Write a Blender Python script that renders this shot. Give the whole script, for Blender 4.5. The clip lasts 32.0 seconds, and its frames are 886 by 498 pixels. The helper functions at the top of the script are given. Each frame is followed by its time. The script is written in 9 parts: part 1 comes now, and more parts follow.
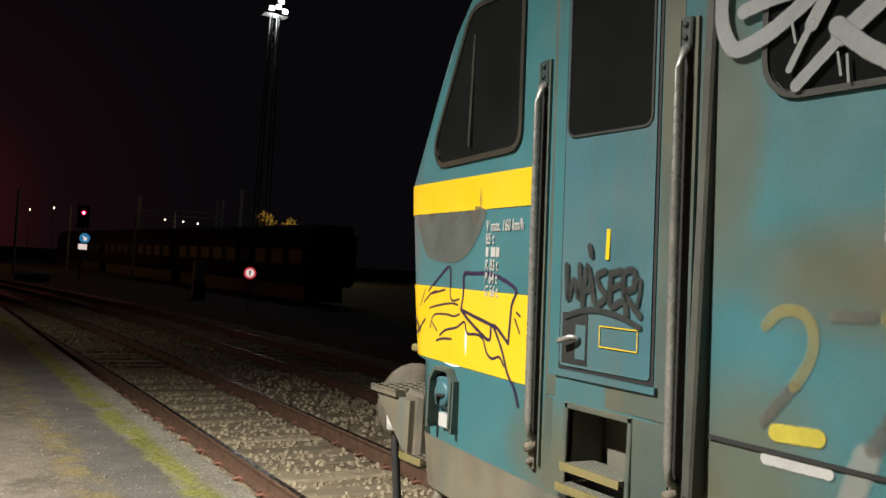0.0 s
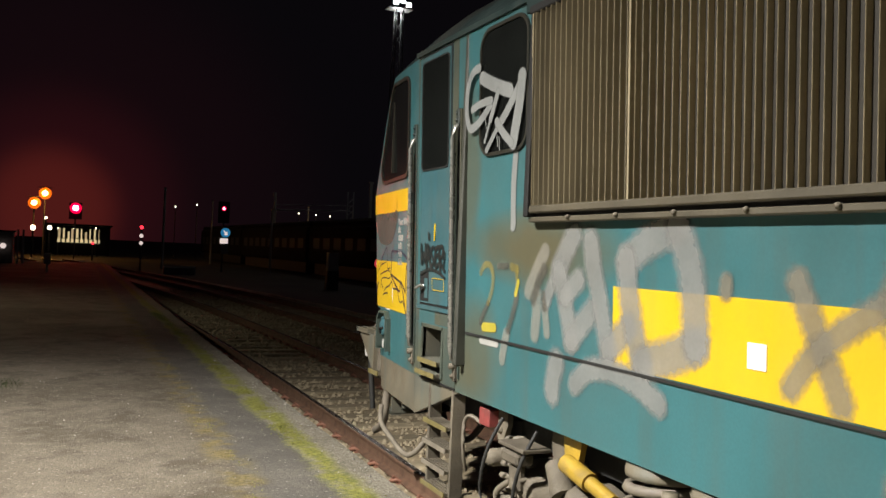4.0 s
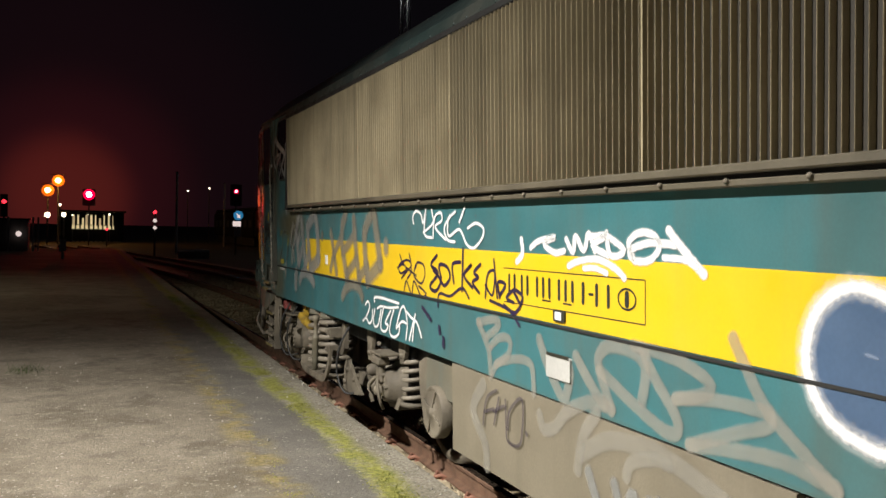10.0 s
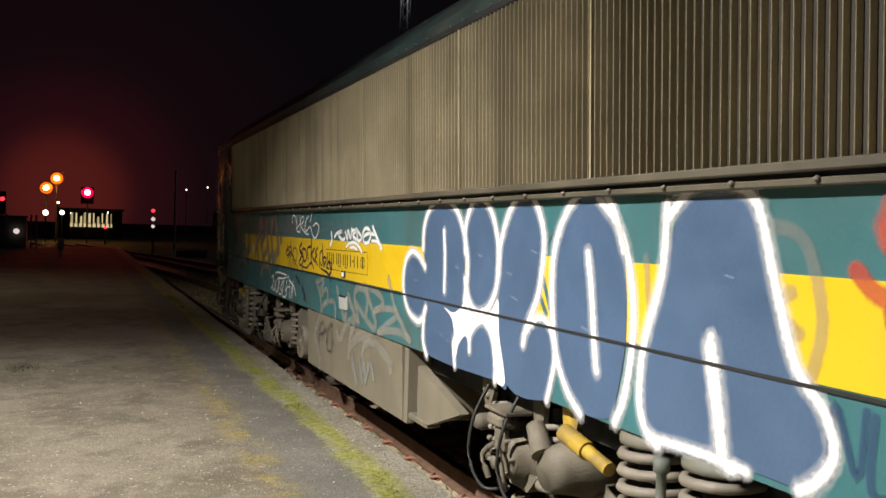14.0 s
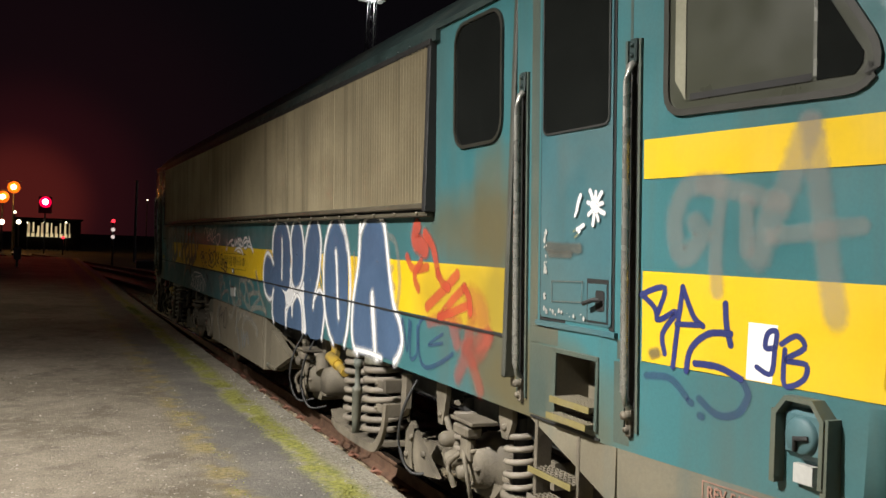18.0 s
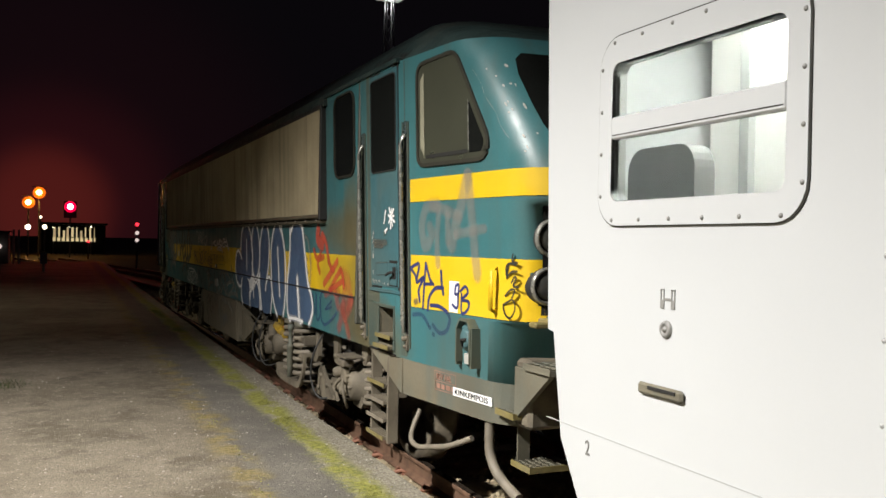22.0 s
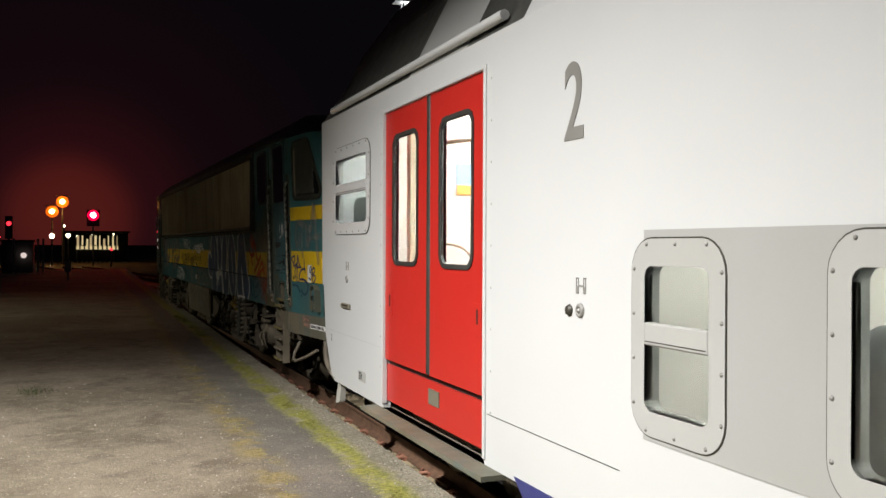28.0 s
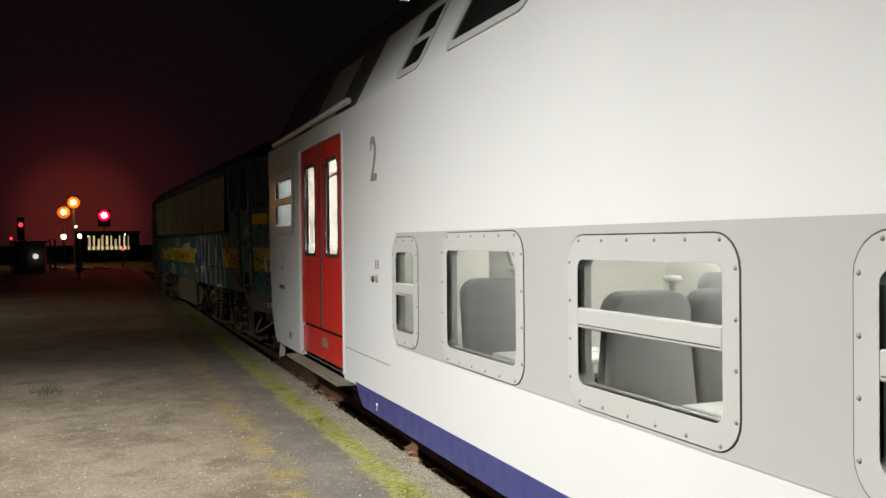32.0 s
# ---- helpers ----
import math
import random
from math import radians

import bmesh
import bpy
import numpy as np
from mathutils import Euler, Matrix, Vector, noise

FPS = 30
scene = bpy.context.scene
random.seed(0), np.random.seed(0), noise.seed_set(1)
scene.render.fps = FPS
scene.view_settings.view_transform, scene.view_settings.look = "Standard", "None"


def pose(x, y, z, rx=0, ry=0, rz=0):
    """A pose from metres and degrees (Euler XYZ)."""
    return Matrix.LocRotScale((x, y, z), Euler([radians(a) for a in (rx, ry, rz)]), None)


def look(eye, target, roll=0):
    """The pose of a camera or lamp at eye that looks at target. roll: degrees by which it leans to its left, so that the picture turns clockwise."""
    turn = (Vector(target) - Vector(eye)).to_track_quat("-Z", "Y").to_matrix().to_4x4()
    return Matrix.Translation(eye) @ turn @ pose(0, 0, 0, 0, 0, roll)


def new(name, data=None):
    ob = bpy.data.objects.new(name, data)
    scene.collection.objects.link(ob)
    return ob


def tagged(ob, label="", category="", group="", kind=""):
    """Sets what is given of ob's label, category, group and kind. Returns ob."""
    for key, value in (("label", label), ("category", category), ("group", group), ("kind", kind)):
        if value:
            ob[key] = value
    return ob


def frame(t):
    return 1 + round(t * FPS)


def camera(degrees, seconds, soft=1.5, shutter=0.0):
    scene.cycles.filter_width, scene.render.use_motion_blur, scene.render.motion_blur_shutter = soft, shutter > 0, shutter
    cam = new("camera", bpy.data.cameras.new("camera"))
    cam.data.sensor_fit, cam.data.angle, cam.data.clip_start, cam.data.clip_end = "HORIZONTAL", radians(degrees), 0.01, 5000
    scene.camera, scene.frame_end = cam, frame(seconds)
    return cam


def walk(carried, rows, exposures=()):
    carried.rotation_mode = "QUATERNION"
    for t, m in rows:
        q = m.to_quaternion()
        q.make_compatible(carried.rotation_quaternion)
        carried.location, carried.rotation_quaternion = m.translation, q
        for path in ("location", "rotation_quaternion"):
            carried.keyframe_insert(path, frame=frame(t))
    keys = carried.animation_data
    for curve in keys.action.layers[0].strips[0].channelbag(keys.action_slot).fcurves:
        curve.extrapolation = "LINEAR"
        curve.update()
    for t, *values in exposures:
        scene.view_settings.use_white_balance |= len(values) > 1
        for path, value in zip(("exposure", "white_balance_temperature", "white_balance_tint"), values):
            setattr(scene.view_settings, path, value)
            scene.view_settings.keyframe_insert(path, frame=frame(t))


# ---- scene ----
# ---- camera and train travel ----
# seconds, heading from the track, pitch, roll, sideways sway; the filmer stands on the platform
EYE = 1.82
PATH = [
    (0, -31.50, 1.51, -3.51, 0.026, 0.001),
    (0.5, -29.39, 1.27, -3.49, 0.026, 0.001),
    (1, -27.75, 1.08, -3.34, 0.026, 0.001),
    (1.5, -26.42, 0.98, -3.26, 0.026, 0.001),
    (2, -25.42, 0.89, -3.19, 0.026, 0.001),
    (2.5, -24.67, 0.72, -3.03, 0.026, 0.001),
    (3, -24.06, 0.51, -2.93, 0.026, 0.001),
    (3.5, -23.59, 0.42, -2.75, 0.026, 0.001),
    (5.5, -21.90, -0.06, -2.00, 0.026, 0.001),
    (6, -21.77, -0.15, -1.89, 0.026, 0.001),
    (6.5, -21.80, -0.31, -1.64, 0.026, 0.001),
    (7, -21.91, -0.40, -1.44, 0.026, 0.001),
    (7.5, -21.96, -0.35, -1.40, 0.026, 0.001),
    (8, -22.00, -0.44, -1.32, 0.026, 0.001),
    (8.5, -22.12, -0.59, -1.23, 0.026, 0.001),
    (9, -22.32, -0.79, -1.20, 0.026, 0.001),
    (9.5, -22.40, -1.01, -1.18, 0.026, 0.001),
    (10, -22.27, -1.19, -1.17, 0.026, 0.001),
    (10.5, -21.96, -1.30, -1.09, 0.039, 0.000),
    (11, -21.80, -1.25, -1.32, 0.037, -0.011),
    (11.5, -21.86, -1.50, -1.18, 0.046, 0.004),
    (12, -22.06, -1.55, -1.24, 0.049, 0.000),
    (12.5, -22.26, -1.62, -1.21, 0.043, -0.000),
    (13, -22.32, -1.43, -1.39, 0.040, -0.006),
    (13.5, -22.30, -1.18, -1.56, 0.038, -0.005),
    (15.5, -22.90, -0.97, -2.17, 0.002, 0.014),
    (16, -23.28, -0.70, -2.48, -0.005, 0.002),
    (16.5, -23.78, -0.42, -2.61, -0.014, 0.001),
    (17, -24.21, -0.19, -2.50, -0.010, -0.006),
    (17.5, -24.54, -0.17, -2.28, -0.010, -0.005),
    (18, -24.77, -0.17, -2.12, -0.011, -0.005),
    (18.5, -24.77, -0.09, -2.13, -0.025, -0.008),
    (19, -24.58, -0.04, -2.19, -0.026, -0.008),
    (19.5, -24.38, -0.19, -2.03, -0.024, 0.005),
    (20, -24.19, -0.25, -1.89, -0.023, 0.009),
    (20.5, -23.98, -0.28, -1.66, -0.009, 0.007),
    (21, -23.72, -0.40, -1.27, 0.006, 0.018),
    (21.5, -23.48, -0.35, -1.16, 0.011, 0.015),
    (22, -23.35, -0.37, -1.14, 0.000, 0.010),
    (22.5, -23.18, -0.44, -1.04, -0.001, 0.002),
    (23, -23.00, -0.50, -0.83, -0.011, 0.007),
    (23.5, -22.97, -0.46, -0.87, -0.016, 0.002),
    (24, -23.00, -0.50, -0.80, -0.018, -0.000),
    (24.5, -22.91, -0.55, -0.69, -0.011, -0.004),
    (25, -22.79, -0.60, -0.65, -0.013, -0.009),
    (25.5, -22.57, -0.68, -0.53, -0.011, -0.003),
    (27.5, -22.14, -0.28, -0.20, -0.014, -0.002),
    (28, -22.05, -0.22, -0.23, -0.013, -0.001),
    (28.5, -21.98, -0.21, -0.24, -0.017, -0.002),
    (29, -21.94, -0.26, -0.22, -0.014, -0.003),
    (29.5, -21.91, -0.38, -0.04, -0.005, 0.000),
    (30, -21.84, -0.44, 0.07, -0.000, -0.001),
    (30.5, -21.76, -0.40, 0.15, 0.007, -0.003),
    (31, -21.69, -0.38, 0.24, 0.013, -0.002),
    (31.5, -21.53, -0.38, 0.32, 0.022, -0.004),
    (32, -21.38, -0.50, 0.51, 0.019, -0.001),
]
TRAVEL = [
    (0, 0.338), (0.5, 0.598), (1, 0.874), (1.5, 1.174), (2, 1.492), (2.5, 1.821),
    (3, 2.177), (3.5, 2.556), (5.5, 4.281), (6, 4.755), (6.5, 5.241), (7, 5.720),
    (7.5, 6.206), (8, 6.675), (8.5, 7.142), (9, 7.599), (9.5, 8.062), (10, 8.512),
    (10.5, 8.963), (11, 9.415), (11.5, 9.881), (12, 10.322), (12.5, 10.766), (13, 11.209),
    (13.5, 11.645), (15.5, 13.333), (16, 13.742), (16.5, 14.144), (17, 14.518), (17.5, 14.872),
    (18, 15.239), (18.5, 15.609), (19, 15.957), (19.5, 16.289), (20, 16.611), (20.5, 16.964),
    (21, 17.273), (21.5, 17.608), (22, 17.958), (22.5, 18.279), (23, 18.617), (23.5, 18.949),
    (24, 19.299), (24.5, 19.661), (25, 20.039), (25.5, 20.442), (27.5, 22.149), (28, 22.569),
    (28.5, 22.988), (29, 23.395), (29.5, 23.784), (30, 24.185), (30.5, 24.579), (31, 24.974),
    (31.5, 25.348), (32, 25.741),
]
cam = camera(54.0, 32.0)
walk(cam, [(t, pose(x, 0, EYE + z, 90 + p, r, a)) for t, a, p, r, x, z in PATH])

# ---- light ----
world = bpy.data.worlds.new("night")
scene.world = world
world.use_nodes = True
bg = world.node_tree.nodes["Background"]


def night_sky():
    """A dark violet night sky, with the red and orange glare round the yard's lights painted in low over the end of the
    tracks.
    """
    N, Lk = world.node_tree.nodes, world.node_tree.links
    tc = N.new("ShaderNodeTexCoord")

    def glow_towards(way, wide, colour, below):
        d = N.new("ShaderNodeVectorMath")
        d.operation, d.inputs[1].default_value = "DOT_PRODUCT", Vector(way).normalized()
        Lk.new(tc.outputs["Generated"], d.inputs[0])
        r = N.new("ShaderNodeMapRange")
        r.interpolation_type = "SMOOTHERSTEP"
        r.inputs[1].default_value, r.inputs[2].default_value = math.cos(radians(wide)), 1.0
        Lk.new(d.outputs["Value"], r.inputs[0])
        p = N.new("ShaderNodeMath")
        p.operation, p.inputs[1].default_value = "POWER", 3.0
        Lk.new(r.outputs[0], p.inputs[0])
        x = N.new("ShaderNodeMix")
        x.data_type, x.blend_type = "RGBA", "ADD"
        Lk.new(p.outputs[0], x.inputs[0])
        x.inputs[7].default_value = (*colour, 1)
        if hasattr(below, "links"):
            Lk.new(below, x.inputs[6])
        else:
            x.inputs[6].default_value = (*below, 1)
        return x.outputs[2]

    col = glow_towards((-0.02, 1.0, 0.02), 24, (0.0040, 0.0004, 0.0007), (0.0026, 0.0021, 0.0029))
    col = glow_towards((-0.015, 1.0, 0.03), 11, (0.014, 0.0012, 0.0014), col)
    col = glow_towards((-0.022, 1.0, 0.028), 6, (0.05, 0.006, 0.003), col)
    Lk.new(col, bg.inputs[0])
    bg.inputs[1].default_value = 1.0


night_sky()
scene.view_settings.exposure = 0.0
LAMPS = bpy.data.lights


def lamp(name, kind, power, colour, m, size=0.2, **more):
    d = LAMPS.new(name, kind)
    d.energy, d.color = power, colour
    d.shadow_soft_size = size
    if kind == "SPOT":
        d.spot_size, d.spot_blend = radians(more["cone"]), more["soft"]
    ob = new(name, d)
    ob.matrix_world = m
    return ob


# the unseen platform floodlight beside the filmer, aimed down across the track
lamp("unseen_light", "SPOT", 7400, (1.0, 0.952, 0.90), look((-3.8, 3.1, 6.2), (-2.5, 3.66, -0.15)), 0.12, cone=117, soft=0.70)
# an unseen lamp, added to brighten the ground further along the platform
lamp("unseen_light", "SPOT", 640, (1.0, 0.93, 0.70), look((-7.5, 20.5, 6.2), (-6.0, 20.5, -0.15)), 0.12, cone=130, soft=0.6)
# far floodlight mast, the red signal's beam down the track, orange yard lamps and a street lamp by the tree
lamp("mast_light", "POINT", 600, (0.95, 0.97, 1.0), pose(23.6, 66.5, 21.0), 0.5)
lamp("signal_light", "SPOT", 6000, (1.0, 0.03, 0.03), look((0.2, 93.3, 4.75), (2.0, 10.0, 1.5)), 0.3, cone=22, soft=1.0)
lamp("yard_light", "POINT", 1200, (1.0, 0.42, 0.08), pose(-2.8, 98.6, 6.3), 0.4)
lamp("street_light", "POINT", 1600, (1.0, 0.72, 0.3), pose(38.0, 100.0, 8.5), 0.3)


# ---- materials ----
def material(name, base, rough=0.6, metal=0.0, vary=0.25, scale=3.0, fine=60.0, bump=0.1, dirt=None, dirt_amt=0.0, streak=0.0,
             spec=0.5, chips=None, chip_amt=0.0, rnd=0.0, coat=0.0, dirt_scale=1.5, fine_vary=0.15, gloss_vary=0.12):
    """A painted or bare surface: broad and fine variation, dirt in patches and runs, fine relief."""
    m = bpy.data.materials.new(name)
    m.use_nodes = True
    nt = m.node_tree
    N, Lk = nt.nodes, nt.links
    bs = N["Principled BSDF"]
    bs.inputs["Roughness"].default_value, bs.inputs["Metallic"].default_value = rough, metal
    bs.inputs["Specular IOR Level"].default_value = spec
    bs.inputs["Coat Weight"].default_value = coat
    tc = N.new("ShaderNodeTexCoord")

    def noise_tex(sc, detail=4.0, stretch=None):
        t = N.new("ShaderNodeTexNoise")
        t.inputs["Scale"].default_value, t.inputs["Detail"].default_value = sc, detail
        if stretch:
            mp = N.new("ShaderNodeMapping")
            mp.inputs["Scale"].default_value = stretch
            Lk.new(tc.outputs["Object"], mp.inputs[0])
            Lk.new(mp.outputs[0], t.inputs["Vector"])
        else:
            Lk.new(tc.outputs["Object"], t.inputs["Vector"])
        return t.outputs["Fac"]

    def ramp(fac, lo, hi, a=0.0, b=1.0):
        r = N.new("ShaderNodeMapRange")
        r.inputs[1].default_value, r.inputs[2].default_value, r.inputs[3].default_value, r.inputs[4].default_value = lo, hi, a, b
        Lk.new(fac, r.inputs[0])
        return r.outputs[0]

    def mix(fac, a, b, kind="MIX"):
        x = N.new("ShaderNodeMix")
        x.data_type, x.blend_type = "RGBA", kind
        for s, v in ((0, fac), (6, a), (7, b)):
            if hasattr(v, "links"):
                Lk.new(v, x.inputs[s])
            else:
                x.inputs[s].default_value = v if s == 0 else (*v[:3], 1)
        return x.outputs[2]

    col = mix(ramp(noise_tex(scale), 0.3, 0.7), tuple(c * (1 - vary) for c in base), tuple(min(1, c * (1 + vary)) for c in base))
    col = mix(ramp(noise_tex(fine, 3), 0.35, 0.65, 0, fine_vary), col, tuple(c * 0.45 for c in base))
    if rnd:
        oi = N.new("ShaderNodeObjectInfo")
        g = ramp(oi.outputs["Random"], 0, 1, 1 - rnd, 1 + rnd)
        hs = N.new("ShaderNodeHueSaturation")
        Lk.new(g, hs.inputs["Value"])
        Lk.new(col, hs.inputs["Color"])
        col = hs.outputs[0]
    if dirt:
        if streak:
            col = mix(ramp(noise_tex(1.0, 5, (7, 7, 0.35)), 0.5, 0.72, 0, streak), col, dirt)
        if dirt_amt:
            col = mix(ramp(noise_tex(dirt_scale, 6), 0.45, 0.75, 0, dirt_amt), col, dirt)
    if chips:
        col = mix(ramp(noise_tex(38, 2), 0.70 - 0.1 * chip_amt, 0.73 - 0.1 * chip_amt), col, chips)
    Lk.new(col, bs.inputs["Base Color"])
    Lk.new(ramp(noise_tex(scale * 4), 0.25, 0.75, max(0.03, rough - gloss_vary), min(1, rough + gloss_vary)), bs.inputs["Roughness"])
    if bump:
        bp = N.new("ShaderNodeBump")
        bp.inputs["Strength"].default_value, bp.inputs["Distance"].default_value = bump, 0.01
        Lk.new(noise_tex(fine * 1.3, 4), bp.inputs["Height"])
        Lk.new(bp.outputs[0], bs.inputs["Normal"])
    return m


def glow(name, colour, strength):
    m = bpy.data.materials.new(name)
    m.use_nodes = True
    bs = m.node_tree.nodes["Principled BSDF"]
    bs.inputs["Base Color"].default_value = (*[0.3 * c for c in colour], 1)
    bs.inputs["Emission Color"].default_value = (*colour, 1)
    bs.inputs["Emission Strength"].default_value = strength
    return m


def glass(name, tint=(0.9, 0.95, 0.93), rough=0.02):
    m = bpy.data.materials.new(name)
    m.use_nodes = True
    bs = m.node_tree.nodes["Principled BSDF"]
    bs.inputs["Base Color"].default_value = (*tint, 1)
    bs.inputs["Transmission Weight"].default_value, bs.inputs["Roughness"].default_value = 1.0, rough
    bs.inputs["IOR"].default_value = 1.42
    return m


DIRT = (0.085, 0.07, 0.048)
TEAL = material("teal_paint", (0.040, 0.140, 0.152), 0.42, vary=0.12, scale=1.2, fine=90, bump=0.03, dirt=(0.085, 0.08, 0.058), dirt_amt=0.45, streak=0.3, dirt_scale=0.9)
TEALCAB = material("cab_teal_paint", (0.041, 0.120, 0.138), 0.55, vary=0.12, scale=1.5, bump=0.03, dirt=(0.078, 0.075, 0.052), dirt_amt=0.48, streak=0.35)
# grimy roof colour, lowered further to carry the dim light up there
TEALROOF = material("roof_paint", (0.016, 0.034, 0.032), 0.6, vary=0.3, dirt=(0.05, 0.045, 0.035), dirt_amt=0.8)
YELLOW = material("yellow_paint", (0.66, 0.44, 0.012), 0.42, vary=0.06, scale=1.5, bump=0.02, dirt=(0.3, 0.22, 0.05), dirt_amt=0.18, streak=0.12, fine_vary=0.05)
SKIRT = material("weathered_skirt_paint", (0.14, 0.122, 0.083), 0.65, vary=0.25, scale=2.5, dirt=(0.05, 0.10, 0.105), dirt_amt=0.35, streak=0.35)
BOGIE = material("grimy_cast_steel", (0.145, 0.125, 0.09), 0.75, vary=0.35, scale=5, bump=0.35, dirt=(0.035, 0.028, 0.02), dirt_amt=0.7, dirt_scale=4)
SPRING = material("dusty_spring_steel", (0.20, 0.175, 0.135), 0.6, vary=0.25, scale=8, bump=0.15, dirt=(0.06, 0.05, 0.04), dirt_amt=0.4)
SMEAR = material("brown_grey_smear", (0.10, 0.095, 0.075), 0.6, vary=0.25, scale=6)
# near-black for black parts, and for gaps whose shade is painted in
BLACK = material("black_parts_and_shaded_gaps", (0.012, 0.012, 0.011), 0.7, vary=0.2)
RUBBER = material("black_rubber", (0.022, 0.022, 0.02), 0.6, vary=0.25, bump=0.05)
STRIPM = material("grimy_rain_strip_paint", (0.06, 0.062, 0.048), 0.55, vary=0.25, scale=4, dirt=(0.03, 0.03, 0.022), dirt_amt=0.5, streak=0.4)
DIRTYYEL = material("scuffed_yellow_edge", (0.20, 0.165, 0.06), 0.6, vary=0.3, scale=9, dirt=(0.09, 0.08, 0.06), dirt_amt=0.8, dirt_scale=9)
SURROUND = material("grimy_door_surround", (0.062, 0.086, 0.072), 0.5, vary=0.2, scale=3, dirt=(0.105, 0.094, 0.058), dirt_amt=0.85, streak=0.6)
DAMPERY = material("dirty_yellow_damper", (0.38, 0.25, 0.03), 0.5, vary=0.2, scale=9, dirt=(0.10, 0.085, 0.06), dirt_amt=0.9, dirt_scale=7)
TRIMM = material("dirty_window_trim", (0.026, 0.025, 0.018), 0.5, vary=0.25)
LENSGLASS = material("dusty_lamp_glass", (0.045, 0.046, 0.040), 0.10, vary=0.25, scale=9, bump=0.0, spec=0.6)
STEEL = material("worn_bright_steel", (0.27, 0.27, 0.24), 0.28, 0.5, vary=0.08, scale=5, bump=0.0, dirt=(0.12, 0.11, 0.09), dirt_amt=0.12, dirt_scale=3, fine_vary=0.03)
GRILLE = material("bare_grille_metal", (0.40, 0.34, 0.215), 0.5, 0.2, vary=0.2, scale=0.8, dirt=(0.15, 0.126, 0.078), dirt_amt=0.5, streak=0.6, bump=0.05)
# ledge olive mixed darker to carry the dimness of its underside
LEDGEM = material("dimmed_ledge_paint", (0.088, 0.076, 0.050), 0.6, vary=0.3, scale=3, dirt=(0.04, 0.035, 0.025), dirt_amt=0.4)
REDCOCK = material("dull_red_cock_paint", (0.26, 0.05, 0.045), 0.6, vary=0.2, scale=12, dirt=(0.08, 0.06, 0.05), dirt_amt=0.5, dirt_scale=8)
# near-black puts the shade deep between the grille ribs into the colour
GRILLEBACK = material("shaded_grille_valley", (0.026, 0.022, 0.014), 0.65, vary=0.25, scale=2)
PALE = material("pale_weathered_paint", (0.42, 0.42, 0.39), 0.6, vary=0.12, scale=6, bump=0.04, dirt=(0.2, 0.18, 0.14), dirt_amt=0.3)
WHITEP = material("white_spray_paint", (0.80, 0.80, 0.79), 0.5, vary=0.06, scale=8, bump=0.02)
GREYP = material("grey_spray_paint", (0.25, 0.24, 0.215), 0.6, vary=0.15, scale=7, bump=0.02)
PALETAN = material("pale_tan_spray_paint", (0.33, 0.315, 0.265), 0.55, vary=0.12, scale=7, bump=0.02)
BOXM = material("dusty_tan_box_paint", (0.185, 0.162, 0.115), 0.65, vary=0.2, scale=1.6, dirt=(0.11, 0.095, 0.065), dirt_amt=0.6, streak=0.3)
PALEGREY = material("pale_grey_spray_paint", (0.26, 0.265, 0.25), 0.55, vary=0.12, scale=7, bump=0.02)
TANP = material("tan_spray_paint", (0.22, 0.20, 0.15), 0.6, vary=0.18, scale=6, bump=0.02)
BLUEP = material("slate_blue_spray_paint", (0.058, 0.102, 0.178), 0.45, vary=0.12, scale=2, bump=0.02, dirt=(0.08, 0.12, 0.2), dirt_amt=0.2)
INKP = material("dark_violet_marker", (0.022, 0.014, 0.045), 0.45, vary=0.15)
NAVYP = material("navy_marker", (0.02, 0.03, 0.14), 0.45, vary=0.15)
REDP = material("red_spray_paint", (0.50, 0.07, 0.035), 0.55, vary=0.15, scale=7)
REDMIST = material("thin_red_spray_paint", (0.46, 0.08, 0.05), 0.55, vary=0.2, scale=7)
INKTHIN = material("worn_violet_marker", (0.035, 0.026, 0.05), 0.5, vary=0.2)
GLINT = material("painted_reflection_blue", (0.22, 0.28, 0.38), 0.5, vary=0.2)
NAVYMIST = material("worn_navy_marker", (0.03, 0.04, 0.15), 0.5, vary=0.2)
BLKP = material("black_spray_paint", (0.02, 0.022, 0.02), 0.5, vary=0.2)
OCHRE = material("faded_yellow_digit", (0.30, 0.24, 0.05), 0.55, vary=0.3, scale=5, dirt=(0.12, 0.11, 0.07), dirt_amt=0.5, dirt_scale=4)
# opaque near-black paints in the unlit space behind a pane
WINDOWDARK = material("opaque_unlit_pane", (0.009, 0.010, 0.009), 0.08, vary=0.2, bump=0.0, spec=0.4, coat=0.0)
BLINDEDGE = material("pale_sliding_frame", (0.24, 0.235, 0.17), 0.4, vary=0.1)
BLIND = material("cab_blind_behind_glass", (0.05, 0.053, 0.037), 0.35, vary=0.08, scale=1.2, bump=0.0, coat=0.5, fine_vary=0.03)
COACHW = material("coach_white_paint", (0.448, 0.466, 0.474), 0.34, vary=0.025, scale=1.0, bump=0.01, fine_vary=0.012, gloss_vary=0.02)
COACHG = material("coach_grey_band", (0.29, 0.30, 0.297), 0.38, vary=0.03, scale=1.0, bump=0.01, dirt=(0.25, 0.24, 0.2), dirt_amt=0.15, fine_vary=0.02, gloss_vary=0.02)
COACHF = material("window_surround_grey", (0.32, 0.33, 0.325), 0.4, vary=0.03, bump=0.01, dirt=(0.25, 0.24, 0.2), dirt_amt=0.15, fine_vary=0.02, gloss_vary=0.02)
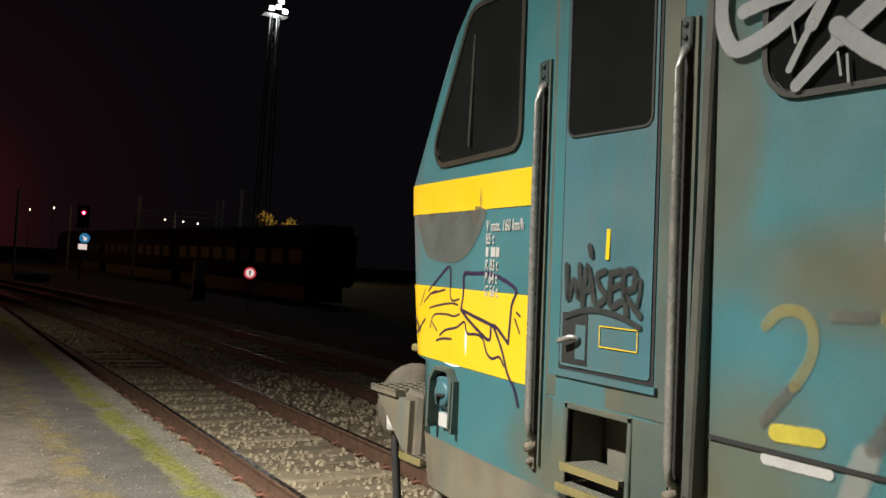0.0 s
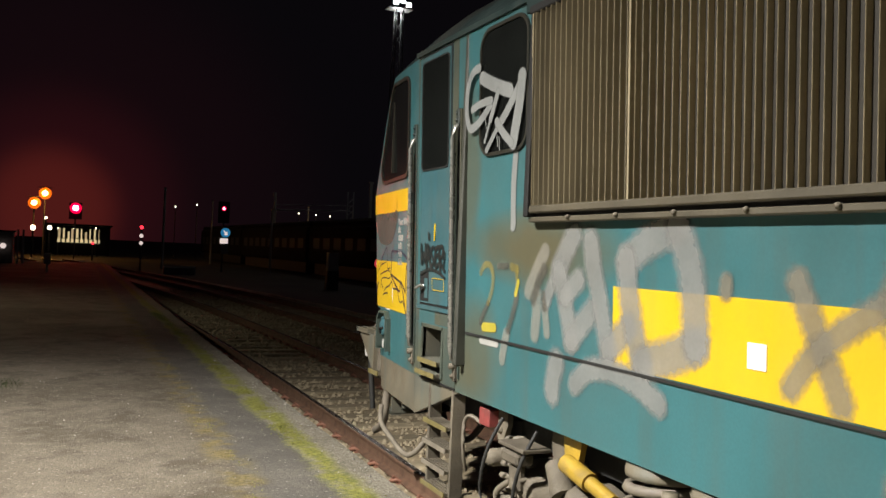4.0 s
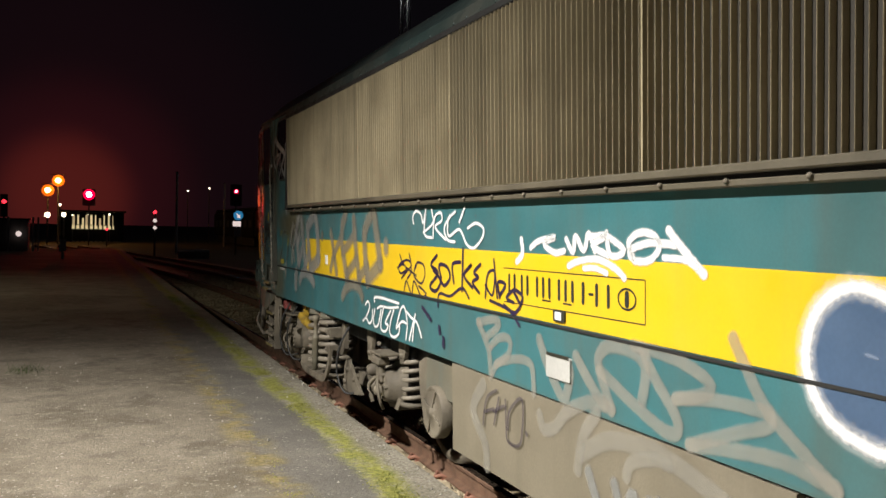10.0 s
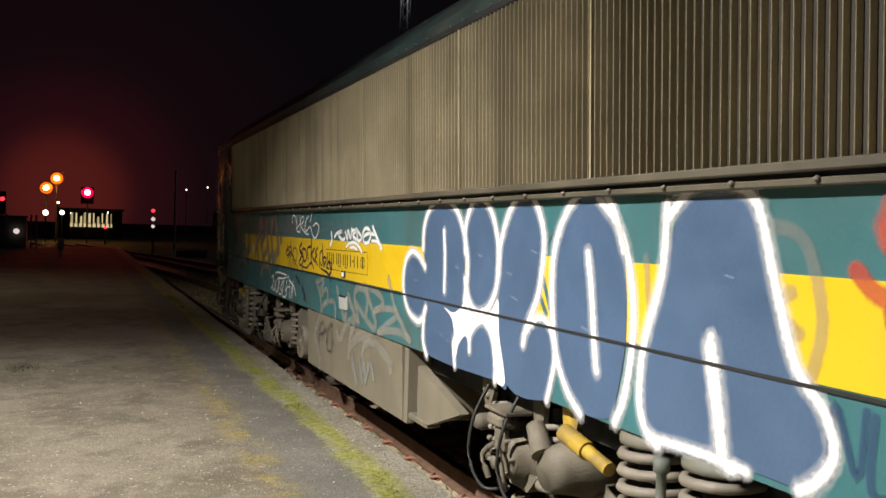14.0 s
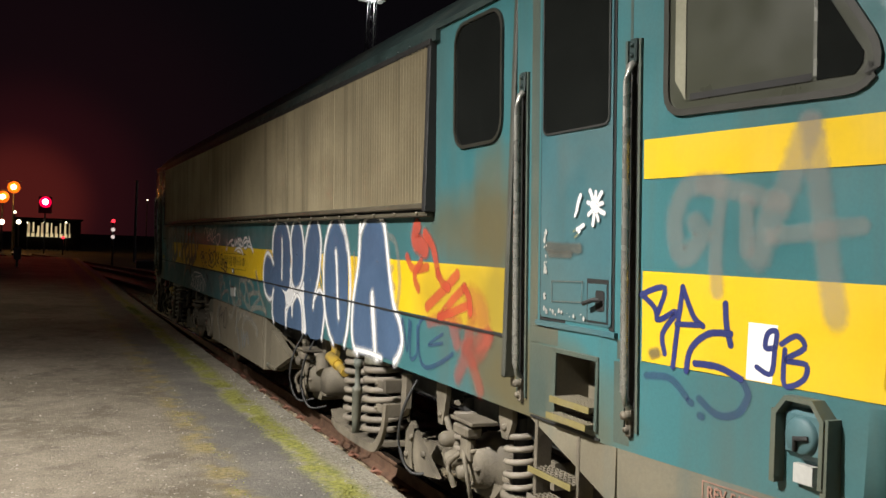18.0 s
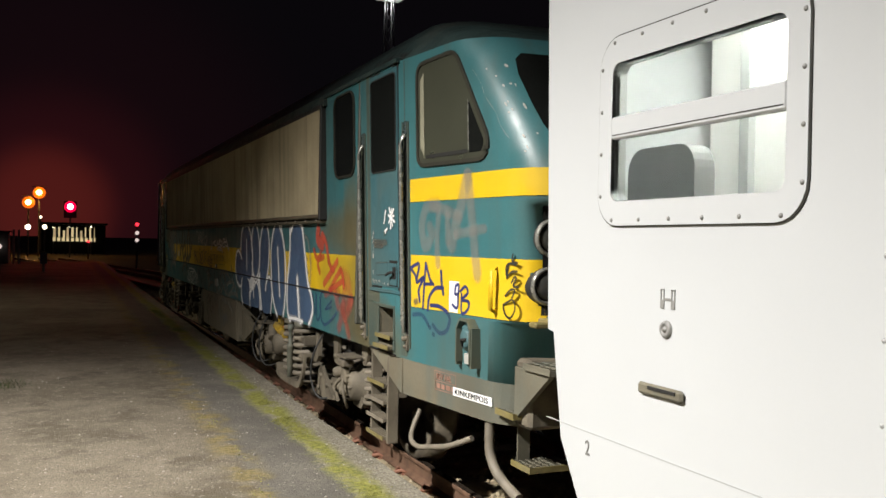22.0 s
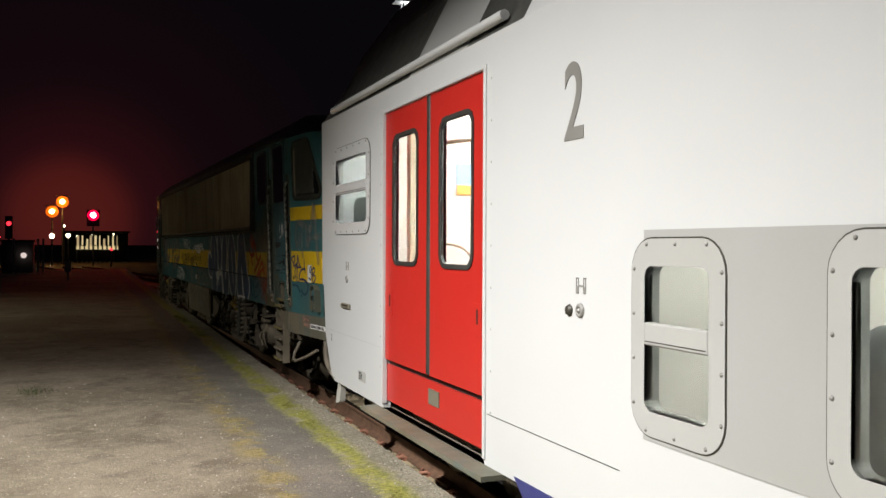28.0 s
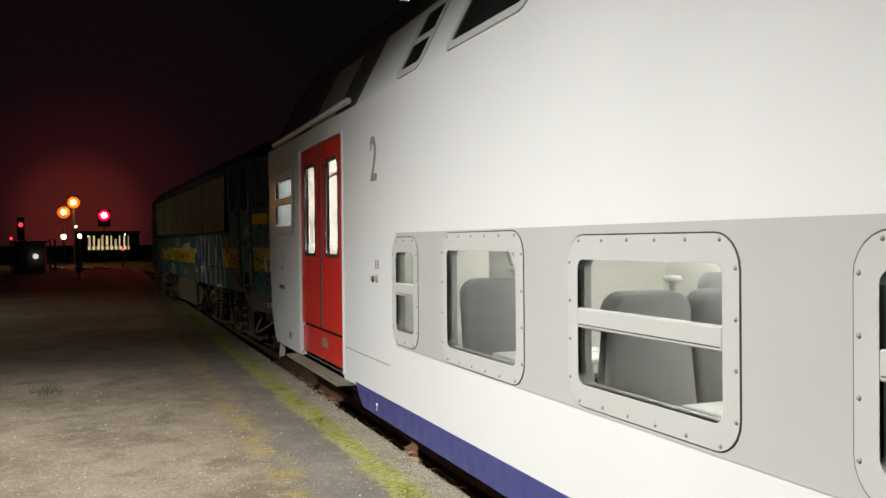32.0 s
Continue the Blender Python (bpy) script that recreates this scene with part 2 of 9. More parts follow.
# dark grey panels, painted darker still for the lamp's upper cutoff
COACHD = material("coach_dimmed_roof_panel", (0.042, 0.044, 0.04), 0.5, vary=0.15, dirt=(0.04, 0.04, 0.035), dirt_amt=0.3)
COACHB = material("coach_blue_paint", (0.03, 0.034, 0.14), 0.4, vary=0.06, scale=2)
COACHR = material("door_red_paint", (0.38, 0.018, 0.013), 0.36, vary=0.02, scale=2, bump=0.015, fine_vary=0.03, gloss_vary=0.02)
DIGIT = material("grey_digit_film", (0.16, 0.16, 0.15), 0.45, vary=0.06, fine_vary=0.03)
CREAM = material("cream_interior_panel", (0.69, 0.675, 0.63), 0.5, vary=0.05, fine_vary=0.03)
SEAT = material("grey_seat_cloth", (0.225, 0.228, 0.228), 0.9, vary=0.06, scale=14, fine=150, bump=0.2)
POSTC = material("beige_post_paint", (0.55, 0.48, 0.36), 0.5, vary=0.06)
TABLE = material("white_table_top", (0.7, 0.7, 0.68), 0.35, vary=0.03)
CARPET = material("dark_floor_covering", (0.05, 0.05, 0.055), 0.85)
SCREWM = material("dull_screw_head", (0.2, 0.2, 0.19), 0.5, vary=0.1)
COACHGLASS = glass("window_glass")


def stain(m, colour, bands):
    """Old rust and brake-dust staining where the side meets the cabs: patches with ragged edges."""
    nt = m.node_tree
    N, Lk = nt.nodes, nt.links
    bs = N["Principled BSDF"]
    src = bs.inputs["Base Color"].links[0].from_socket
    tc = N.new("ShaderNodeTexCoord")
    sp = N.new("ShaderNodeSeparateXYZ")
    Lk.new(tc.outputs["Object"], sp.inputs[0])
    nz = N.new("ShaderNodeTexNoise")
    nz.inputs["Scale"].default_value, nz.inputs["Detail"].default_value = 1.6, 7
    Lk.new(tc.outputs["Object"], nz.inputs["Vector"])
    for a, b, z, w, amt in bands:
        def calc(op, x, y):
            k = N.new("ShaderNodeMath")
            k.operation = op
            for s, v in ((0, x), (1, y)):
                if hasattr(v, "links"):
                    Lk.new(v, k.inputs[s])
                else:
                    k.inputs[s].default_value = v
            return k.outputs[0]
        dy = calc("DIVIDE", calc("SUBTRACT", sp.outputs["Y"], a), b)
        dz = calc("DIVIDE", calc("SUBTRACT", sp.outputs["Z"], z), w)
        r = calc("ADD", calc("MULTIPLY", dy, dy), calc("MULTIPLY", dz, dz))
        f = calc("SUBTRACT", calc("ADD", calc("MULTIPLY", nz.outputs["Fac"], 1.3), 0.35), r)
        mr = N.new("ShaderNodeMapRange")
        mr.inputs[1].default_value, mr.inputs[2].default_value, mr.inputs[4].default_value = 0.05, 0.8, amt
        Lk.new(f, mr.inputs[0])
        x = N.new("ShaderNodeMix")
        x.data_type = "RGBA"
        Lk.new(mr.outputs[0], x.inputs[0])
        Lk.new(src, x.inputs[6])
        x.inputs[7].default_value = (*colour, 1)
        src = x.outputs[2]
    Lk.new(src, bs.inputs["Base Color"])


stain(TEAL, (0.098, 0.084, 0.043), [(-6.7, 0.8, 1.15, 0.34, 0.95), (7.0, 0.7, 1.15, 0.25, 0.7), (-6.25, 0.30, 2.0, 0.45, 0.8), (5.75, 0.85, 1.86, 0.24, 0.9), (6.35, 0.35, 1.3, 0.4, 0.7), (6.5, 0.16, 2.3, 0.6, 0.6), (-5.95, 0.7, 1.92, 0.30, 0.8), (-6.3, 0.5, 1.3, 0.4, 0.55), (0.5, 9.0, 1.0, 0.06, 0.35)])
stain(YELLOW, (0.22, 0.17, 0.03), [(-5.9, 0.8, 1.55, 0.3, 0.55), (-6.45, 0.35, 1.55, 0.4, 0.6)])


# ---- tools ----
class Geo:
    """Collects vertices and faces of one mesh."""
    def __init__(self):
        self.v, self.f, self.sm, self.cover = [], [], [], []

    def add(self, verts, faces, smooth=False):
        n = len(self.v)
        self.v += [tuple(p) for p in verts]
        self.f += [tuple(i + n for i in q) for q in faces]
        self.sm += [smooth] * len(faces)
        return self

    def box(self, x0, x1, y0, y1, z0, z1, b=0.0, m=None):
        """A box, with its edges cut by b."""
        x0, x1, y0, y1, z0, z1 = min(x0, x1), max(x0, x1), min(y0, y1), max(y0, y1), min(z0, z1), max(z0, z1)
        b = min(b, 0.45 * min(x1 - x0, y1 - y0, z1 - z0))
        if b <= 0:
            vs = [(x, y, z) for z in (z0, z1) for y in (y0, y1) for x in (x0, x1)]
            fs = [(0, 2, 3, 1), (4, 5, 7, 6), (0, 1, 5, 4), (2, 6, 7, 3), (0, 4, 6, 2), (1, 3, 7, 5)]
        else:
            vs, fs = [], []
            idx = {}
            for sx, x in ((-1, x0), (1, x1)):
                for sy, y in ((-1, y0), (1, y1)):
                    for sz, z in ((-1, z0), (1, z1)):
                        for ax in range(3):
                            p = [x, y, z]
                            s = (sx, sy, sz)
                            for k in range(3):
                                if k != ax:
                                    p[k] -= s[k] * b
                            idx[sx, sy, sz, ax] = len(vs)
                            vs.append(p)
            for ax in range(3):
                o = [k for k in range(3) if k != ax]
                for s in (-1, 1):
                    q = []
                    for a, c in ((-1, -1), (1, -1), (1, 1), (-1, 1)):
                        k = [0, 0, 0]
                        k[ax], k[o[0]], k[o[1]] = s, a, c
                        q.append(idx[(*k, ax)])
                    fs.append(q)
            for ax in range(3):
                o = [k for k in range(3) if k != ax]
                for a in (-1, 1):
                    for c in (-1, 1):
                        q = []
                        for s, w in ((-1, o[0]), (1, o[0]), (1, o[1]), (-1, o[1])):
                            k = [0, 0, 0]
                            k[ax], k[o[0]], k[o[1]] = s, a, c
                            q.append(idx[(*k, w)])
                        fs.append(q)
            for sx in (-1, 1):
                for sy in (-1, 1):
                    for sz in (-1, 1):
                        fs.append([idx[sx, sy, sz, 0], idx[sx, sy, sz, 1], idx[sx, sy, sz, 2]])
        if m is not None:
            vs = [m @ Vector(p) for p in vs]
        return self.add(vs, fs)

    def tube(self, pts, r, seg=10, closed=False, caps=True):
        """A round bar along pts; r is one radius or one for each point."""
        pts = [Vector(p) for p in pts]
        n = len(pts)
        rs = r if isinstance(r, (list, tuple)) else [r] * n
        vs, fs = [], []
        up = Vector((0, 0, 1))
        for i, p in enumerate(pts):
            a = pts[(i - 1) % n] if (closed or i) else p
            c = pts[(i + 1) % n] if (closed or i < n - 1) else p
            d = (c - a).normalized()
            side = d.cross(up)
            if side.length < 0.05:
                side = d.cross(Vector((0, 1, 0)))
            if i and side.dot(last) < 0 and d.cross(up).length < 0.3:
                side = -side
            side.normalize()
            last = side
            top = side.cross(d)
            for k in range(seg):
                w = 2 * math.pi * k / seg
                vs.append(p + rs[i] * (math.cos(w) * side + math.sin(w) * top))
        m = n if closed else n - 1
        for i in range(m):
            for k in range(seg):
                a, b = i * seg + k, i * seg + (k + 1) % seg
                c, d = ((i + 1) % n) * seg + (k + 1) % seg, ((i + 1) % n) * seg + k
                fs.append((a, b, c, d))
        self.add(vs, fs, True)
        if caps and not closed:
            self.add(vs[:seg], [tuple(range(seg))[::-1]])
            self.add(vs[-seg:], [tuple(range(seg))])
        return self

    def lathe(self, prof, centre, axis="x", seg=24):
        """Turns (radius, along) pairs round an axis through centre."""
        vs, fs = [], []
        for r, a in prof:
            for k in range(seg):
                w = 2 * math.pi * k / seg
                c, s = r * math.cos(w), r * math.sin(w)
                p = {"x": (a, c, s), "y": (c, a, s), "z": (c, s, a)}[axis]
                vs.append(tuple(p[i] + centre[i] for i in range(3)))
        for i in range(len(prof) - 1):
            for k in range(seg):
                fs.append((i * seg + k, i * seg + (k + 1) % seg, (i + 1) * seg + (k + 1) % seg, (i + 1) * seg + k))
        return self.add(vs, fs, True)

    def prism(self, poly, axis, a, b):
        """A flat outline pushed from a to b along an axis."""
        def at(p, w):
            return {"x": (w, p[0], p[1]), "y": (p[0], w, p[1]), "z": (p[0], p[1], w)}[axis]
        n = len(poly)
        vs = [at(p, a) for p in poly] + [at(p, b) for p in poly]
        fs = [tuple(range(n))[::-1], tuple(range(n, 2 * n))]
        fs += [(i, (i + 1) % n, n + (i + 1) % n, n + i) for i in range(n)]
        return self.add(vs, fs)

    def mesh(self, name, mat, fix=True):
        me = bpy.data.meshes.new(name)
        me.from_pydata(self.v, [], self.f)
        me.polygons.foreach_set("use_smooth", self.sm)
        if fix:
            bm = bmesh.new()
            bm.from_mesh(me)
            bmesh.ops.recalc_face_normals(bm, faces=bm.faces)
            bm.to_mesh(me)
            bm.free()
        if self.cover:
            me.attributes.new("cover", "FLOAT", "POINT").data.foreach_set("value", self.cover)
        if mat:
            me.materials.append(mat)
        me.update()
        return me


def part(name, geo, mat, parent, label="", fix=True):
    """Links a mesh as one part under its thing."""
    ob = new(name, geo.mesh(name, mat, fix) if isinstance(geo, Geo) else geo)
    ob.parent = parent
    return tagged(ob, label) if label else ob


def thing(name, label, category, group="", kind="", at=(0, 0, 0)):
    ob = new(name)
    ob.empty_display_size = 0.2
    ob.location = at
    return tagged(ob, label, category, group, kind)


def solid(name, geo, mat, label, category="", group="", kind="", fix=True):
    return tagged(new(name, geo.mesh(name, mat, fix)), label, category, group, kind)


def smooth_line(pts, closed=False, n=6):
    """A smooth curve through a few points (Catmull-Rom)."""
    if len(pts) < 3:
        return [tuple(p) for p in pts]
    out, m = [], len(pts)
    for i in range(m if closed else m - 1):
        p0, p1, p2, p3 = (pts[(i + k) % m] if closed else pts[min(max(i + k, 0), m - 1)] for k in (-1, 0, 1, 2))
        for j in range(n):
            t = j / n
            out.append(tuple(0.5 * (2 * b + (c - a) * t + (2 * a - 5 * b + 4 * c - d) * t * t + (3 * b - a - 3 * c + d) * t ** 3)
                             for a, b, c, d in zip(p0, p1, p2, p3)))
    if not closed:
        out.append(tuple(pts[-1]))
    return out


def ribbon(geo, pts, w, put, closed=False, taper=False):
    """A flat painted stroke of width w along 2D points, laid on a surface by put(u, v)."""
    n = len(pts)
    if n < 2:
        return
    P = [Vector((p[0], p[1])) for p in pts]
    L, Rr = [], []
    for i, p in enumerate(P):
        a = P[(i - 1) % n] if (closed or i) else p
        c = P[(i + 1) % n] if (closed or i < n - 1) else p
        d = c - a
        d = d.normalized() if d.length > 1e-6 else Vector((1, 0))
        q = Vector((-d.y, d.x)) * (w / 2)
        if taper and not closed:
            q *= 0.35 + 0.65 * math.sin(math.pi * (i + 0.5) / n)
        L.append(p + q)
        Rr.append(p - q)
    vs = [put(*q) for q in L] + [put(*q) for q in Rr]
    fs = [(i, (i + 1) % n, n + (i + 1) % n, n + i) for i in range(n if closed else n - 1)]
    geo.add(vs, fs)
    if not closed and not taper:
        for i, s in ((0, -1), (n - 1, 1)):
            a = P[i] - P[1] if i == 0 else P[-1] - P[-2]
            a = a.normalized() if a.length > 1e-6 else Vector((1, 0))
            q = Vector((-a.y, a.x))
            ring = [P[i] + (w / 2) * (math.sin(k * math.pi / 6) * a + math.cos(k * math.pi / 6) * q) for k in range(7)]
            geo.add([put(*r) for r in ring], [tuple(range(7))])


def sprayed(geo, pts, w, put, closed=False, core=0.55, rim=1.25):
    """A painted stroke whose cover fades from a full core to its rim."""
    n = len(pts)
    P = [Vector((p[0], p[1])) for p in pts]
    lanes = ((-rim, 0.0), (-core, 1.0), (core, 1.0), (rim, 0.0))
    vs, fs = [], []

    def way(i):
        a = P[(i - 1) % n] if (closed or i) else P[i]
        c = P[(i + 1) % n] if (closed or i < n - 1) else P[i]
        d = c - a
        return d.normalized() if d.length > 1e-6 else Vector((1, 0))
    for i, p in enumerate(P):
        d = way(i)
        for k, c in lanes:
            vs.append(put(*(p + Vector((-d.y, d.x)) * (k * w / 2))))
            geo.cover.append(c)
    for i in range(n if closed else n - 1):
        j = (i + 1) % n
        fs += [(4 * i + k, 4 * j + k, 4 * j + k + 1, 4 * i + k + 1) for k in range(3)]
    geo.add(vs, fs)
    if not closed:
        for i, s in ((0, -1), (n - 1, 1)):
            d = way(i) * s
            q = Vector((-d.y, d.x))
            vs, fs = [put(*P[i])], []
            geo.cover.append(1.0)
            for k in range(9):
                a = math.pi * k / 8
                u = math.sin(a) * d + math.cos(a) * q
                vs += [put(*(P[i] + u * (core * w / 2))), put(*(P[i] + u * (rim * w / 2)))]
                geo.cover.extend((1.0, 0.0))
            for k in range(8):
                fs += [(0, 1 + 2 * k, 3 + 2 * k), (1 + 2 * k, 2 + 2 * k, 4 + 2 * k, 3 + 2 * k)]
            geo.add(vs, fs)


def fill(geo, pts, put):
    geo.add([put(*p) for p in pts], [tuple(range(len(pts)))])


def round_rect(u0, u1, v0, v1, r, n=5):
    out = []
    for cu, cv, a0 in ((u1 - r, v1 - r, 0), (u0 + r, v1 - r, 90), (u0 + r, v0 + r, 180), (u1 - r, v0 + r, 270)):
        for k in range(n + 1):
            a = radians(a0 + 90 * k / n)
            out.append((cu + r * math.cos(a), cv + r * math.sin(a)))
    return out


def frame_ring(geo, outer, inner, put0, put1):
    """A raised ring between two outlines of equal count, from depth put0 to put1."""
    n = len(outer)
    vs = [put1(*p) for p in outer] + [put1(*p) for p in inner] + [put0(*p) for p in outer] + [put0(*p) for p in inner]
    fs = []
    for i in range(n):
        j = (i + 1) % n
        fs += [(i, j, n + j, n + i), (i, 2 * n + i, 2 * n + j, j), (n + i, n + j, 3 * n + j, 3 * n + i)]
    geo.add(vs, fs)


def letters(name, text, size, mat, m, parent, label="", squeeze=1.0, thick=0.0):
    """Flat letters in the built-in font, turned into a mesh, placed by m."""
    cu = bpy.data.curves.new(name, "FONT")
    cu.body, cu.size, cu.extrude, cu.space_character = text, size, 0.0015, 1.06
    cu.offset = thick
    tmp = bpy.data.objects.new("tmp", cu)
    scene.collection.objects.link(tmp)
    me = bpy.data.meshes.new_from_object(tmp.evaluated_get(bpy.context.evaluated_depsgraph_get()))
    bpy.data.objects.remove(tmp)
    bpy.data.curves.remove(cu)
    me.transform(m @ Matrix.Diagonal((squeeze, 1, 1, 1)))
    me.name = name
    me.materials.clear()
    me.materials.append(mat)
    ob = new(name, me)
    ob.parent = parent
    return tagged(ob, label) if label else ob


# ---- the track and the platform ----
TRACK_X, GAUGE, PLAT = 3.51, 1.505, 0.28


def bend(y):
    """The tracks run straight past the platform and then swing gently to the left."""
    return -0.0020 * max(0.0, y - 10.0) ** 2 if y < 60 else -0.0019 * 2500 - 0.19 * (y - 60)


GRAVELP = material("worn_platform_gravel", (0.25, 0.222, 0.172), 0.95, fine_vary=0.75, vary=0.4, scale=0.55, fine=75, bump=1.0, dirt=(0.11, 0.098, 0.075), dirt_amt=0.8, dirt_scale=0.7, chips=(0.3, 0.28, 0.24), chip_amt=0.5)
MOSSP = material("yellow_green_moss", (0.21, 0.21, 0.045), 0.95, vary=0.4, scale=6, fine=120, bump=1.0, dirt=(0.10, 0.10, 0.03), dirt_amt=0.6, dirt_scale=6)
BALLASTP = material("track_ballast", (0.40, 0.325, 0.205), 0.95, fine_vary=0.6, vary=0.35, scale=2, fine=40, bump=1.0, dirt=(0.07, 0.055, 0.035), dirt_amt=0.5)
STONEP = material("ballast_stone", (0.40, 0.335, 0.225), 0.9, vary=0.3, scale=9, bump=0.4, rnd=0.45)
RAILP = material("rusty_rail_side", (0.15, 0.085, 0.052), 0.8, vary=0.3, scale=8, bump=0.3)
RAILTOP = material("rail_running_surface", (0.16, 0.12, 0.09), 0.24, 0.8, vary=0.2, scale=8)
SLEEPERP = material("weathered_sleeper", (0.38, 0.32, 0.21), 0.9, vary=0.25, scale=5, bump=0.5, rnd=0.3, dirt=(0.13, 0.10, 0.06), dirt_amt=0.6, dirt_scale=3)
CLIPP = material("rust_red_rail_clip", (0.27, 0.13, 0.085), 0.8, vary=0.3)
EARTH = material("dark_ground", (0.05, 0.046, 0.036), 0.95, vary=0.4, scale=0.2, fine=30, bump=0.8, dirt=(0.04, 0.05, 0.02), dirt_amt=0.5, dirt_scale=0.3)

g = Geo()
g.add([(-900, -60, -0.34), (900, -60, -0.34), (900, 2500, -0.34), (-900, 2500, -0.34)], [(0, 1, 2, 3)])
solid("ground", g, EARTH, "dark bare railway ground reaching the horizon", "ground", kind="structure")

YS = [-14 + 1.0 * i for i in range(0, 75)]


def sheet(x0, x1, z, amp, sc, nx, ys, follow=False, sink=0.0):
    """An uneven strip of ground; x0 and x1 may wander."""
    gg = Geo()
    vs, fs = [], []
    for y in ys:
        a, b = (x0(y) if callable(x0) else x0), (x1(y) if callable(x1) else x1)
        o = bend(y) if follow else 0
        for i in range(nx + 1):
            x = a + (b - a) * i / nx + o
            vs.append((x, y, z + amp * noise.noise(Vector((x * sc, y * sc, z * 7))) - (sink if i in (0, nx) else 0)))
    w = nx + 1
    for j in range(len(ys) - 1):
        for i in range(nx):
            fs.append((j * w + i, j * w + i + 1, (j + 1) * w + i + 1, (j + 1) * w + i))
    return gg.add(vs, fs, True)


def wander(x, amp, sc, seed):
    return lambda y: x + amp * noise.noise(Vector((seed, y * sc, 0.3))) + 0.5 * amp * noise.noise(Vector((seed + 9, y * sc * 3.1, 0.7)))


FY = [-14 + 0.25 * i for i in range(0, 200)] + [36 + 2.0 * i for i in range(1, 12)]
g = Geo().box(-40, 2.05, -60, 58, -0.33, PLAT - 0.03)
platform = solid("platform", g, GRAVELP, "low gravel-surfaced station platform at night", "platform", kind="structure")


def worn_platform():
    """Gravel, a dark asphalt strip, moss and a gritty edge, running into one another along the platform."""
    m = bpy.data.materials.new("worn_platform_surface")
    m.use_nodes = True
    nt = m.node_tree
    N, Lk = nt.nodes, nt.links
    bs = N["Principled BSDF"]
    bs.inputs["Roughness"].default_value, bs.inputs["Specular IOR Level"].default_value = 0.95, 0.2
    tc, sp = N.new("ShaderNodeTexCoord"), N.new("ShaderNodeSeparateXYZ")
    Lk.new(tc.outputs["Object"], sp.inputs[0])

    def noise_at(sc, detail=4.0, rough=0.5):
        t = N.new("ShaderNodeTexNoise")
        t.inputs["Scale"].default_value, t.inputs["Detail"].default_value, t.inputs["Roughness"].default_value = sc, detail, rough
        Lk.new(tc.outputs["Object"], t.inputs["Vector"])
        return t.outputs["Fac"]

    def calc(op, *xs):
        k = N.new("ShaderNodeMath")
        k.operation = op
        for i, x in enumerate(xs):
            if hasattr(x, "links"):
                Lk.new(x, k.inputs[i])
            else:
                k.inputs[i].default_value = x
        return k.outputs[0]

    def step(x, lo, hi, a0=0.0, b0=1.0):
        r = N.new("ShaderNodeMapRange")
        r.interpolation_type = "SMOOTHSTEP"
        for i, v in ((1, lo), (2, hi), (3, a0), (4, b0)):
            r.inputs[i].default_value = v
        Lk.new(x, r.inputs[0])
        return r.outputs[0]

    def mix(f, c0, c1):
        x = N.new("ShaderNodeMix")
        x.data_type = "RGBA"
        for i, v in ((0, f), (6, c0), (7, c1)):
            if hasattr(v, "links"):
                Lk.new(v, x.inputs[i])
            else:
                x.inputs[i].default_value = v if i == 0 else (*v, 1)
        return x.outputs[2]

    vo = N.new("ShaderNodeTexVoronoi")
    vo.inputs["Scale"].default_value = 75
    Lk.new(tc.outputs["Object"], vo.inputs["Vector"])
    cell = N.new("ShaderNodeSeparateColor")
    Lk.new(vo.outputs["Color"], cell.inputs[0])
    pebble = cell.outputs[0]
    broad, mid, small = noise_at(0.45, 5), noise_at(2.3, 6, 0.6), noise_at(26, 5, 0.65)
    x = calc("ADD", sp.outputs["X"], calc("MULTIPLY", calc("SUBTRACT", mid, 0.5), 0.26))
    x = calc("ADD", x, calc("MULTIPLY", calc("SUBTRACT", small, 0.5), 0.10))
    gravel = mix(step(broad, 0.35, 0.65), (0.125, 0.107, 0.076), (0.215, 0.187, 0.142))
    gravel = mix(step(mid, 0.42, 0.68, 0, 0.8), gravel, (0.088, 0.075, 0.052))
    gravel = mix(step(noise_at(7.5, 6, 0.7), 0.48, 0.66, 0, 0.55), gravel, (0.24, 0.21, 0.165))
    gravel = mix(step(pebble, 0.1, 0.9, 0.35, 0.0), gravel, (0.085, 0.075, 0.058))
    gravel = mix(step(pebble, 0.965, 0.985, 0, 0.55), gravel, (0.36, 0.33, 0.28))
    tar = mix(step(mid, 0.35, 0.7), (0.115, 0.108, 0.092), (0.165, 0.152, 0.128))
    tar = mix(step(pebble, 0.1, 0.9, 0.3, 0.0), tar, (0.045, 0.043, 0.04))
    tar = mix(step(pebble, 0.98, 0.99, 0, 0.5), tar, (0.36, 0.34, 0.3))
    edge = mix(step(mid, 0.35, 0.7), (0.31, 0.285, 0.225), (0.21, 0.19, 0.145))
    edge = mix(step(pebble, 0.0, 1.0, 0.6, 0.0), edge, (0.075, 0.068, 0.052))
    col = mix(step(x, 1.10, 1.20), gravel, tar)
    col = mix(step(x, 1.60, 1.68), col, edge)
    patch = noise_at(3.4, 5, 0.6)
    away = calc("ABSOLUTE", calc("SUBTRACT", x, 1.13))
    ochre = calc("MULTIPLY", step(away, 0.03, 0.20, 0.85, 0.0), step(patch, 0.40, 0.62))
    col = mix(ochre, col, mix(step(small, 0.35, 0.65), (0.13, 0.105, 0.035), (0.25, 0.20, 0.085)))
    away = calc("ABSOLUTE", calc("SUBTRACT", x, 1.74))
    moss = calc("MULTIPLY", step(away, 0.03, 0.17, 0.95, 0.0), step(patch, 0.30, 0.52))
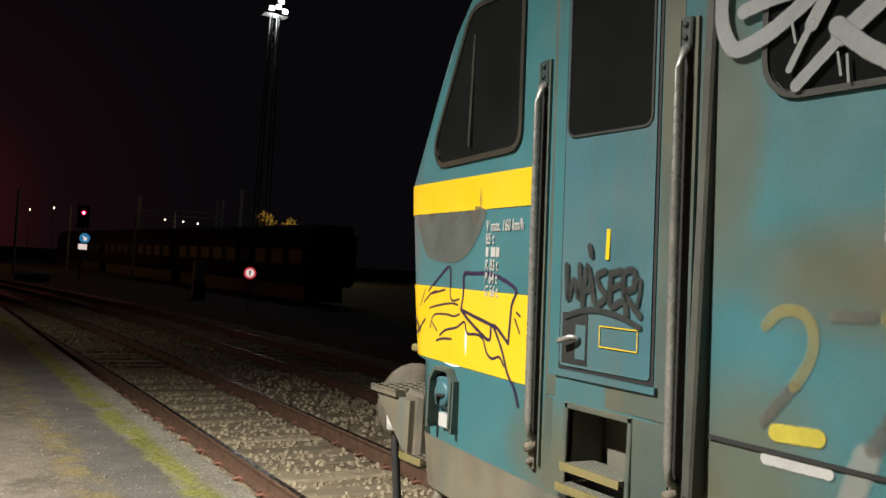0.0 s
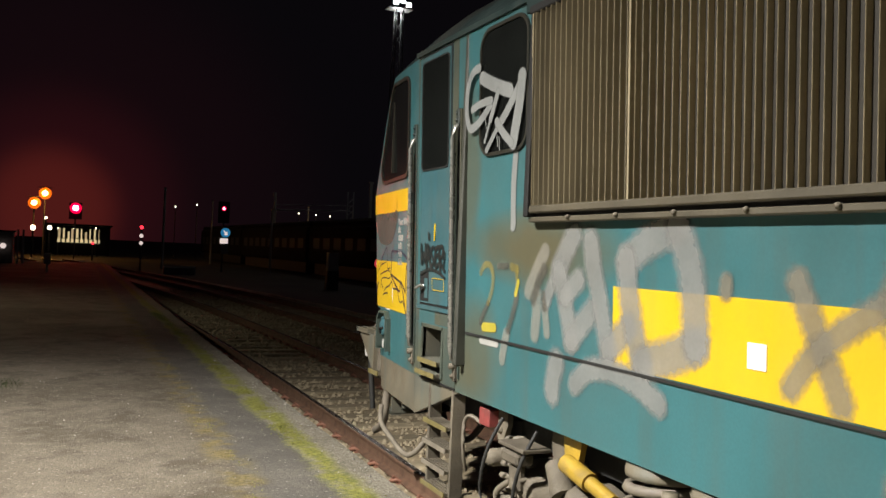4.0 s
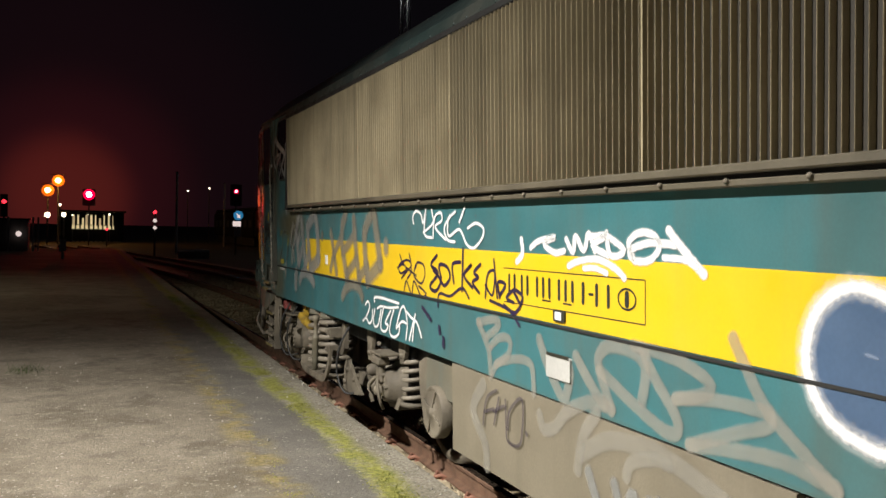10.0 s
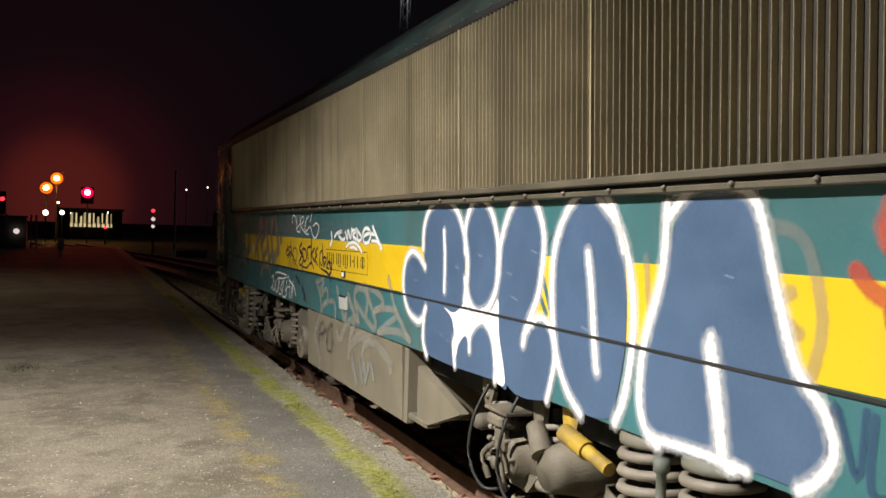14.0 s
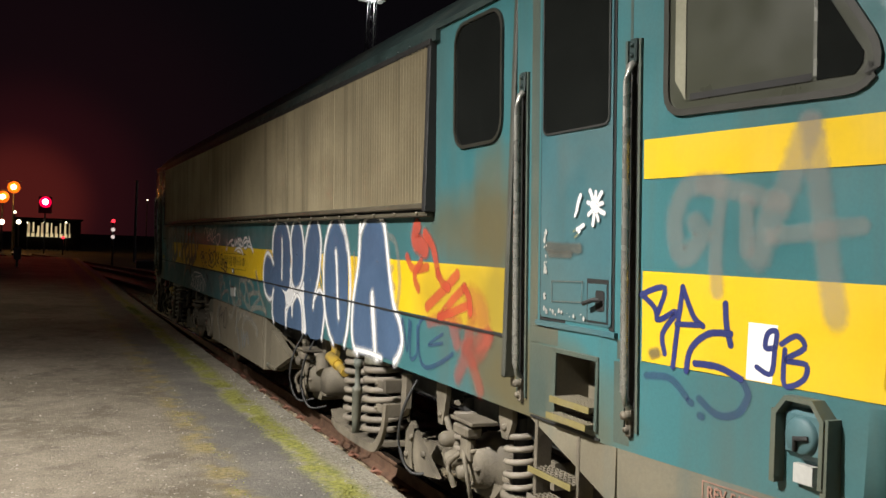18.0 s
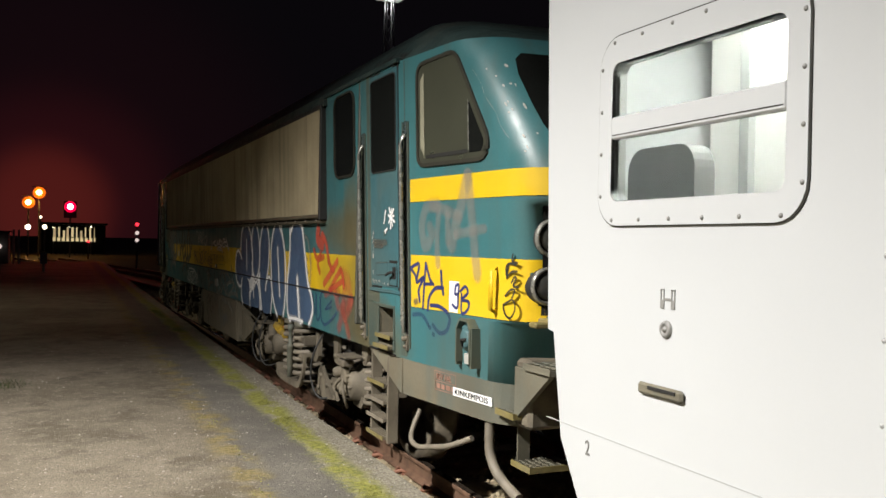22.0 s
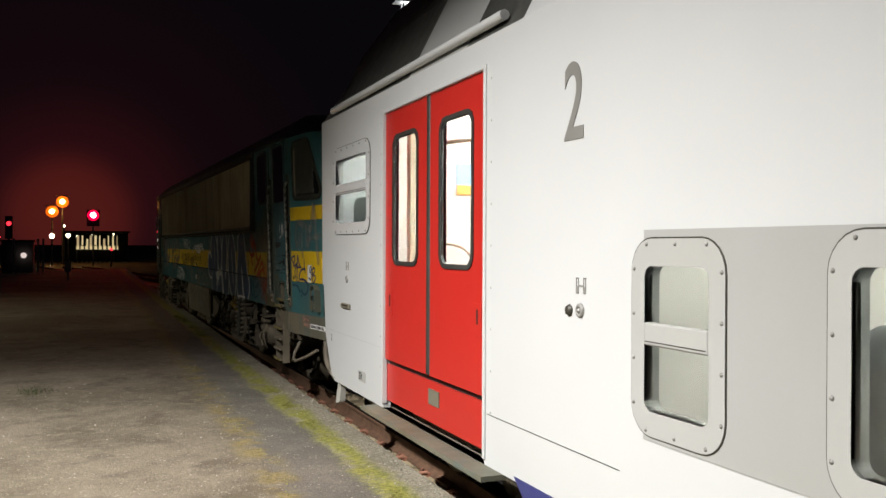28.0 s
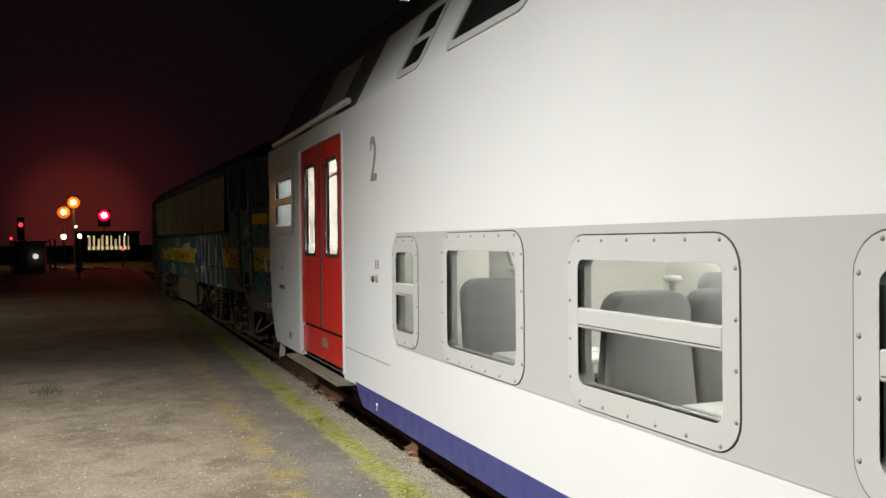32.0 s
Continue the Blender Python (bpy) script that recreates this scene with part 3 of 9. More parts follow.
    col = mix(moss, col, mix(step(small, 0.35, 0.65), (0.12, 0.128, 0.026), (0.27, 0.27, 0.06)))
    Lk.new(col, bs.inputs["Base Color"])
    bp = N.new("ShaderNodeBump")
    bp.inputs["Strength"].default_value, bp.inputs["Distance"].default_value = 0.6, 0.010
    Lk.new(calc("ADD", calc("MULTIPLY", vo.outputs["Distance"], -0.8), calc("MULTIPLY", small, 1.2)), bp.inputs["Height"])
    Lk.new(bp.outputs[0], bs.inputs["Normal"])
    return m


part("platform_surface", sheet(-40, 2.05, PLAT, 0.012, 0.8, 120, FY), worn_platform(), platform, "worn gravel with a dark asphalt strip, moss and a gritty edge", False)


def track(name, cx, y0, y1, near):
    """Two rails, their sleepers and clips on a ballast bed."""
    t = thing(name, "railway track with rusty rails on pale weathered sleepers", "railway track", kind="structure")
    ys = [y0 + 1.0 * i for i in range(int(y1 - y0) + 1)]
    for s in (-1, 1):
        prof = [(-0.07, -0.16), (0.07, -0.16), (0.07, -0.145), (0.012, -0.125), (0.01, -0.045), (0.034, -0.03), (0.036, -0.006), (0.03, 0.0), (-0.03, 0.0), (-0.036, -0.006), (-0.034, -0.03), (-0.01, -0.045), (-0.012, -0.125), (-0.07, -0.145)]
        for lab, mat, keep in (("rail", RAILP, None), ("rail_head", RAILTOP, 1)):
            gg = Geo()
            pr = prof if keep is None else [(-0.028, 0.0015), (0.028, 0.0015)]
            vs, fs, n = [], [], len(pr)
            for y in ys:
                for a, b in pr:
                    vs.append((cx + s * GAUGE / 2 + bend(y) + a, y, b))
            for j in range(len(ys) - 1):
                for i in range(n if keep is None else 1):
                    k = (i + 1) % n
                    fs.append((j * n + i, j * n + k, (j + 1) * n + k, (j + 1) * n + i))
            gg.add(vs, fs)
            part(lab, gg, mat, t, "rusty rail" if keep is None else "worn running surface")
    sl = Geo().box(-1.28, 1.28, -0.13, 0.13, -0.30, -0.165, 0.02).mesh("sleeper", SLEEPERP)
    cl = Geo()
    for s in (-1, 1):
        for o in (-1, 1):
            cl.tube([(s * GAUGE / 2 + o * 0.06, -0.04, -0.145), (s * GAUGE / 2 + o * 0.10, -0.045, -0.12), (s * GAUGE / 2 + o * 0.14, 0.0, -0.145), (s * GAUGE / 2 + o * 0.10, 0.045, -0.12), (s * GAUGE / 2 + o * 0.06, 0.04, -0.145)], 0.016, 6)
            cl.box(s * GAUGE / 2 + o * 0.07 - 0.03, s * GAUGE / 2 + o * 0.07 + 0.09 * max(o, 0) + 0.03, -0.06, 0.06, -0.166, -0.15)
    cm = cl.mesh("rail_clip", CLIPP)
    n = int((y1 - y0) / 0.6)
    for i in range(n):
        y = y0 + 0.6 * i
        if y > (46 if near else 40) or y < 1:
            continue
        o = new("sleeper", sl)
        o.parent, o.location, o.rotation_euler = t, (cx + bend(y) + random.uniform(-0.02, 0.02), y, random.uniform(-0.012, 0.006)), (0, 0, random.uniform(-0.01, 0.01))
        if near and y < 26:
            c = new("rail_clip", cm)
            c.parent, c.location = t, (cx + bend(y), y, 0)
    return t


bed = sheet(lambda y: 2.06 if y < 58 else 1.6, 9.2, -0.196, 0.03, 1.3, 46, FY, True)
solid("ballast_bed", bed, BALLASTP, "brown stony ballast bed under the tracks", "ballast", kind="structure", fix=False)
track("track_1", TRACK_X, -14, 78, True)
track("track_2", TRACK_X + 3.25, -14, 78, False)

# loose stones, thickest between and beside the rails
gs = Geo()
rs = random.Random(4)
for i in range(19000):
    y = 1.5 + 34 * rs.random() ** 1.5
    u = rs.random()
    x = rs.uniform(2.06, 2.75) if u < 0.22 else (rs.uniform(2.9, 4.35) if u < 0.5 else rs.uniform(4.5, 8.8))
    z = -0.19 + 0.03 * noise.noise(Vector((x * 1.3, y * 1.3, -1.5)))
    if 4.6 < x < 5.9:
        z += 0.05
    s = rs.uniform(0.014, 0.034) * (1 + 0.02 * y)
    x += bend(y)
    a = rs.random() * 6.28
    ca, sa = math.cos(a) * s, math.sin(a) * s
    h = s * rs.uniform(0.7, 1.3)
    j = [rs.uniform(0.7, 1.2) for _ in range(4)]
    gs.add([(x + ca * j[0], y + sa * j[0], z), (x - sa * j[1], y + ca * j[1], z), (x - ca * j[2], y - sa * j[2], z), (x + sa * j[3], y - ca * j[3], z),
            (x + ca * 0.4, y + sa * 0.5, z + h), (x - ca * 0.5, y - sa * 0.3, z + h * 0.85)],
           [(0, 1, 4), (1, 5, 4), (1, 2, 5), (2, 3, 5), (3, 4, 5), (3, 0, 4)])
solid("ballast_stones", gs, STONEP, "loose angular ballast stones between the rails", "stones", kind="stuff", fix=False)


# ---- the locomotive ----
LOCO_Y, COACH_Y = -5.10, -27.70      # middles along the train, at zero travel
LEAN = -0.032
loco = thing("locomotive", "teal and yellow electric locomotive covered in graffiti", "locomotive")


def half_width(z):
    return 1.47 - LEAN * (min(z, 3.06) - 1.82)


PROFILE = [(0.80, 8.58, 1.0), (1.04, 8.63, 1.0), (1.385, 8.65, 1.0), (1.395, 8.73, 1.0), (1.43, 8.737, 1.0), (1.44, 8.739, 1.0), (1.75, 8.80, 1.0), (2.05, 8.843, 1.0), (2.06, 8.844, 1.0), (2.10, 8.85, 1.0), (2.26, 8.86, 1.0), (2.66, 8.60, 1.0), (2.94, 8.40, 1.0),
           (3.06, 8.26, 1.0), (3.14, 8.08, 0.955), (3.24, 7.80, 0.895), (3.36, 7.45, 0.80), (3.46, 7.0, 0.66), (3.53, 6.6, 0.48), (3.56, 6.3, 0.32)]
CORNER = 0.34


def taper(y):
    """How far the cab sides draw in towards the nose."""
    return 0.12 * max(0.0, abs(y) - 7.2)


def length_at(z):
    for (z0, a, _), (z1, b, _) in zip(PROFILE, PROFILE[1:]):
        if z <= z1:
            return a + (b - a) * (z - z0) / (z1 - z0)
    return PROFILE[-1][1]


def half_outline(z, grow=0.0, w=None, start=0.0, n=8, lamps=False):
    """Plan outline of one end, from the platform side round the nose to the far side."""
    w = (w or half_width(z)) + grow
    L = length_at(z) + grow
    r = CORNER
    q = w - taper(L - r)
    out = [(-w + taper(start), start), (-w, max(start, 7.2) if start < 7.2 else start + 0.01)]
    out[1] = (-w + taper(out[1][1]), out[1][1])
    for k in range(n + 1):
        a = radians(7 + 83 * k / n)
        out.append((-q + r - r * math.cos(a), L - r + r * math.sin(a)))
    bow = 0.10
    out.append((-w * 0.3, L + bow * 0.8))
    out.append((w * 0.3, L + bow * 0.8))
    for k in range(n + 1):
        a = radians(90 - 83 * k / n)
        out.append((q - r + r * math.cos(a), L - r + r * math.sin(a)))
    out.append((-out[1][0], out[1][1]))
    out.append((-out[0][0], start))
    if lamps and 1.435 < z < 2.055:
        # recess for the headlamps at the corners of the nose
        out = [(x, min(y, 8.69 + grow)) if abs(x) > 0.9 else (x, y) for x, y in out]
    return out


def ring(z, grow=0.0, w=None):
    f = half_outline(z, grow, w, start=2.0)
    g = half_outline(z, grow, w, start=2.0, lamps=True)
    return f + [(-x, -y) for x, y in g]


def put(off):
    """Lays side coordinates on the platform side of the body, off metres proud."""
    def lay(y, z):
        k = 1.0
        for (z0, _, a), (z1, _, b) in zip(PROFILE, PROFILE[1:]):
            if z0 < z <= z1:
                k = a + (b - a) * (z - z0) / (z1 - z0)
        return (-(half_width(z) * k - taper(y) + off), y, z + (1 - k) * off)
    return lay


def cab_band(name, z0, z1, mat, start, end, grow=0.004, label="", zs=None):
    """A painted band that wraps round the nose of one end (+1 or -1)."""
    gg = Geo()
    zs = sorted(set(zs or [z0, (z0 + z1) / 2, z1]) | {z for z in (1.43, 1.44, 2.05, 2.06) if z0 < z < z1})
    vs, fs = [], []
    for z in zs:
        o = half_outline(z, grow, start=start, lamps=end < 0)
        vs += [(x * end, y * end, z) if end < 0 else (x, y, z) for x, y in o]
    n = len(o)
    if end < 0:
        vs = [(-x, y, z) for x, y, z in vs]
    for j in range(len(zs) - 1):
        for i in range(n - 1):
            fs.append((j * n + i, j * n + i + 1, (j + 1) * n + i + 1, (j + 1) * n + i))
    gg.add(vs, fs, True)
    return part(name, gg, mat, loco, label)


# body shell: upper body above the sill, kept as one welded skin
def body_between(za, zb):
    zl = [z for z, _, _ in PROFILE if za <= z <= zb]
    kk = {z: k for z, _, k in PROFILE}
    vs, fs = [], []
    for z in zl:
        rg = ring(z, 0.0, half_width(z) * kk[z])
        vs += [(x, y, z) for x, y in rg]
    n = len(rg)
    for j in range(len(zl) - 1):
        for i in range(n):
            fs.append((j * n + i, j * n + (i + 1) % n, (j + 1) * n + (i + 1) % n, (j + 1) * n + i))
    gg = Geo().add(vs, fs, False)
    gg.sm = [(Vector(vs[q[0]]) - Vector(vs[q[1]])).length < 0.15 for q in fs]
    return gg, n, len(zl)


gg, n, m = body_between(1.04, 3.06)
gg.f.append(tuple(range(n)))
gg.sm.append(False)
# the step recesses below the cab doors go through the side
STEP = {1: (6.86, 7.16), -1: (-7.17, -6.87)}
for e, (a, b) in STEP.items():
    for k, q in enumerate(gg.f):
        c = [gg.v[i] for i in q]
        if len(q) == 4 and all(p[0] < -1.3 and 1.9 < e * p[1] < 7.3 and p[2] < 1.4 for p in c):
            del gg.f[k], gg.sm[k]
            ya, yb = sorted((c[0][1], c[2][1]))
            for y0, y1, z0, z1 in ((ya, a, 1.04, 1.385), (b, yb, 1.04, 1.385), (a, b, 1.04, 1.09), (a, b, 1.365, 1.385)):
                gg.add([(-half_width(z), y, z) for y, z in ((y0, z0), (y1, z0), (y1, z1), (y0, z1))], [(0, 1, 2, 3)])
            break
body = part("body", gg, TEAL, loco, "weathered teal body sides")
gg, n, m = body_between(3.06, 3.44)
gg.f.append(tuple((m - 1) * n + i for i in range(n)))
gg.sm.append(False)
part("roof", gg, TEALROOF, loco, "grimy rounded roof, darkened for the dim light on it")
part("gutter", Geo().box(-1.525, -1.48, -7.3, 7.3, 3.05, 3.08).box(1.48, 1.525, -7.3, 7.3, 3.05, 3.08), TEALROOF, loco)
# black paint stands for the shade below the body
part("underframe", Geo().box(-1.25, 1.25, -8.2, 8.2, 0.86, 1.035), BLACK, loco, "underframe painted black for its shade")

# lower cab skirts
for e in (1, -1):
    gg = Geo()
    vs, fs = [], []
    for z in (0.80, 0.90, 1.04):
        o = half_outline(z, 0.0, start=7.3)
        vs += [(x, y * e, z) for x, y in o]
    n = len(o)
    for j in range(2):
        for i in range(n - 1):
            fs.append((j * n + i, j * n + i + 1, (j + 1) * n + i + 1, (j + 1) * n + i))
    fs.append(tuple(range(n)))
    gg.add(vs, fs)
    for s in (-1, 1):
        w = (half_width(1.0) - 0.006) * s
        gg.prism([(6.62 * e, 1.04), (7.3 * e, 1.04), (7.3 * e, 0.80)], "x", w - 0.03 * s, w)
    part("skirt", gg, SKIRT, loco, "grey-brown weathered lower skirt")
    cab_band("upper_stripe", 2.10, 2.25, YELLOW, 7.432, e, label="yellow waist stripe", zs=[2.10, 2.18, 2.25])
    cab_band("lower_stripe", 1.405, 1.75, YELLOW, 7.432, e, label="yellow lower band", zs=[1.405, 1.58, 1.75])


# ---- locomotive: side fittings ----
def plate(name, u0, u1, v0, v1, mat, off=0.004, r=0.0, label="", parent=None, base=0.0):
    """A panel on the platform side, standing off metres proud."""
    gg = Geo()
    pts = round_rect(u0, u1, v0, v1, r) if r else [(u1, v1), (u0, v1), (u0, v0), (u1, v0)]
    n = len(pts)
    a, b = put(off), put(base)
    gg.add([a(*p) for p in pts] + [b(*p) for p in pts], [tuple(range(n))] + [(i, (i + 1) % n, n + (i + 1) % n, n + i) for i in range(n)])
    return part(name, gg, mat, parent or loco, label)


def window_on_side(name, pts_out, pts_in, mat, parent, label, proud=0.014):
    w = part(name, Geo(), None, parent)
    gg = Geo()
    frame_ring(gg, pts_out, pts_in, put(0.0), put(proud))
    f = part(name, gg, TRIMM, parent, label)
    bpy.data.objects.remove(w)
    gl = Geo()
    fill(gl, pts_in, put(0.006))
    part("pane", gl, mat, f, "opaque pane with the dim cab behind it painted in")
    return f


def shrink(pts, d):
    n = len(pts)
    out = []
    for i in range(n):
        p, a, c = Vector(pts[i]), Vector(pts[i - 1]), Vector(pts[(i + 1) % n])
        q = (c - a).normalized()
        out.append(tuple(p - d * Vector((q.y, -q.x))))
    return out


def corner_poly(cs, r=0.07, n=4):
    """A polygon with its corners rounded."""
    out = []
    m = len(cs)
    for i in range(m):
        p, a, c = Vector(cs[i]), Vector(cs[i - 1]), Vector(cs[(i + 1) % m])
        da, dc = (a - p).normalized(), (c - p).normalized()
        for k in range(n + 1):
            t = k / n
            out.append(tuple(p + da * r * (1 - t) ** 2 + dc * r * t ** 2))
    return out


# mid yellow band and the groove under it
plate("yellow_band", -6.515, 5.10, 1.40, 1.72, YELLOW, 0.003, label="broad yellow band along the side")
gg = Geo()
gg.box(-1.4655, -1.455, -6.47, 6.52, 1.383, 1.395)
part("groove", gg, BLACK, loco, "dark seam below the yellow band")

# corrugated air-intake panels between the cabs
GR0, GR1, GZ0, GZ1 = -5.52, 5.72, 2.04, 2.96
edges = [GR0, -3.83, -2.45, -0.62, 1.27, 3.12, 4.95, GR1]
for a, b in zip(edges, edges[1:]):
    gg = Geo()
    step, y = 0.0455, a + 0.012
    q0, q1 = half_width(GZ0) + 0.024, half_width(GZ1) + 0.024
    sec = [(0.0, -0.001), (0.0012, 0.024), (0.0022, 0.0262), (0.0040, 0.0258), (0.0052, 0.023), (0.0075, -0.001)]
    n = len(sec)
    while y < b - 0.03:
        vs = [(-(q0 + d), y + u, GZ0 + 0.02) for u, d in sec] + [(-(q1 + d), y + u, GZ1) for u, d in sec]
        gg.add(vs, [(i, i + 1, i + 1 + n, i + n) for i in range(n - 1)])
        y += step
    p = part("grille_panel", gg, GRILLE, loco, "corrugated dusty metal air-intake panel")
    e = Geo().add([put(o)(y, z) for o in (0.048, 0.01) for y, z in ((b - 0.006, GZ0 + 0.02), (b + 0.006, GZ0 + 0.02), (b + 0.006, GZ1), (b - 0.006, GZ1))], [(0, 1, 2, 3), (0, 4, 5, 1), (1, 5, 6, 2), (2, 6, 7, 3), (3, 7, 4, 0)])
    part("joint_strip", e, GRILLE, p)
# dark sheet behind the ribs stands for the shade in the slots
plate("grille_back", GR0, GR1, GZ0, GZ1, GRILLEBACK, 0.0238, label="valleys between the grille ribs, painted dark for shade")
gf = Geo()
gf.box(-1.548, -1.47, GR1 - 0.004, GR1 + 0.035, GZ0 - 0.03, GZ1 + 0.04, 0.006)
gf.box(-1.548, -1.47, GR0 - 0.05, GR0 - 0.004, GZ0 - 0.03, GZ1 + 0.04, 0.006)
gf.box(-1.556, -1.49, GR0 - 0.05, GR1 + 0.035, GZ1 + 0.0, GZ1 + 0.04, 0.006)
part("grille_frame", gf, BLACK, loco, "dark frame of the grille")
gf = Geo()
gf.box(-1.536, -1.46, GR0 - 0.03, GR1 + 0.02, GZ0 - 0.012, GZ0 + 0.022, 0.006)
gf.box(-1.524, -1.46, GR0 - 0.03, GR1 + 0.02, GZ0 - 0.055, GZ0 - 0.03, 0.005)
part("grille_ledge", gf, LEDGEM, loco, "weathered double ledge under the grille")
# black strip put in for the shade between the two ledges
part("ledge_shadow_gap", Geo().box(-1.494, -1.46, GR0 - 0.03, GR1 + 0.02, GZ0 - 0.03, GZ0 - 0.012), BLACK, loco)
bt = Geo()
bt.lathe([(0.0, -0.014), (0.008, -0.012), (0.011, -0.006), (0.011, 0.0)], (0, 0, 0), "x", 8)
bm_ = bt.mesh("ledge_bolt", BOGIE)
y = GR0 + 0.1
while y < GR1:
    o = new("ledge_bolt", bm_)
    o.parent, o.location = loco, (-1.526, y, GZ0 - 0.036)
    y += 0.36
# upper cover strip with rivets over the grille
plate("cornice", GR0 - 0.1, GR1 + 0.1, 2.985, 3.045, TEALROOF, 0.03, label="riveted strip above the grille")
rv = Geo().lathe([(0.0, -0.006), (0.008, -0.004), (0.010, 0.0)], (0, 0, 0), "x", 6).mesh("rivet", TEALROOF)
for i in range(60):
    o = new("rivet", rv)
    o.parent, o.location = loco, (-(half_width(3.0) + 0.03), GR0 + 0.1 + i * 0.185, 3.015)


def cab_side(e):
    """Window, door, handrails and steps of one cab on the platform side; e is +1 or -1."""
    def M(pts):
        return [(y * e, z) for y, z in pts]
    w = corner_poly(M([(7.56, 2.345), (7.56, 2.975), (8.01, 2.99), (8.37, 2.42), (8.33, 2.335)]), 0.07)
    wi = shrink(w, 0.024 * e)
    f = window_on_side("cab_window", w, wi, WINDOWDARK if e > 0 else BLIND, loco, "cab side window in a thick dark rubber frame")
    # sliding part of the window
    gg = Geo()
    if e < 0:
        fill(gg, M([(8.165, 2.372), (8.165, 2.68), (8.32, 2.435), (8.315, 2.40), (8.29, 2.372)]), put(0.009))
        part("quarter_pane", gg, WINDOWDARK, f)
        for nm, pts, mt, lb in (("window_bar", [(8.155, 2.385), (8.155, 2.69), (8.167, 2.67), (8.167, 2.385)], STEEL, "thin bright window bar"),
                                ("sliding_frame", [(7.59, 2.45), (7.59, 2.88), (7.64, 2.925), (7.64, 2.375)], BLINDEDGE, "pale upright of the sliding pane"),
                                ("lower_channel", [(7.66, 2.372), (7.66, 2.395), (8.15, 2.395), (8.15, 2.372)], BLACK, "")):
            gg = Geo()
            fill(gg, M(pts), put(0.0105))
            part(nm, gg, mt, f, lb)
    else:
        part("window_bar", Geo().box(-1.42, -1.40, 7.975 * e, 7.99 * e, 2.38, 2.88), TRIMM, f)
    # narrow window behind the door
    o = round_rect(min(5.84 * e, 6.35 * e), max(5.84 * e, 6.35 * e), 2.36, 3.0, 0.10)
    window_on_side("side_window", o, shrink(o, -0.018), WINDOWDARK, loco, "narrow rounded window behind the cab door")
    # door, flush in a grimy surround, its upper half one dark pane
    lo, hi = (6.765, 7.215) if e > 0 else (-7.265, -6.74)
    sr = plate("door_surround", lo - 0.10, hi + 0.10, 1.387, 3.055, SURROUND, 0.0018, label="grimy door surround")
    plate("surround_foot", lo - 0.10, STEP[e][0], 1.06, 1.385, SURROUND, 0.0018, parent=sr)
    plate("surround_foot", STEP[e][1], hi + 0.10, 1.06, 1.385, SURROUND, 0.0018, parent=sr)
    plate("door_gap", lo - 0.012, hi + 0.012, 1.500, 3.045, BLACK, 0.0035)
    d = plate("cab_door", lo, hi, 1.515, 3.03, TEALCAB, 0.008, 0.018, "teal cab door with a tall dark window")
    gw = round_rect(lo + 0.022, hi - 0.022, 2.335, 2.99, 0.03)
    gl = Geo()
    frame_ring(gl, gw, shrink(gw, -0.009), put(0.008), put(0.013))
    part("door_window_frame", gl, RUBBER, d)
    gl = Geo()
    fill(gl, shrink(gw, -0.009), put(0.0095))
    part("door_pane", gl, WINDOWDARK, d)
    h0, h1 = (lo + 0.015, lo + 0.155) if e < 0 else (hi - 0.15, hi - 0.015)
    # flat black plates stand for the shade inside the lock recess
    lb = plate("lock_box", h0, h1, 1.525, 1.705, BLACK, 0.0095, 0.0, "door lock with its recess painted black", d, 0.007)
    if e < 0:
        plate("lock_cover", h0 + 0.008, h1 - 0.008, 1.533, 1.685, TEALCAB, 0.0115, 0.0, "", lb, 0.009)
        plate("lock_slot", h0 + 0.02, h0 + 0.075, 1.575, 1.66, BLACK, 0.013, 0.012, "", lb, 0.011)
    else:
        plate("lock_cover", h0 + 0.008, h1 - 0.075, 1.545, 1.665, TEALCAB, 0.0115, 0.0, "", lb, 0.009)
    hz = 1.61
    hd = Geo().tube([(-1.488, h0 + 0.035, hz + 0.01), (-1.505, h0 + 0.05, hz + 0.012), (-1.508, h0 + 0.115, hz - 0.008)], 0.010, 8)
    part("door_handle", hd, STEEL if e > 0 else BLACK, d, "worn metal lever handle")
    # sill under the door, grimy like its surround
    plate("door_sill", lo - 0.03, hi + 0.03, 1.475, 1.497, TEALCAB, 0.016, 0.0, "projecting sill below the door")
    plate("sill_plate", lo - 0.09, hi + 0.09, 1.395, 1.47, SURROUND, 0.006, 0.0, "dirty plate below the door")
    # step recess with depth, a dirty back, and two grated treads
    a, b = STEP[e]
    w = -half_width(1.2)
    rc = Geo()
    dp = 0.17
    rc.add([(w, a, 1.09), (w + dp, a, 1.09), (w + dp, a, 1.365), (w, a, 1.365)], [(0, 1, 2, 3)])
    rc.add([(w, b, 1.09), (w + dp, b, 1.09), (w + dp, b, 1.365), (w, b, 1.365)], [(3, 2, 1, 0)])
    rc.add([(w, a, 1.365), (w + dp, a, 1.365), (w + dp, b, 1.365), (w, b, 1.365)], [(0, 1, 2, 3)])
    rc.add([(w, a, 1.09), (w + dp, a, 1.09), (w + dp, b, 1.09), (w, b, 1.09)], [(3, 2, 1, 0)])
    rc.add([(w + dp, a, 1.09), (w + dp, b, 1.09), (w + dp, b, 1.365), (w + dp, a, 1.365)], [(0, 1, 2, 3)])
    rp = part("step_recess", rc, SKIRT, loco, "dirty grey-brown step recess", False)
    rim = Geo()
    for y0, y1, z0, z1 in ((a - 0.02, a, 1.08, 1.385), (b, b + 0.02, 1.08, 1.385), (a - 0.02, b + 0.02, 1.365, 1.387)):
        rim.box(w - 0.012, w + 0.02, y0, y1, z0, z1, 0.003)
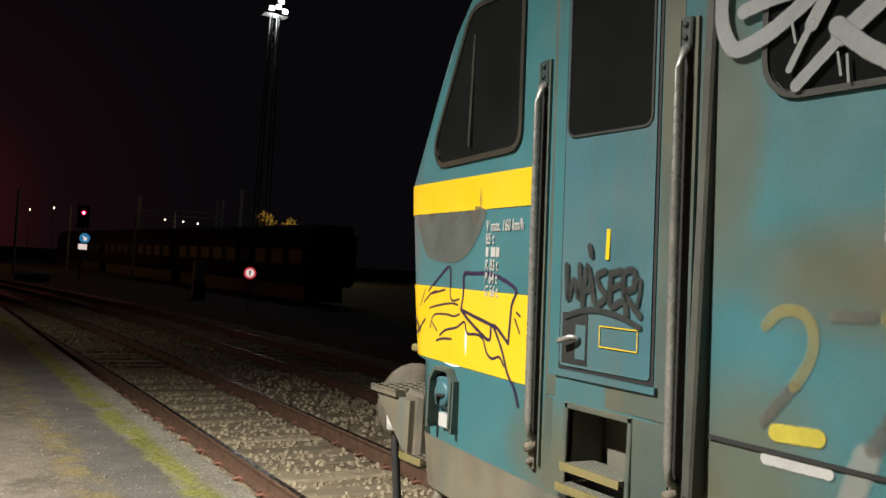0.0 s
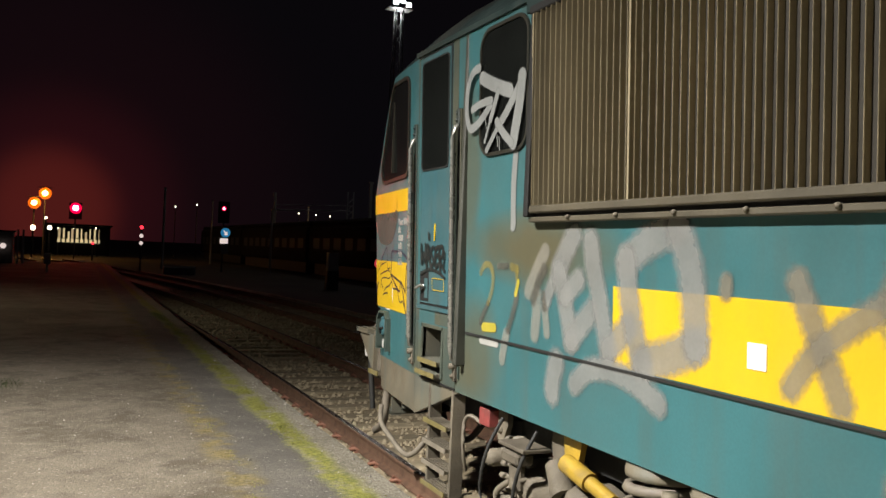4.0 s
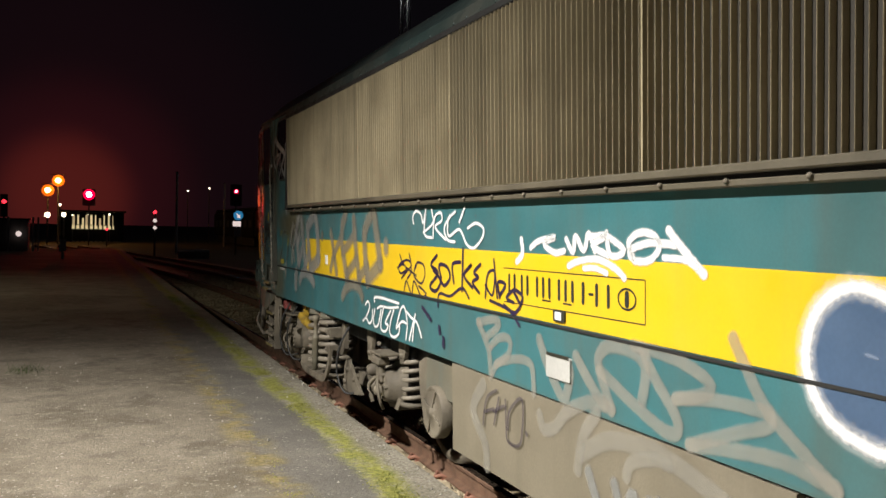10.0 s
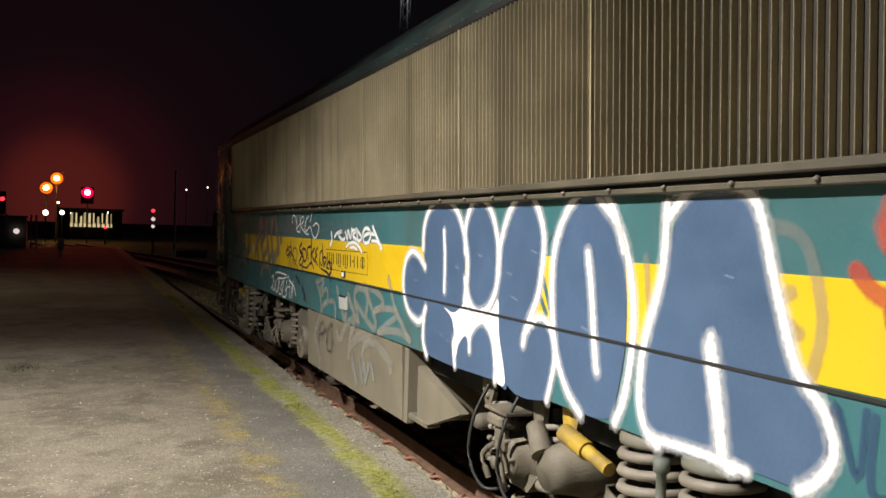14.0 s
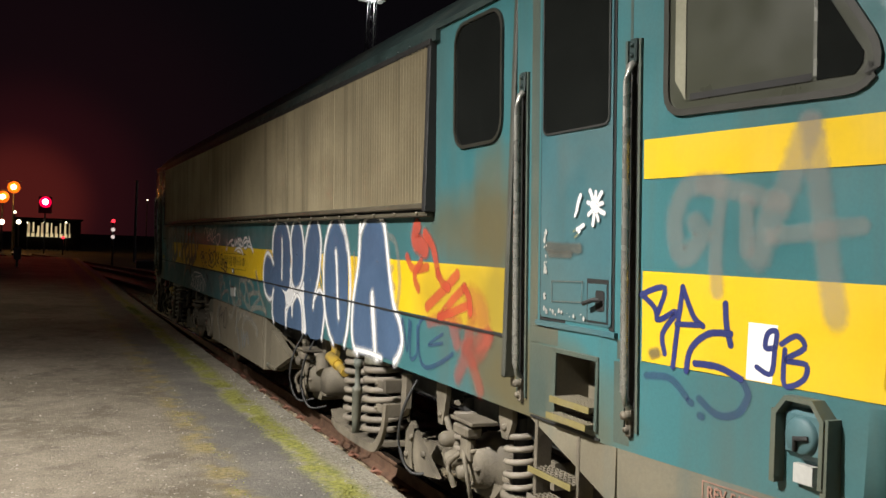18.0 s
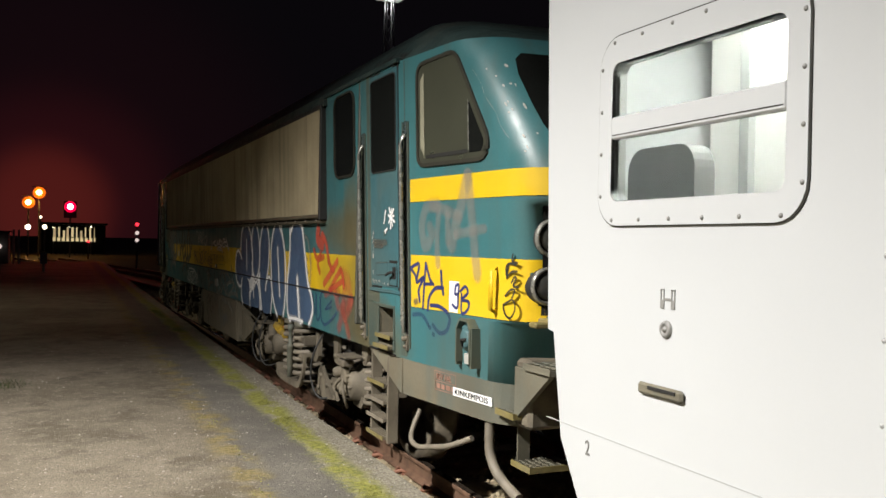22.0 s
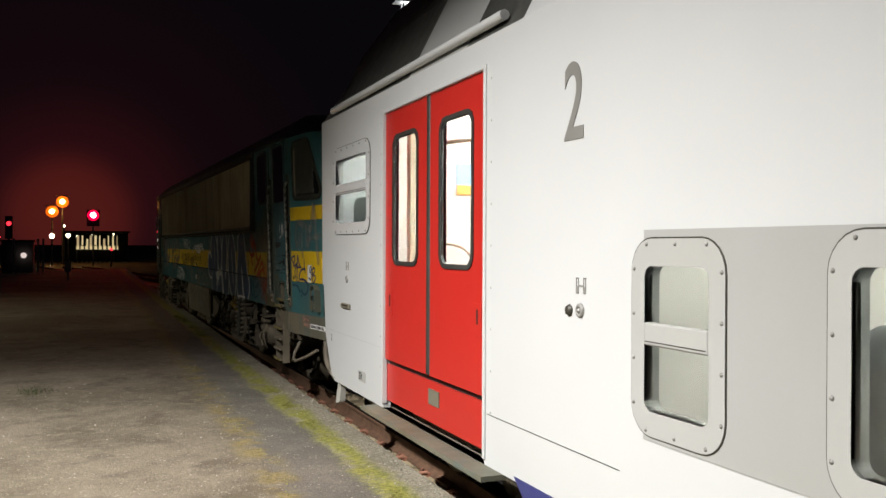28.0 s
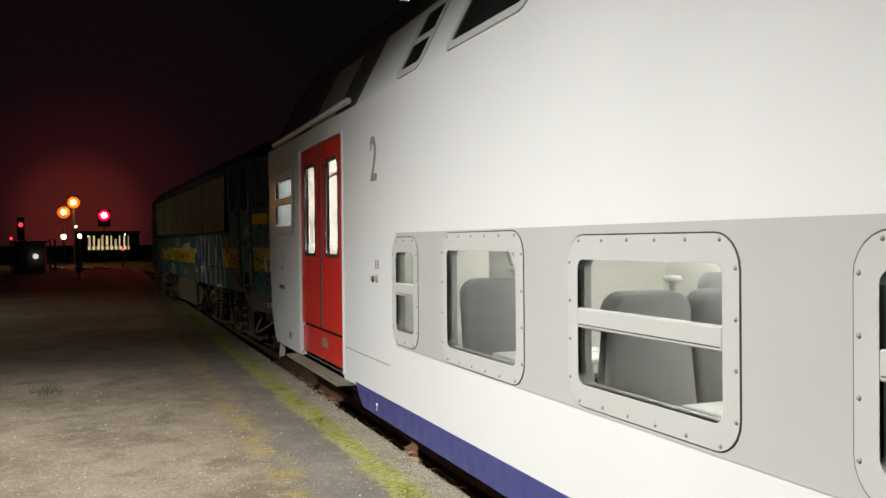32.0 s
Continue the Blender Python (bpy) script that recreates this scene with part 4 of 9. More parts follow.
    part("recess_rim", rim, SURROUND, rp)
    for zz, out in ((1.155, 0.03), (1.085, 0.045)):
        st = Geo()
        for i in range(9):
            x = w - out + i * 0.017
            st.box(x, x + 0.004, a + 0.005, b - 0.005, zz, zz + 0.022)
        for i in range(12):
            y = a + 0.008 + (b - a - 0.016) * i / 11
            st.box(w - out, w - out + 0.145, y - 0.002, y + 0.002, zz + 0.002, zz + 0.020)
        part("tread", st, SKIRT, rp, "grated steel step tread")
        part("tread_edge", Geo().box(w - out - 0.006, w - out - 0.001, a, b, zz - 0.004, zz + 0.024), DIRTYYEL, rp, "worn yellow step edge")
    # two long handrails; black plates behind them stand for the shade of narrow channels
    for yy, rx in ((6.645 * e if e > 0 else -6.575, 0.008), (7.375 * e, 0.004)):
        plate("rail_channel", yy - 0.036, yy + 0.026, 1.12, 2.62, BLACK, 0.0028, 0.012)
        for q in (-0.044, 0.028):
            plate("channel_lip", yy + q, yy + q + 0.012, 1.12, 2.64, SURROUND, 0.012)
        wv = [half_width(z) - taper(yy) + rx for z in (2.55, 2.53, 2.48, 1.9, 1.28, 1.23, 1.21)]
        zl = (2.56, 2.535, 2.48, 1.9, 1.28, 1.23, 1.20)
        r = Geo().tube([(-q - o, yy, z) for q, o, z in zip(wv, (-0.01, 0.022, 0.034, 0.034, 0.034, 0.022, -0.01), zl)], 0.0155, 12)
        h = part("handrail", r, STEEL, loco, "long worn steel handrail beside the door")
        b = Geo()
        b.box(-wv[0] - 0.012, -wv[0] + 0.03, yy - 0.022, yy + 0.022, 2.55, 2.645, 0.005)
        b.lathe([(0.0, -0.010), (0.009, -0.008), (0.010, 0)], (-wv[0] - 0.012, yy, 2.58), "x", 8)
        b.lathe([(0.0, -0.010), (0.009, -0.008), (0.010, 0)], (-wv[0] - 0.012, yy, 2.62), "x", 8)
        part("rail_bracket", b, TEALROOF, h)
        b = Geo().box(-wv[6] - 0.014, -wv[6] + 0.02, yy - 0.016, yy + 0.016, 1.10, 1.21, 0.005)
        b.lathe([(0.0, -0.035), (0.018, -0.032), (0.018, 0)], (-wv[6] - 0.006, yy, 1.185), "x", 8)
        b.lathe([(0.0, -0.024), (0.012, -0.022), (0.012, 0)], (-wv[6] - 0.006, yy, 1.13), "x", 8)
        part("rail_foot", b, BOGIE, h)
    # rain strip between cab and machine room
    part("rain_strip", Geo().box(-1.512, -1.44, 6.535 * e if e > 0 else -6.50, 6.575 * e if e > 0 else -6.465, 1.20, 3.05, 0.008), STRIPM, loco, "upright dirty rain strip")
    # jacking socket, square end plate
    c = (8.15 * e)
    jk = Geo()
    jk.box(-1.366, -1.28, c - 0.085, c + 0.085, 1.19, 1.35, 0.02)
    j = part("jacking_socket", jk, TEALCAB, loco, "teal cast socket with side lugs")
    jk = Geo().lathe([(0.0, -0.02), (0.05, -0.018), (0.06, -0.01), (0.062, 0.0)], (-1.366, c, 1.265), "x", 18)
    part("socket_cap", jk, TEALCAB, j)
    jk = Geo().tube([(-1.385, c - 0.04, 1.265), (-1.40, c, 1.26), (-1.385, c + 0.01, 1.22)], 0.009, 6)
    part("socket_hook", jk, BLACK, j)
    for q in (-0.112, 0.09):
        part("socket_lug", Geo().box(-1.385, -1.29, c + q, c + q + 0.022, 1.10, 1.335), SURROUND, j)
    hood = [(c - 0.10, 1.12), (c - 0.10, 1.33), (c - 0.055, 1.385), (c + 0.055, 1.385), (c + 0.10, 1.33), (c + 0.10, 1.12)]
    hin = [(c + 0.085, 1.12), (c + 0.085, 1.322), (c + 0.048, 1.37), (c - 0.048, 1.37), (c - 0.085, 1.322), (c - 0.085, 1.12)]
    part("socket_hood", Geo().prism(hood + hin, "x", -1.392, -1.33), SURROUND, j, "dark hood round the socket")
    part("tag", Geo().box(-1.362, -1.335, c - 0.04, c + 0.035, 1.115, 1.175), PALE, j, "pale metal tag")
    # skirt plates and their seams
    part("skirt_seam", Geo().box(-1.4525, -1.44, min(6.66 * e, 7.2 * e), max(6.66 * e, 7.2 * e), 1.045, 1.055), BLACK, loco)


for e in (1, -1):
    cab_side(e)
    # nose fittings: windscreen, lamps, footboards, buffers and hoses
    ws = Geo()
    vs, fs = [], []
    zs = [(2.325, 86), (2.34, 78), (2.37, 72), (2.42, 66), (2.5, 62), (2.62, 60), (2.8, 60), (2.9, 64), (2.94, 72)]
    for z, a0 in zs:
        L = length_at(z)
        q = half_width(z) - taper(L - CORNER) - CORNER
        row = [(-q - (CORNER + 0.007) * math.cos(radians(a0 + (90 - a0) * k / 8)), L - CORNER + (CORNER + 0.007) * math.sin(radians(a0 + (90 - a0) * k / 8))) for k in range(9)]
        row.append((-0.3 * half_width(z), L + 0.087))
        row += [(-x, y) for x, y in row[::-1]]
        vs += [(x, e * y, z) for x, y in row]
    m = len(row)
    for j in range(len(zs) - 1):
        for i in range(m - 1):
            fs.append((j * m + i, j * m + i + 1, (j + 1) * m + i + 1, (j + 1) * m + i))
    ws.add(vs, fs)
    w = part("windscreen", ws, WINDOWDARK, loco, "wide windscreen as an opaque near-black sheet")
    for sx in (-1, 1):
        lp = Geo()
        vs, fs = [], []
        zl = [1.42, 1.6, 1.8, 1.95, 2.05] if e > 0 else [1.445, 1.6, 1.8, 1.95, 2.045]
        for z in zl:
            L = length_at(z)
            if e > 0:
                o = [p for p in half_outline(z, 0.008, start=7.0, n=24) if p[1] > L - (0.19 if z < 1.7 else 0.11) and p[0] < -0.4]
                o = o[-14:]
            else:
                o = [p for p in half_outline(z, 0.008, start=7.0, n=12, lamps=True) if p[1] > 8.55 and p[0] < -0.4][-7:]
            vs += [(x * -sx, y * e, z) for x, y in o]
        n = len(vs) // len(zl)
        for j in range(len(zl) - 1):
            for i in range(n - 1):
                fs.append((j * n + i, j * n + i + 1, (j + 1) * n + i + 1, (j + 1) * n + i))
        lp.add(vs, fs)
        # black lamp surround, spread wider to stand for the nose's unlit corner
        part("lamp_panel", lp, BLACK, loco, "black headlamp panel, also painted for the unlit nose corner")
    for sx in (-1, 1):
        for zc in (1.87, 1.605):
            hl = Geo()
            r, (xl, yl) = (0.101, (1.09, length_at(zc) - 0.06)) if e > 0 else (0.106, (1.125 if zc > 1.7 else 1.145, 8.705))
            prof = [(0.0, -0.03), (r * 0.74, -0.02), (r * 0.84, 0.0), (r * 0.93, 0.006), (r, -0.008), (r, -0.12)]
            hl.lathe([(u, e * v) for u, v in prof], (sx * xl, e * yl, zc), "y", 28)
            q = part("headlamp", hl, BLACK, loco, "round headlamp with a chromed rim")
            dome = [(0.0, 0.030), (r * 0.3, 0.027), (r * 0.55, 0.018), (r * 0.75, 0.004), (r * 0.80, -0.006)]
            part("lens", Geo().lathe([(u, e * v) for u, v in dome], (sx * xl, e * yl, zc), "y", 24), LENSGLASS, q, "domed lamp glass")
            bezel = [(r * 0.78, 0.0), (r * 0.82, 0.016), (r * 0.90, 0.020), (r * 0.97, 0.012), (r * 1.0, -0.004)]
            part("rim", Geo().lathe([(u, e * v) for u, v in bezel], (sx * xl, e * yl, zc), "y", 28), STEEL, q, "chromed lamp rim")
        bf = Geo()
        yb = 8.70
        bf.lathe([(0.09, e * yb), (0.09, e * (yb + 0.35)), (0.065, e * (yb + 0.36)), (0.065, e * (yb + 0.52)), (0.24, e * (yb + 0.53)), (0.24, e * (yb + 0.57)), (0.0, e * (yb + 0.58))], (sx * 0.875, 0, 1.03), "y", 22)
        part("buffer", bf, BOGIE, loco, "greasy round buffer")
    fbo = part("footboard", Geo().box(-1.30, -0.75, e * 8.72, e * 9.0, 1.16, 1.185), SKIRT, loco, "chequered footboard on the buffer beam")
    for i in range(9):
        part("tread_bar", Geo().box(-1.30 + i * 0.06, -1.29 + i * 0.06, e * 8.72, e * 9.0, 1.183, 1.195), SKIRT, fbo)
    for i in range(5):
        part("tread_bar", Geo().box(-1.30, -0.75, e * (8.73 + 0.06 * i), e * (8.74 + 0.06 * i), 1.183, 1.193), SKIRT, fbo)
    part("gusset", Geo().prism([(e * 8.60, 1.16), (e * 8.98, 1.16), (e * 8.60, 0.86)], "x", -1.28, -1.25), SKIRT, fbo, "weathered triangular gusset")
    for nm, x0, y0, zz in (("lower_step", -1.30, 8.42, 0.875), ("hanging_step", -1.20, 8.44, 0.575)):
        gg = Geo()
        for i in range(8):
            gg.box(x0 + 0.30 * i / 7 - 0.003, x0 + 0.30 * i / 7 + 0.003, min(e * y0, e * (y0 + 0.21)), max(e * y0, e * (y0 + 0.21)), zz, zz + 0.022)
        for i in range(6):
            y = e * (y0 + 0.21 * i / 5)
            gg.box(x0, x0 + 0.30, y - 0.003, y + 0.003, zz + 0.001, zz + 0.021)
        gg.box(x0, x0 + 0.30, min(e * y0, e * (y0 + 0.21)), max(e * y0, e * (y0 + 0.21)), zz - 0.006, zz)
        st = part(nm, gg, SKIRT, loco, "grated step with worn yellow edges")
        for u0, u1, v0, v1 in ((x0 - 0.007, x0, y0, y0 + 0.21), (x0 - 0.007, x0 + 0.30, y0 + 0.21, y0 + 0.217)):
            part("step_edge", Geo().box(u0, u1, min(e * v0, e * v1), max(e * v0, e * v1), zz - 0.008, zz + 0.026), DIRTYYEL, st)
    part("step_hanger", Geo().box(-1.17, -1.09, min(e * 8.44, e * 8.452), max(e * 8.44, e * 8.452), 0.56, 0.83), SKIRT, loco, "flat steel hanger of the low step")
    part("lamp_ledge", Geo().box(-1.18, -0.75, min(e * 8.60, e * 8.80), max(e * 8.60, e * 8.80), 1.392, 1.432, 0.008), DIRTYYEL, loco, "chipped yellow ledge below the headlamps")
    for sx in (-0.55, 0.6):
        hs = Geo()
        hs.tube(smooth_line([(sx, e * 8.6, 0.84), (sx - 0.03, e * 8.82, 0.62), (sx, e * 8.75, 0.36), (sx + 0.06, e * 8.5, 0.33), (sx + 0.1, e * 8.3, 0.5)], n=5), 0.027, 8)
        part("brake_hose", hs, RUBBER, loco, "hanging black brake hose")
    hs = Geo().tube(smooth_line([(-1.26, e * 8.28, 0.84), (-1.27, e * 8.29, 0.72), (-1.27, e * 8.31, 0.60), (-1.26, e * 8.40, 0.50), (-1.24, e * 8.60, 0.42)], n=5), 0.03, 10)
    part("sand_hose", hs, SPRING, loco, "dusty grey hose bent towards the rail")
    part("buffer_beam", Geo().box(-1.25, 1.25, e * 8.55, e * 8.72, 0.82, 1.2, 0.02), BOGIE, loco)
    part("coupler", Geo().box(-0.13, 0.13, e * 8.7, e * 9.02, 0.95, 1.1, 0.03), BOGIE, loco, "screw coupling at the buffer beam")
part("lower_nose_handle", Geo().tube([(-1.30, -8.42, 1.44), (-1.36, -8.44, 1.46), (-1.37, -8.46, 1.68), (-1.31, -8.44, 1.70)], 0.014, 8), YELLOW, loco, "yellow hand hold on the nose")

cap = part("hose_cap", Geo().lathe([(0.0, 1.12), (0.05, 1.12), (0.055, 1.10), (0.05, 0.97), (0.0, 0.96)], (-1.22, 8.84, 0), "z", 16), WHITEP, loco, "white cap over an air hose")
part("cap_pipe", Geo().tube([(-1.22, 8.84, 0.97), (-1.22, 8.84, 0.90), (-1.20, 8.80, 0.55)], 0.022, 8), RUBBER, cap)
part("yellow_hook", Geo().box(-1.27, -1.15, -8.80, -8.72, 1.385, 1.415, 0.008), DIRTYYEL, loco, "yellow hook bracket on the nose")

# ---- underframe equipment ----
ub = plate("equipment_box", -1.36, 1.38, 0.51, 1.03, BOXM, 0.0, 0.0, "long grey-brown equipment box between the bogies", base=-0.75)
part("box_end", Geo().box(-1.43, -0.8, -1.43, -1.37, 0.50, 1.03, 0.01), BOXM, loco)
part("box_bracket", Geo().prism([(-1.56, 0.92), (-1.56, 0.56), (-1.75, 0.56), (-2.28, 0.74)], "x", -1.40, -1.34), BOXM, loco, "triangular bracket plate")
part("box_bracket", Geo().box(-1.41, -1.30, -1.75, -1.42, 0.535, 0.58, 0.01), SKIRT, loco)
rc = Geo().lathe([(0.0, -0.045), (0.03, -0.045), (0.035, -0.03), (0.145, -0.02), (0.158, -0.028), (0.168, -0.02), (0.168, 0.05)], (-1.40, 1.74, 0.66), "x", 28)
for k in range(4):
    a = 0.4 + k * math.pi / 2
    rc.tube([(-1.428, 1.74 + 0.03 * math.cos(a), 0.66 + 0.03 * math.sin(a)), (-1.428, 1.74 + 0.15 * math.cos(a), 0.66 + 0.15 * math.sin(a))], 0.007, 6)
rc = part("fan_cover", rc, BOGIE, loco, "round ribbed fan cover beside the equipment box")
part("fan_housing", Geo().box(-1.38, -1.05, 1.46, 1.98, 0.74, 1.0, 0.02), SKIRT, rc, "grey housing above the round cover")
part("housing_leaf", Geo().prism([(2.02, 0.98), (2.16, 0.92), (2.14, 0.74), (2.08, 0.60), (2.00, 0.58), (2.00, 0.80)], "x", -1.36, -1.33), BOGIE, rc, "bent hanger plate")


def coil(gg, x, y, z0, z1, r, wire, turns):
    pts = []
    n = int(turns * 14)
    for i in range(n + 1):
        a = 2 * math.pi * i / 14
        pts.append((x + r * math.cos(a), y + r * math.sin(a), z0 + (z1 - z0) * i / n))
    gg.tube(pts, wire, 7)


def bogie(e):
    """One bogie's platform-side frame, springs, axle boxes and gear; e is +1 or -1."""
    c = 4.40 * e
    near, far = (c + 0.13, c + 0.53) if e > 0 else (c - 0.06, c + 0.34)
    fr = Geo()
    fr.prism([(c - 2.0, 0.74), (c - 1.2, 0.76), (c - 0.75, 0.52), (c + 0.75, 0.52), (c + 1.2, 0.76), (c + 2.0, 0.74), (c + 2.0, 0.60), (c + 1.3, 0.58), (c + 0.85, 0.40), (c - 0.85, 0.40), (c - 1.3, 0.58), (c - 2.0, 0.60)], "x", -1.14, -1.04)
    b = part("bogie_frame", fr, BOGIE, loco, "cast bogie frame caked with grey-brown dust")
    # spring pan: a shallow tray under the spring, and a sickle-shaped cheek that sweeps up before it
    outer = smooth_line([(far + 0.30, 0.54), (far + 0.25, 0.475), (far + 0.1, 0.44), (near - 0.12, 0.435), (near - 0.26, 0.46)], n=5)
    inner = smooth_line([(near - 0.25, 0.49), (near - 0.10, 0.47), (far + 0.10, 0.475), (far + 0.22, 0.505), (far + 0.27, 0.55)], n=5)
    part("spring_pan", Geo().prism(outer + inner, "x", -1.47, -1.08), BOGIE, b, "curved spring pan")
    outer = smooth_line([(far + 0.26, 0.46), (far + 0.05, 0.415), (near - 0.18, 0.42), (near - 0.34, 0.49), (near - 0.43, 0.62), (near - 0.46, 0.78)], n=5)
    inner = smooth_line([(near - 0.42, 0.78), (near - 0.385, 0.64), (near - 0.30, 0.535), (near - 0.16, 0.475), (far + 0.05, 0.465), (far + 0.24, 0.50)], n=5)
    part("pan_cheek", Geo().prism(outer + inner, "x", -1.48, -1.455), BOGIE, b, "sickle-shaped cheek of the spring pan")
    sp = Geo().prism([(near - 0.50, 0.41), (near - 0.52, 0.62), (near - 0.60, 0.70), (near - 0.74, 0.60), (near - 0.95, 0.48), (near - 1.02, 0.44), (near - 0.76, 0.40)], "x", -1.36, -1.33)
    for dy, dz in ((-0.62, 0.60), (-0.82, 0.54), (-0.55, 0.48)):
        sp.lathe([(0.0, -0.018), (0.020, -0.016), (0.022, 0.0)], (-1.36, near + dy, dz), "x", 8)
    part("side_plate", sp, BOGIE, b, "shaped side plate of the bogie")
    for yy in (near, far):
        gg = Geo()
        coil(gg, -1.30, yy, 0.50, 1.0, 0.148, 0.0225, 7.4)
        part("coil_spring", gg, SPRING, b, "large dusty coil spring")
        # black tube fills the coil to stand for its shaded inside
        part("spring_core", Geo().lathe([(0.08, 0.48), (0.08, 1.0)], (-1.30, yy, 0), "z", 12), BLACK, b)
        part("spring_cap", Geo().lathe([(0.0, 1.03), (0.155, 1.03), (0.16, 1.0), (0.16, 0.985), (0.05, 0.98)], (-1.30, yy, 0), "z", 18), SKIRT, b)
    ym = 0.5 * (near + far) - 0.02
    dm = Geo().lathe([(0.0, 0.47), (0.028, 0.47), (0.028, 0.56), (0.034, 0.57), (0.034, 0.76), (0.038, 0.765), (0.038, 0.79), (0.020, 0.80), (0.020, 0.93), (0.032, 0.94), (0.032, 0.99), (0.0, 0.99)], (-1.45, ym, 0), "z", 14)
    part("damper", dm, SKIRT, b, "upright shock absorber")
    # bolted guide brackets beside the spring
    for dz in (0.86, 0.70):
        cp = Geo().box(-1.46, -1.43, near - 0.36, near - 0.22, dz, dz + 0.05, 0.006)
        cp.box(-1.46, -1.30, near - 0.38, near - 0.34, dz - 0.02, dz + 0.07, 0.006)
        cp.lathe([(0.0, -0.014), (0.012, -0.012), (0.013, 0.0)], (-1.46, near - 0.24, dz + 0.025), "x", 7)
        part("guide_bracket", cp, BOGIE, b, "bolted bracket beside the spring")
    part("guide_post", Geo().prism([(near - 0.50, 0.98), (near - 0.42, 0.98), (near - 0.42, 0.74), (near - 0.45, 0.70), (near - 0.50, 0.76)], "x", -1.36, -1.32), BOGIE, b)
    for yy in (-1.55, 1.55):
        ax = Geo()
        ax.lathe([(0.0, -0.20), (0.10, -0.195), (0.125, -0.17), (0.13, -0.10), (0.17, -0.08), (0.175, 0.06)], (-1.20, c + yy, 0.64), "x", 20)
        for k in range(6):
            a = k * math.pi / 3
            ax.lathe([(0.0, -0.215), (0.012, -0.213), (0.014, -0.18)], (-1.20, c + yy + 0.10 * math.cos(a), 0.64 + 0.10 * math.sin(a)), "x", 6)
        ax.box(-1.28, -1.05, c + yy - 0.30, c + yy + 0.30, 0.56, 0.64, 0.03)
        ax.prism([(c + yy - 0.20, 0.56), (c + yy + 0.20, 0.56), (c + yy + 0.10, 0.46), (c + yy - 0.10, 0.46)], "x", -1.30, -1.08)
        part("axle_box", ax, BOGIE, b, "axle box with a bolted cover")
        # valve and linkage on the axle box cover
        vl = Geo().box(-1.46, -1.36, c + yy - 0.08, c + yy + 0.09, 0.80, 0.86, 0.012)
        vl.box(-1.43, -1.38, c + yy - 0.05, c + yy + 0.06, 0.66, 0.80, 0.015)
        vl.tube(smooth_line([(-1.42, c + yy + 0.02, 0.72), (-1.45, c + yy - 0.06, 0.66), (-1.44, c + yy - 0.10, 0.54), (-1.40, c + yy - 0.05, 0.47)], n=4), 0.013, 6)
        vl.tube(smooth_line([(-1.42, c + yy + 0.05, 0.70), (-1.46, c + yy + 0.12, 0.62), (-1.43, c + yy + 0.10, 0.50)], n=4), 0.017, 6)
        vl.lathe([(0.0, -0.03), (0.035, -0.028), (0.04, 0.03)], (-1.42, c + yy + 0.02, 0.60), "x", 10)
        part("axle_valve", vl, BOGIE, b, "valve and linkage on the axle box")
        part("valve_plate", Geo().box(-1.46, -1.30, c + yy - 0.14, c + yy + 0.12, 0.875, 0.895, 0.004), BOGIE, b)
        for q in (-0.30, 0.30):
            gg = Geo()
            coil(gg, -1.24, c + yy + q, 0.56, 0.92, 0.085, 0.017, 5.5)
            part("axle_spring", gg, SPRING, b, "small axle-box spring")
            # another black filler for the shade within the small coil
            part("spring_post", Geo().lathe([(0.05, 0.54), (0.05, 0.95)], (-1.24, c + yy + q, 0), "z", 10), BLACK, b)
            part("spring_seat", Geo().lathe([(0.0, 0.56), (0.11, 0.56), (0.11, 0.535), (0.0, 0.53)], (-1.24, c + yy + q, 0), "z", 14), BOGIE, b)
    # dirty yellow damper from the springs out to its bracket
    yb = Geo().tube([(-1.40, far + 0.20, 0.83), (-1.40, far + 0.40, 0.87)], 0.032, 12)
    yb.tube([(-1.40, far + 0.38, 0.866), (-1.40, far + 0.58, 0.905)], 0.044, 12)
    part("yaw_damper", yb, DAMPERY, b, "dirty yellow horizontal damper")
    part("damper_bracket", Geo().prism([(far + 0.50, 1.03), (far + 0.66, 1.03), (far + 0.64, 0.88), (far + 0.54, 0.86)], "x", -1.37, -1.34), DAMPERY, b, "yellow-splashed damper bracket")
    # brake cylinder, hangers, valves and cables
    mo = Geo().lathe([(0.0, -0.13), (0.10, -0.12), (0.12, -0.05), (0.13, 0.0), (0.15, 0.08), (0.15, 0.3)], (-1.27, c + 1.10, 0.68), "x", 20)
    mo.tube([(-1.38, c + 1.15, 0.74), (-1.36, c + 1.27, 0.86)], [0.06, 0.05], 12)
    part("brake_cylinder", mo, BOGIE, b, "dusty round brake cylinder")
    for y0, y1, zb in ((c + 1.22, c + 1.34, 0.80), (c - 1.12, c - 0.98, 0.76), (c - 1.90, c - 1.76, 0.84), (c + 1.80, c + 1.95, 0.84)):
        ym = (y0 + y1) / 2
        br = Geo().prism([(y0, 1.02), (y1, 1.02), (y1, 0.93), (ym + 0.03, zb), (ym - 0.03, zb), (y0, 0.93)], "x", -1.34, -1.31)
        br.lathe([(0.0, -0.015), (0.018, -0.014), (0.02, 0.0)], (-1.34, ym, zb + 0.06), "x", 8)
        part("bracket", br, BOGIE, b, "dusty steel hanger bracket")
    part("brake_link", Geo().tube([(-1.30, c - 0.95, 0.92), (-1.32, c - 1.15, 0.74), (-1.30, c - 1.32, 0.58)], 0.020, 8), BOGIE, b, "bent brake link")
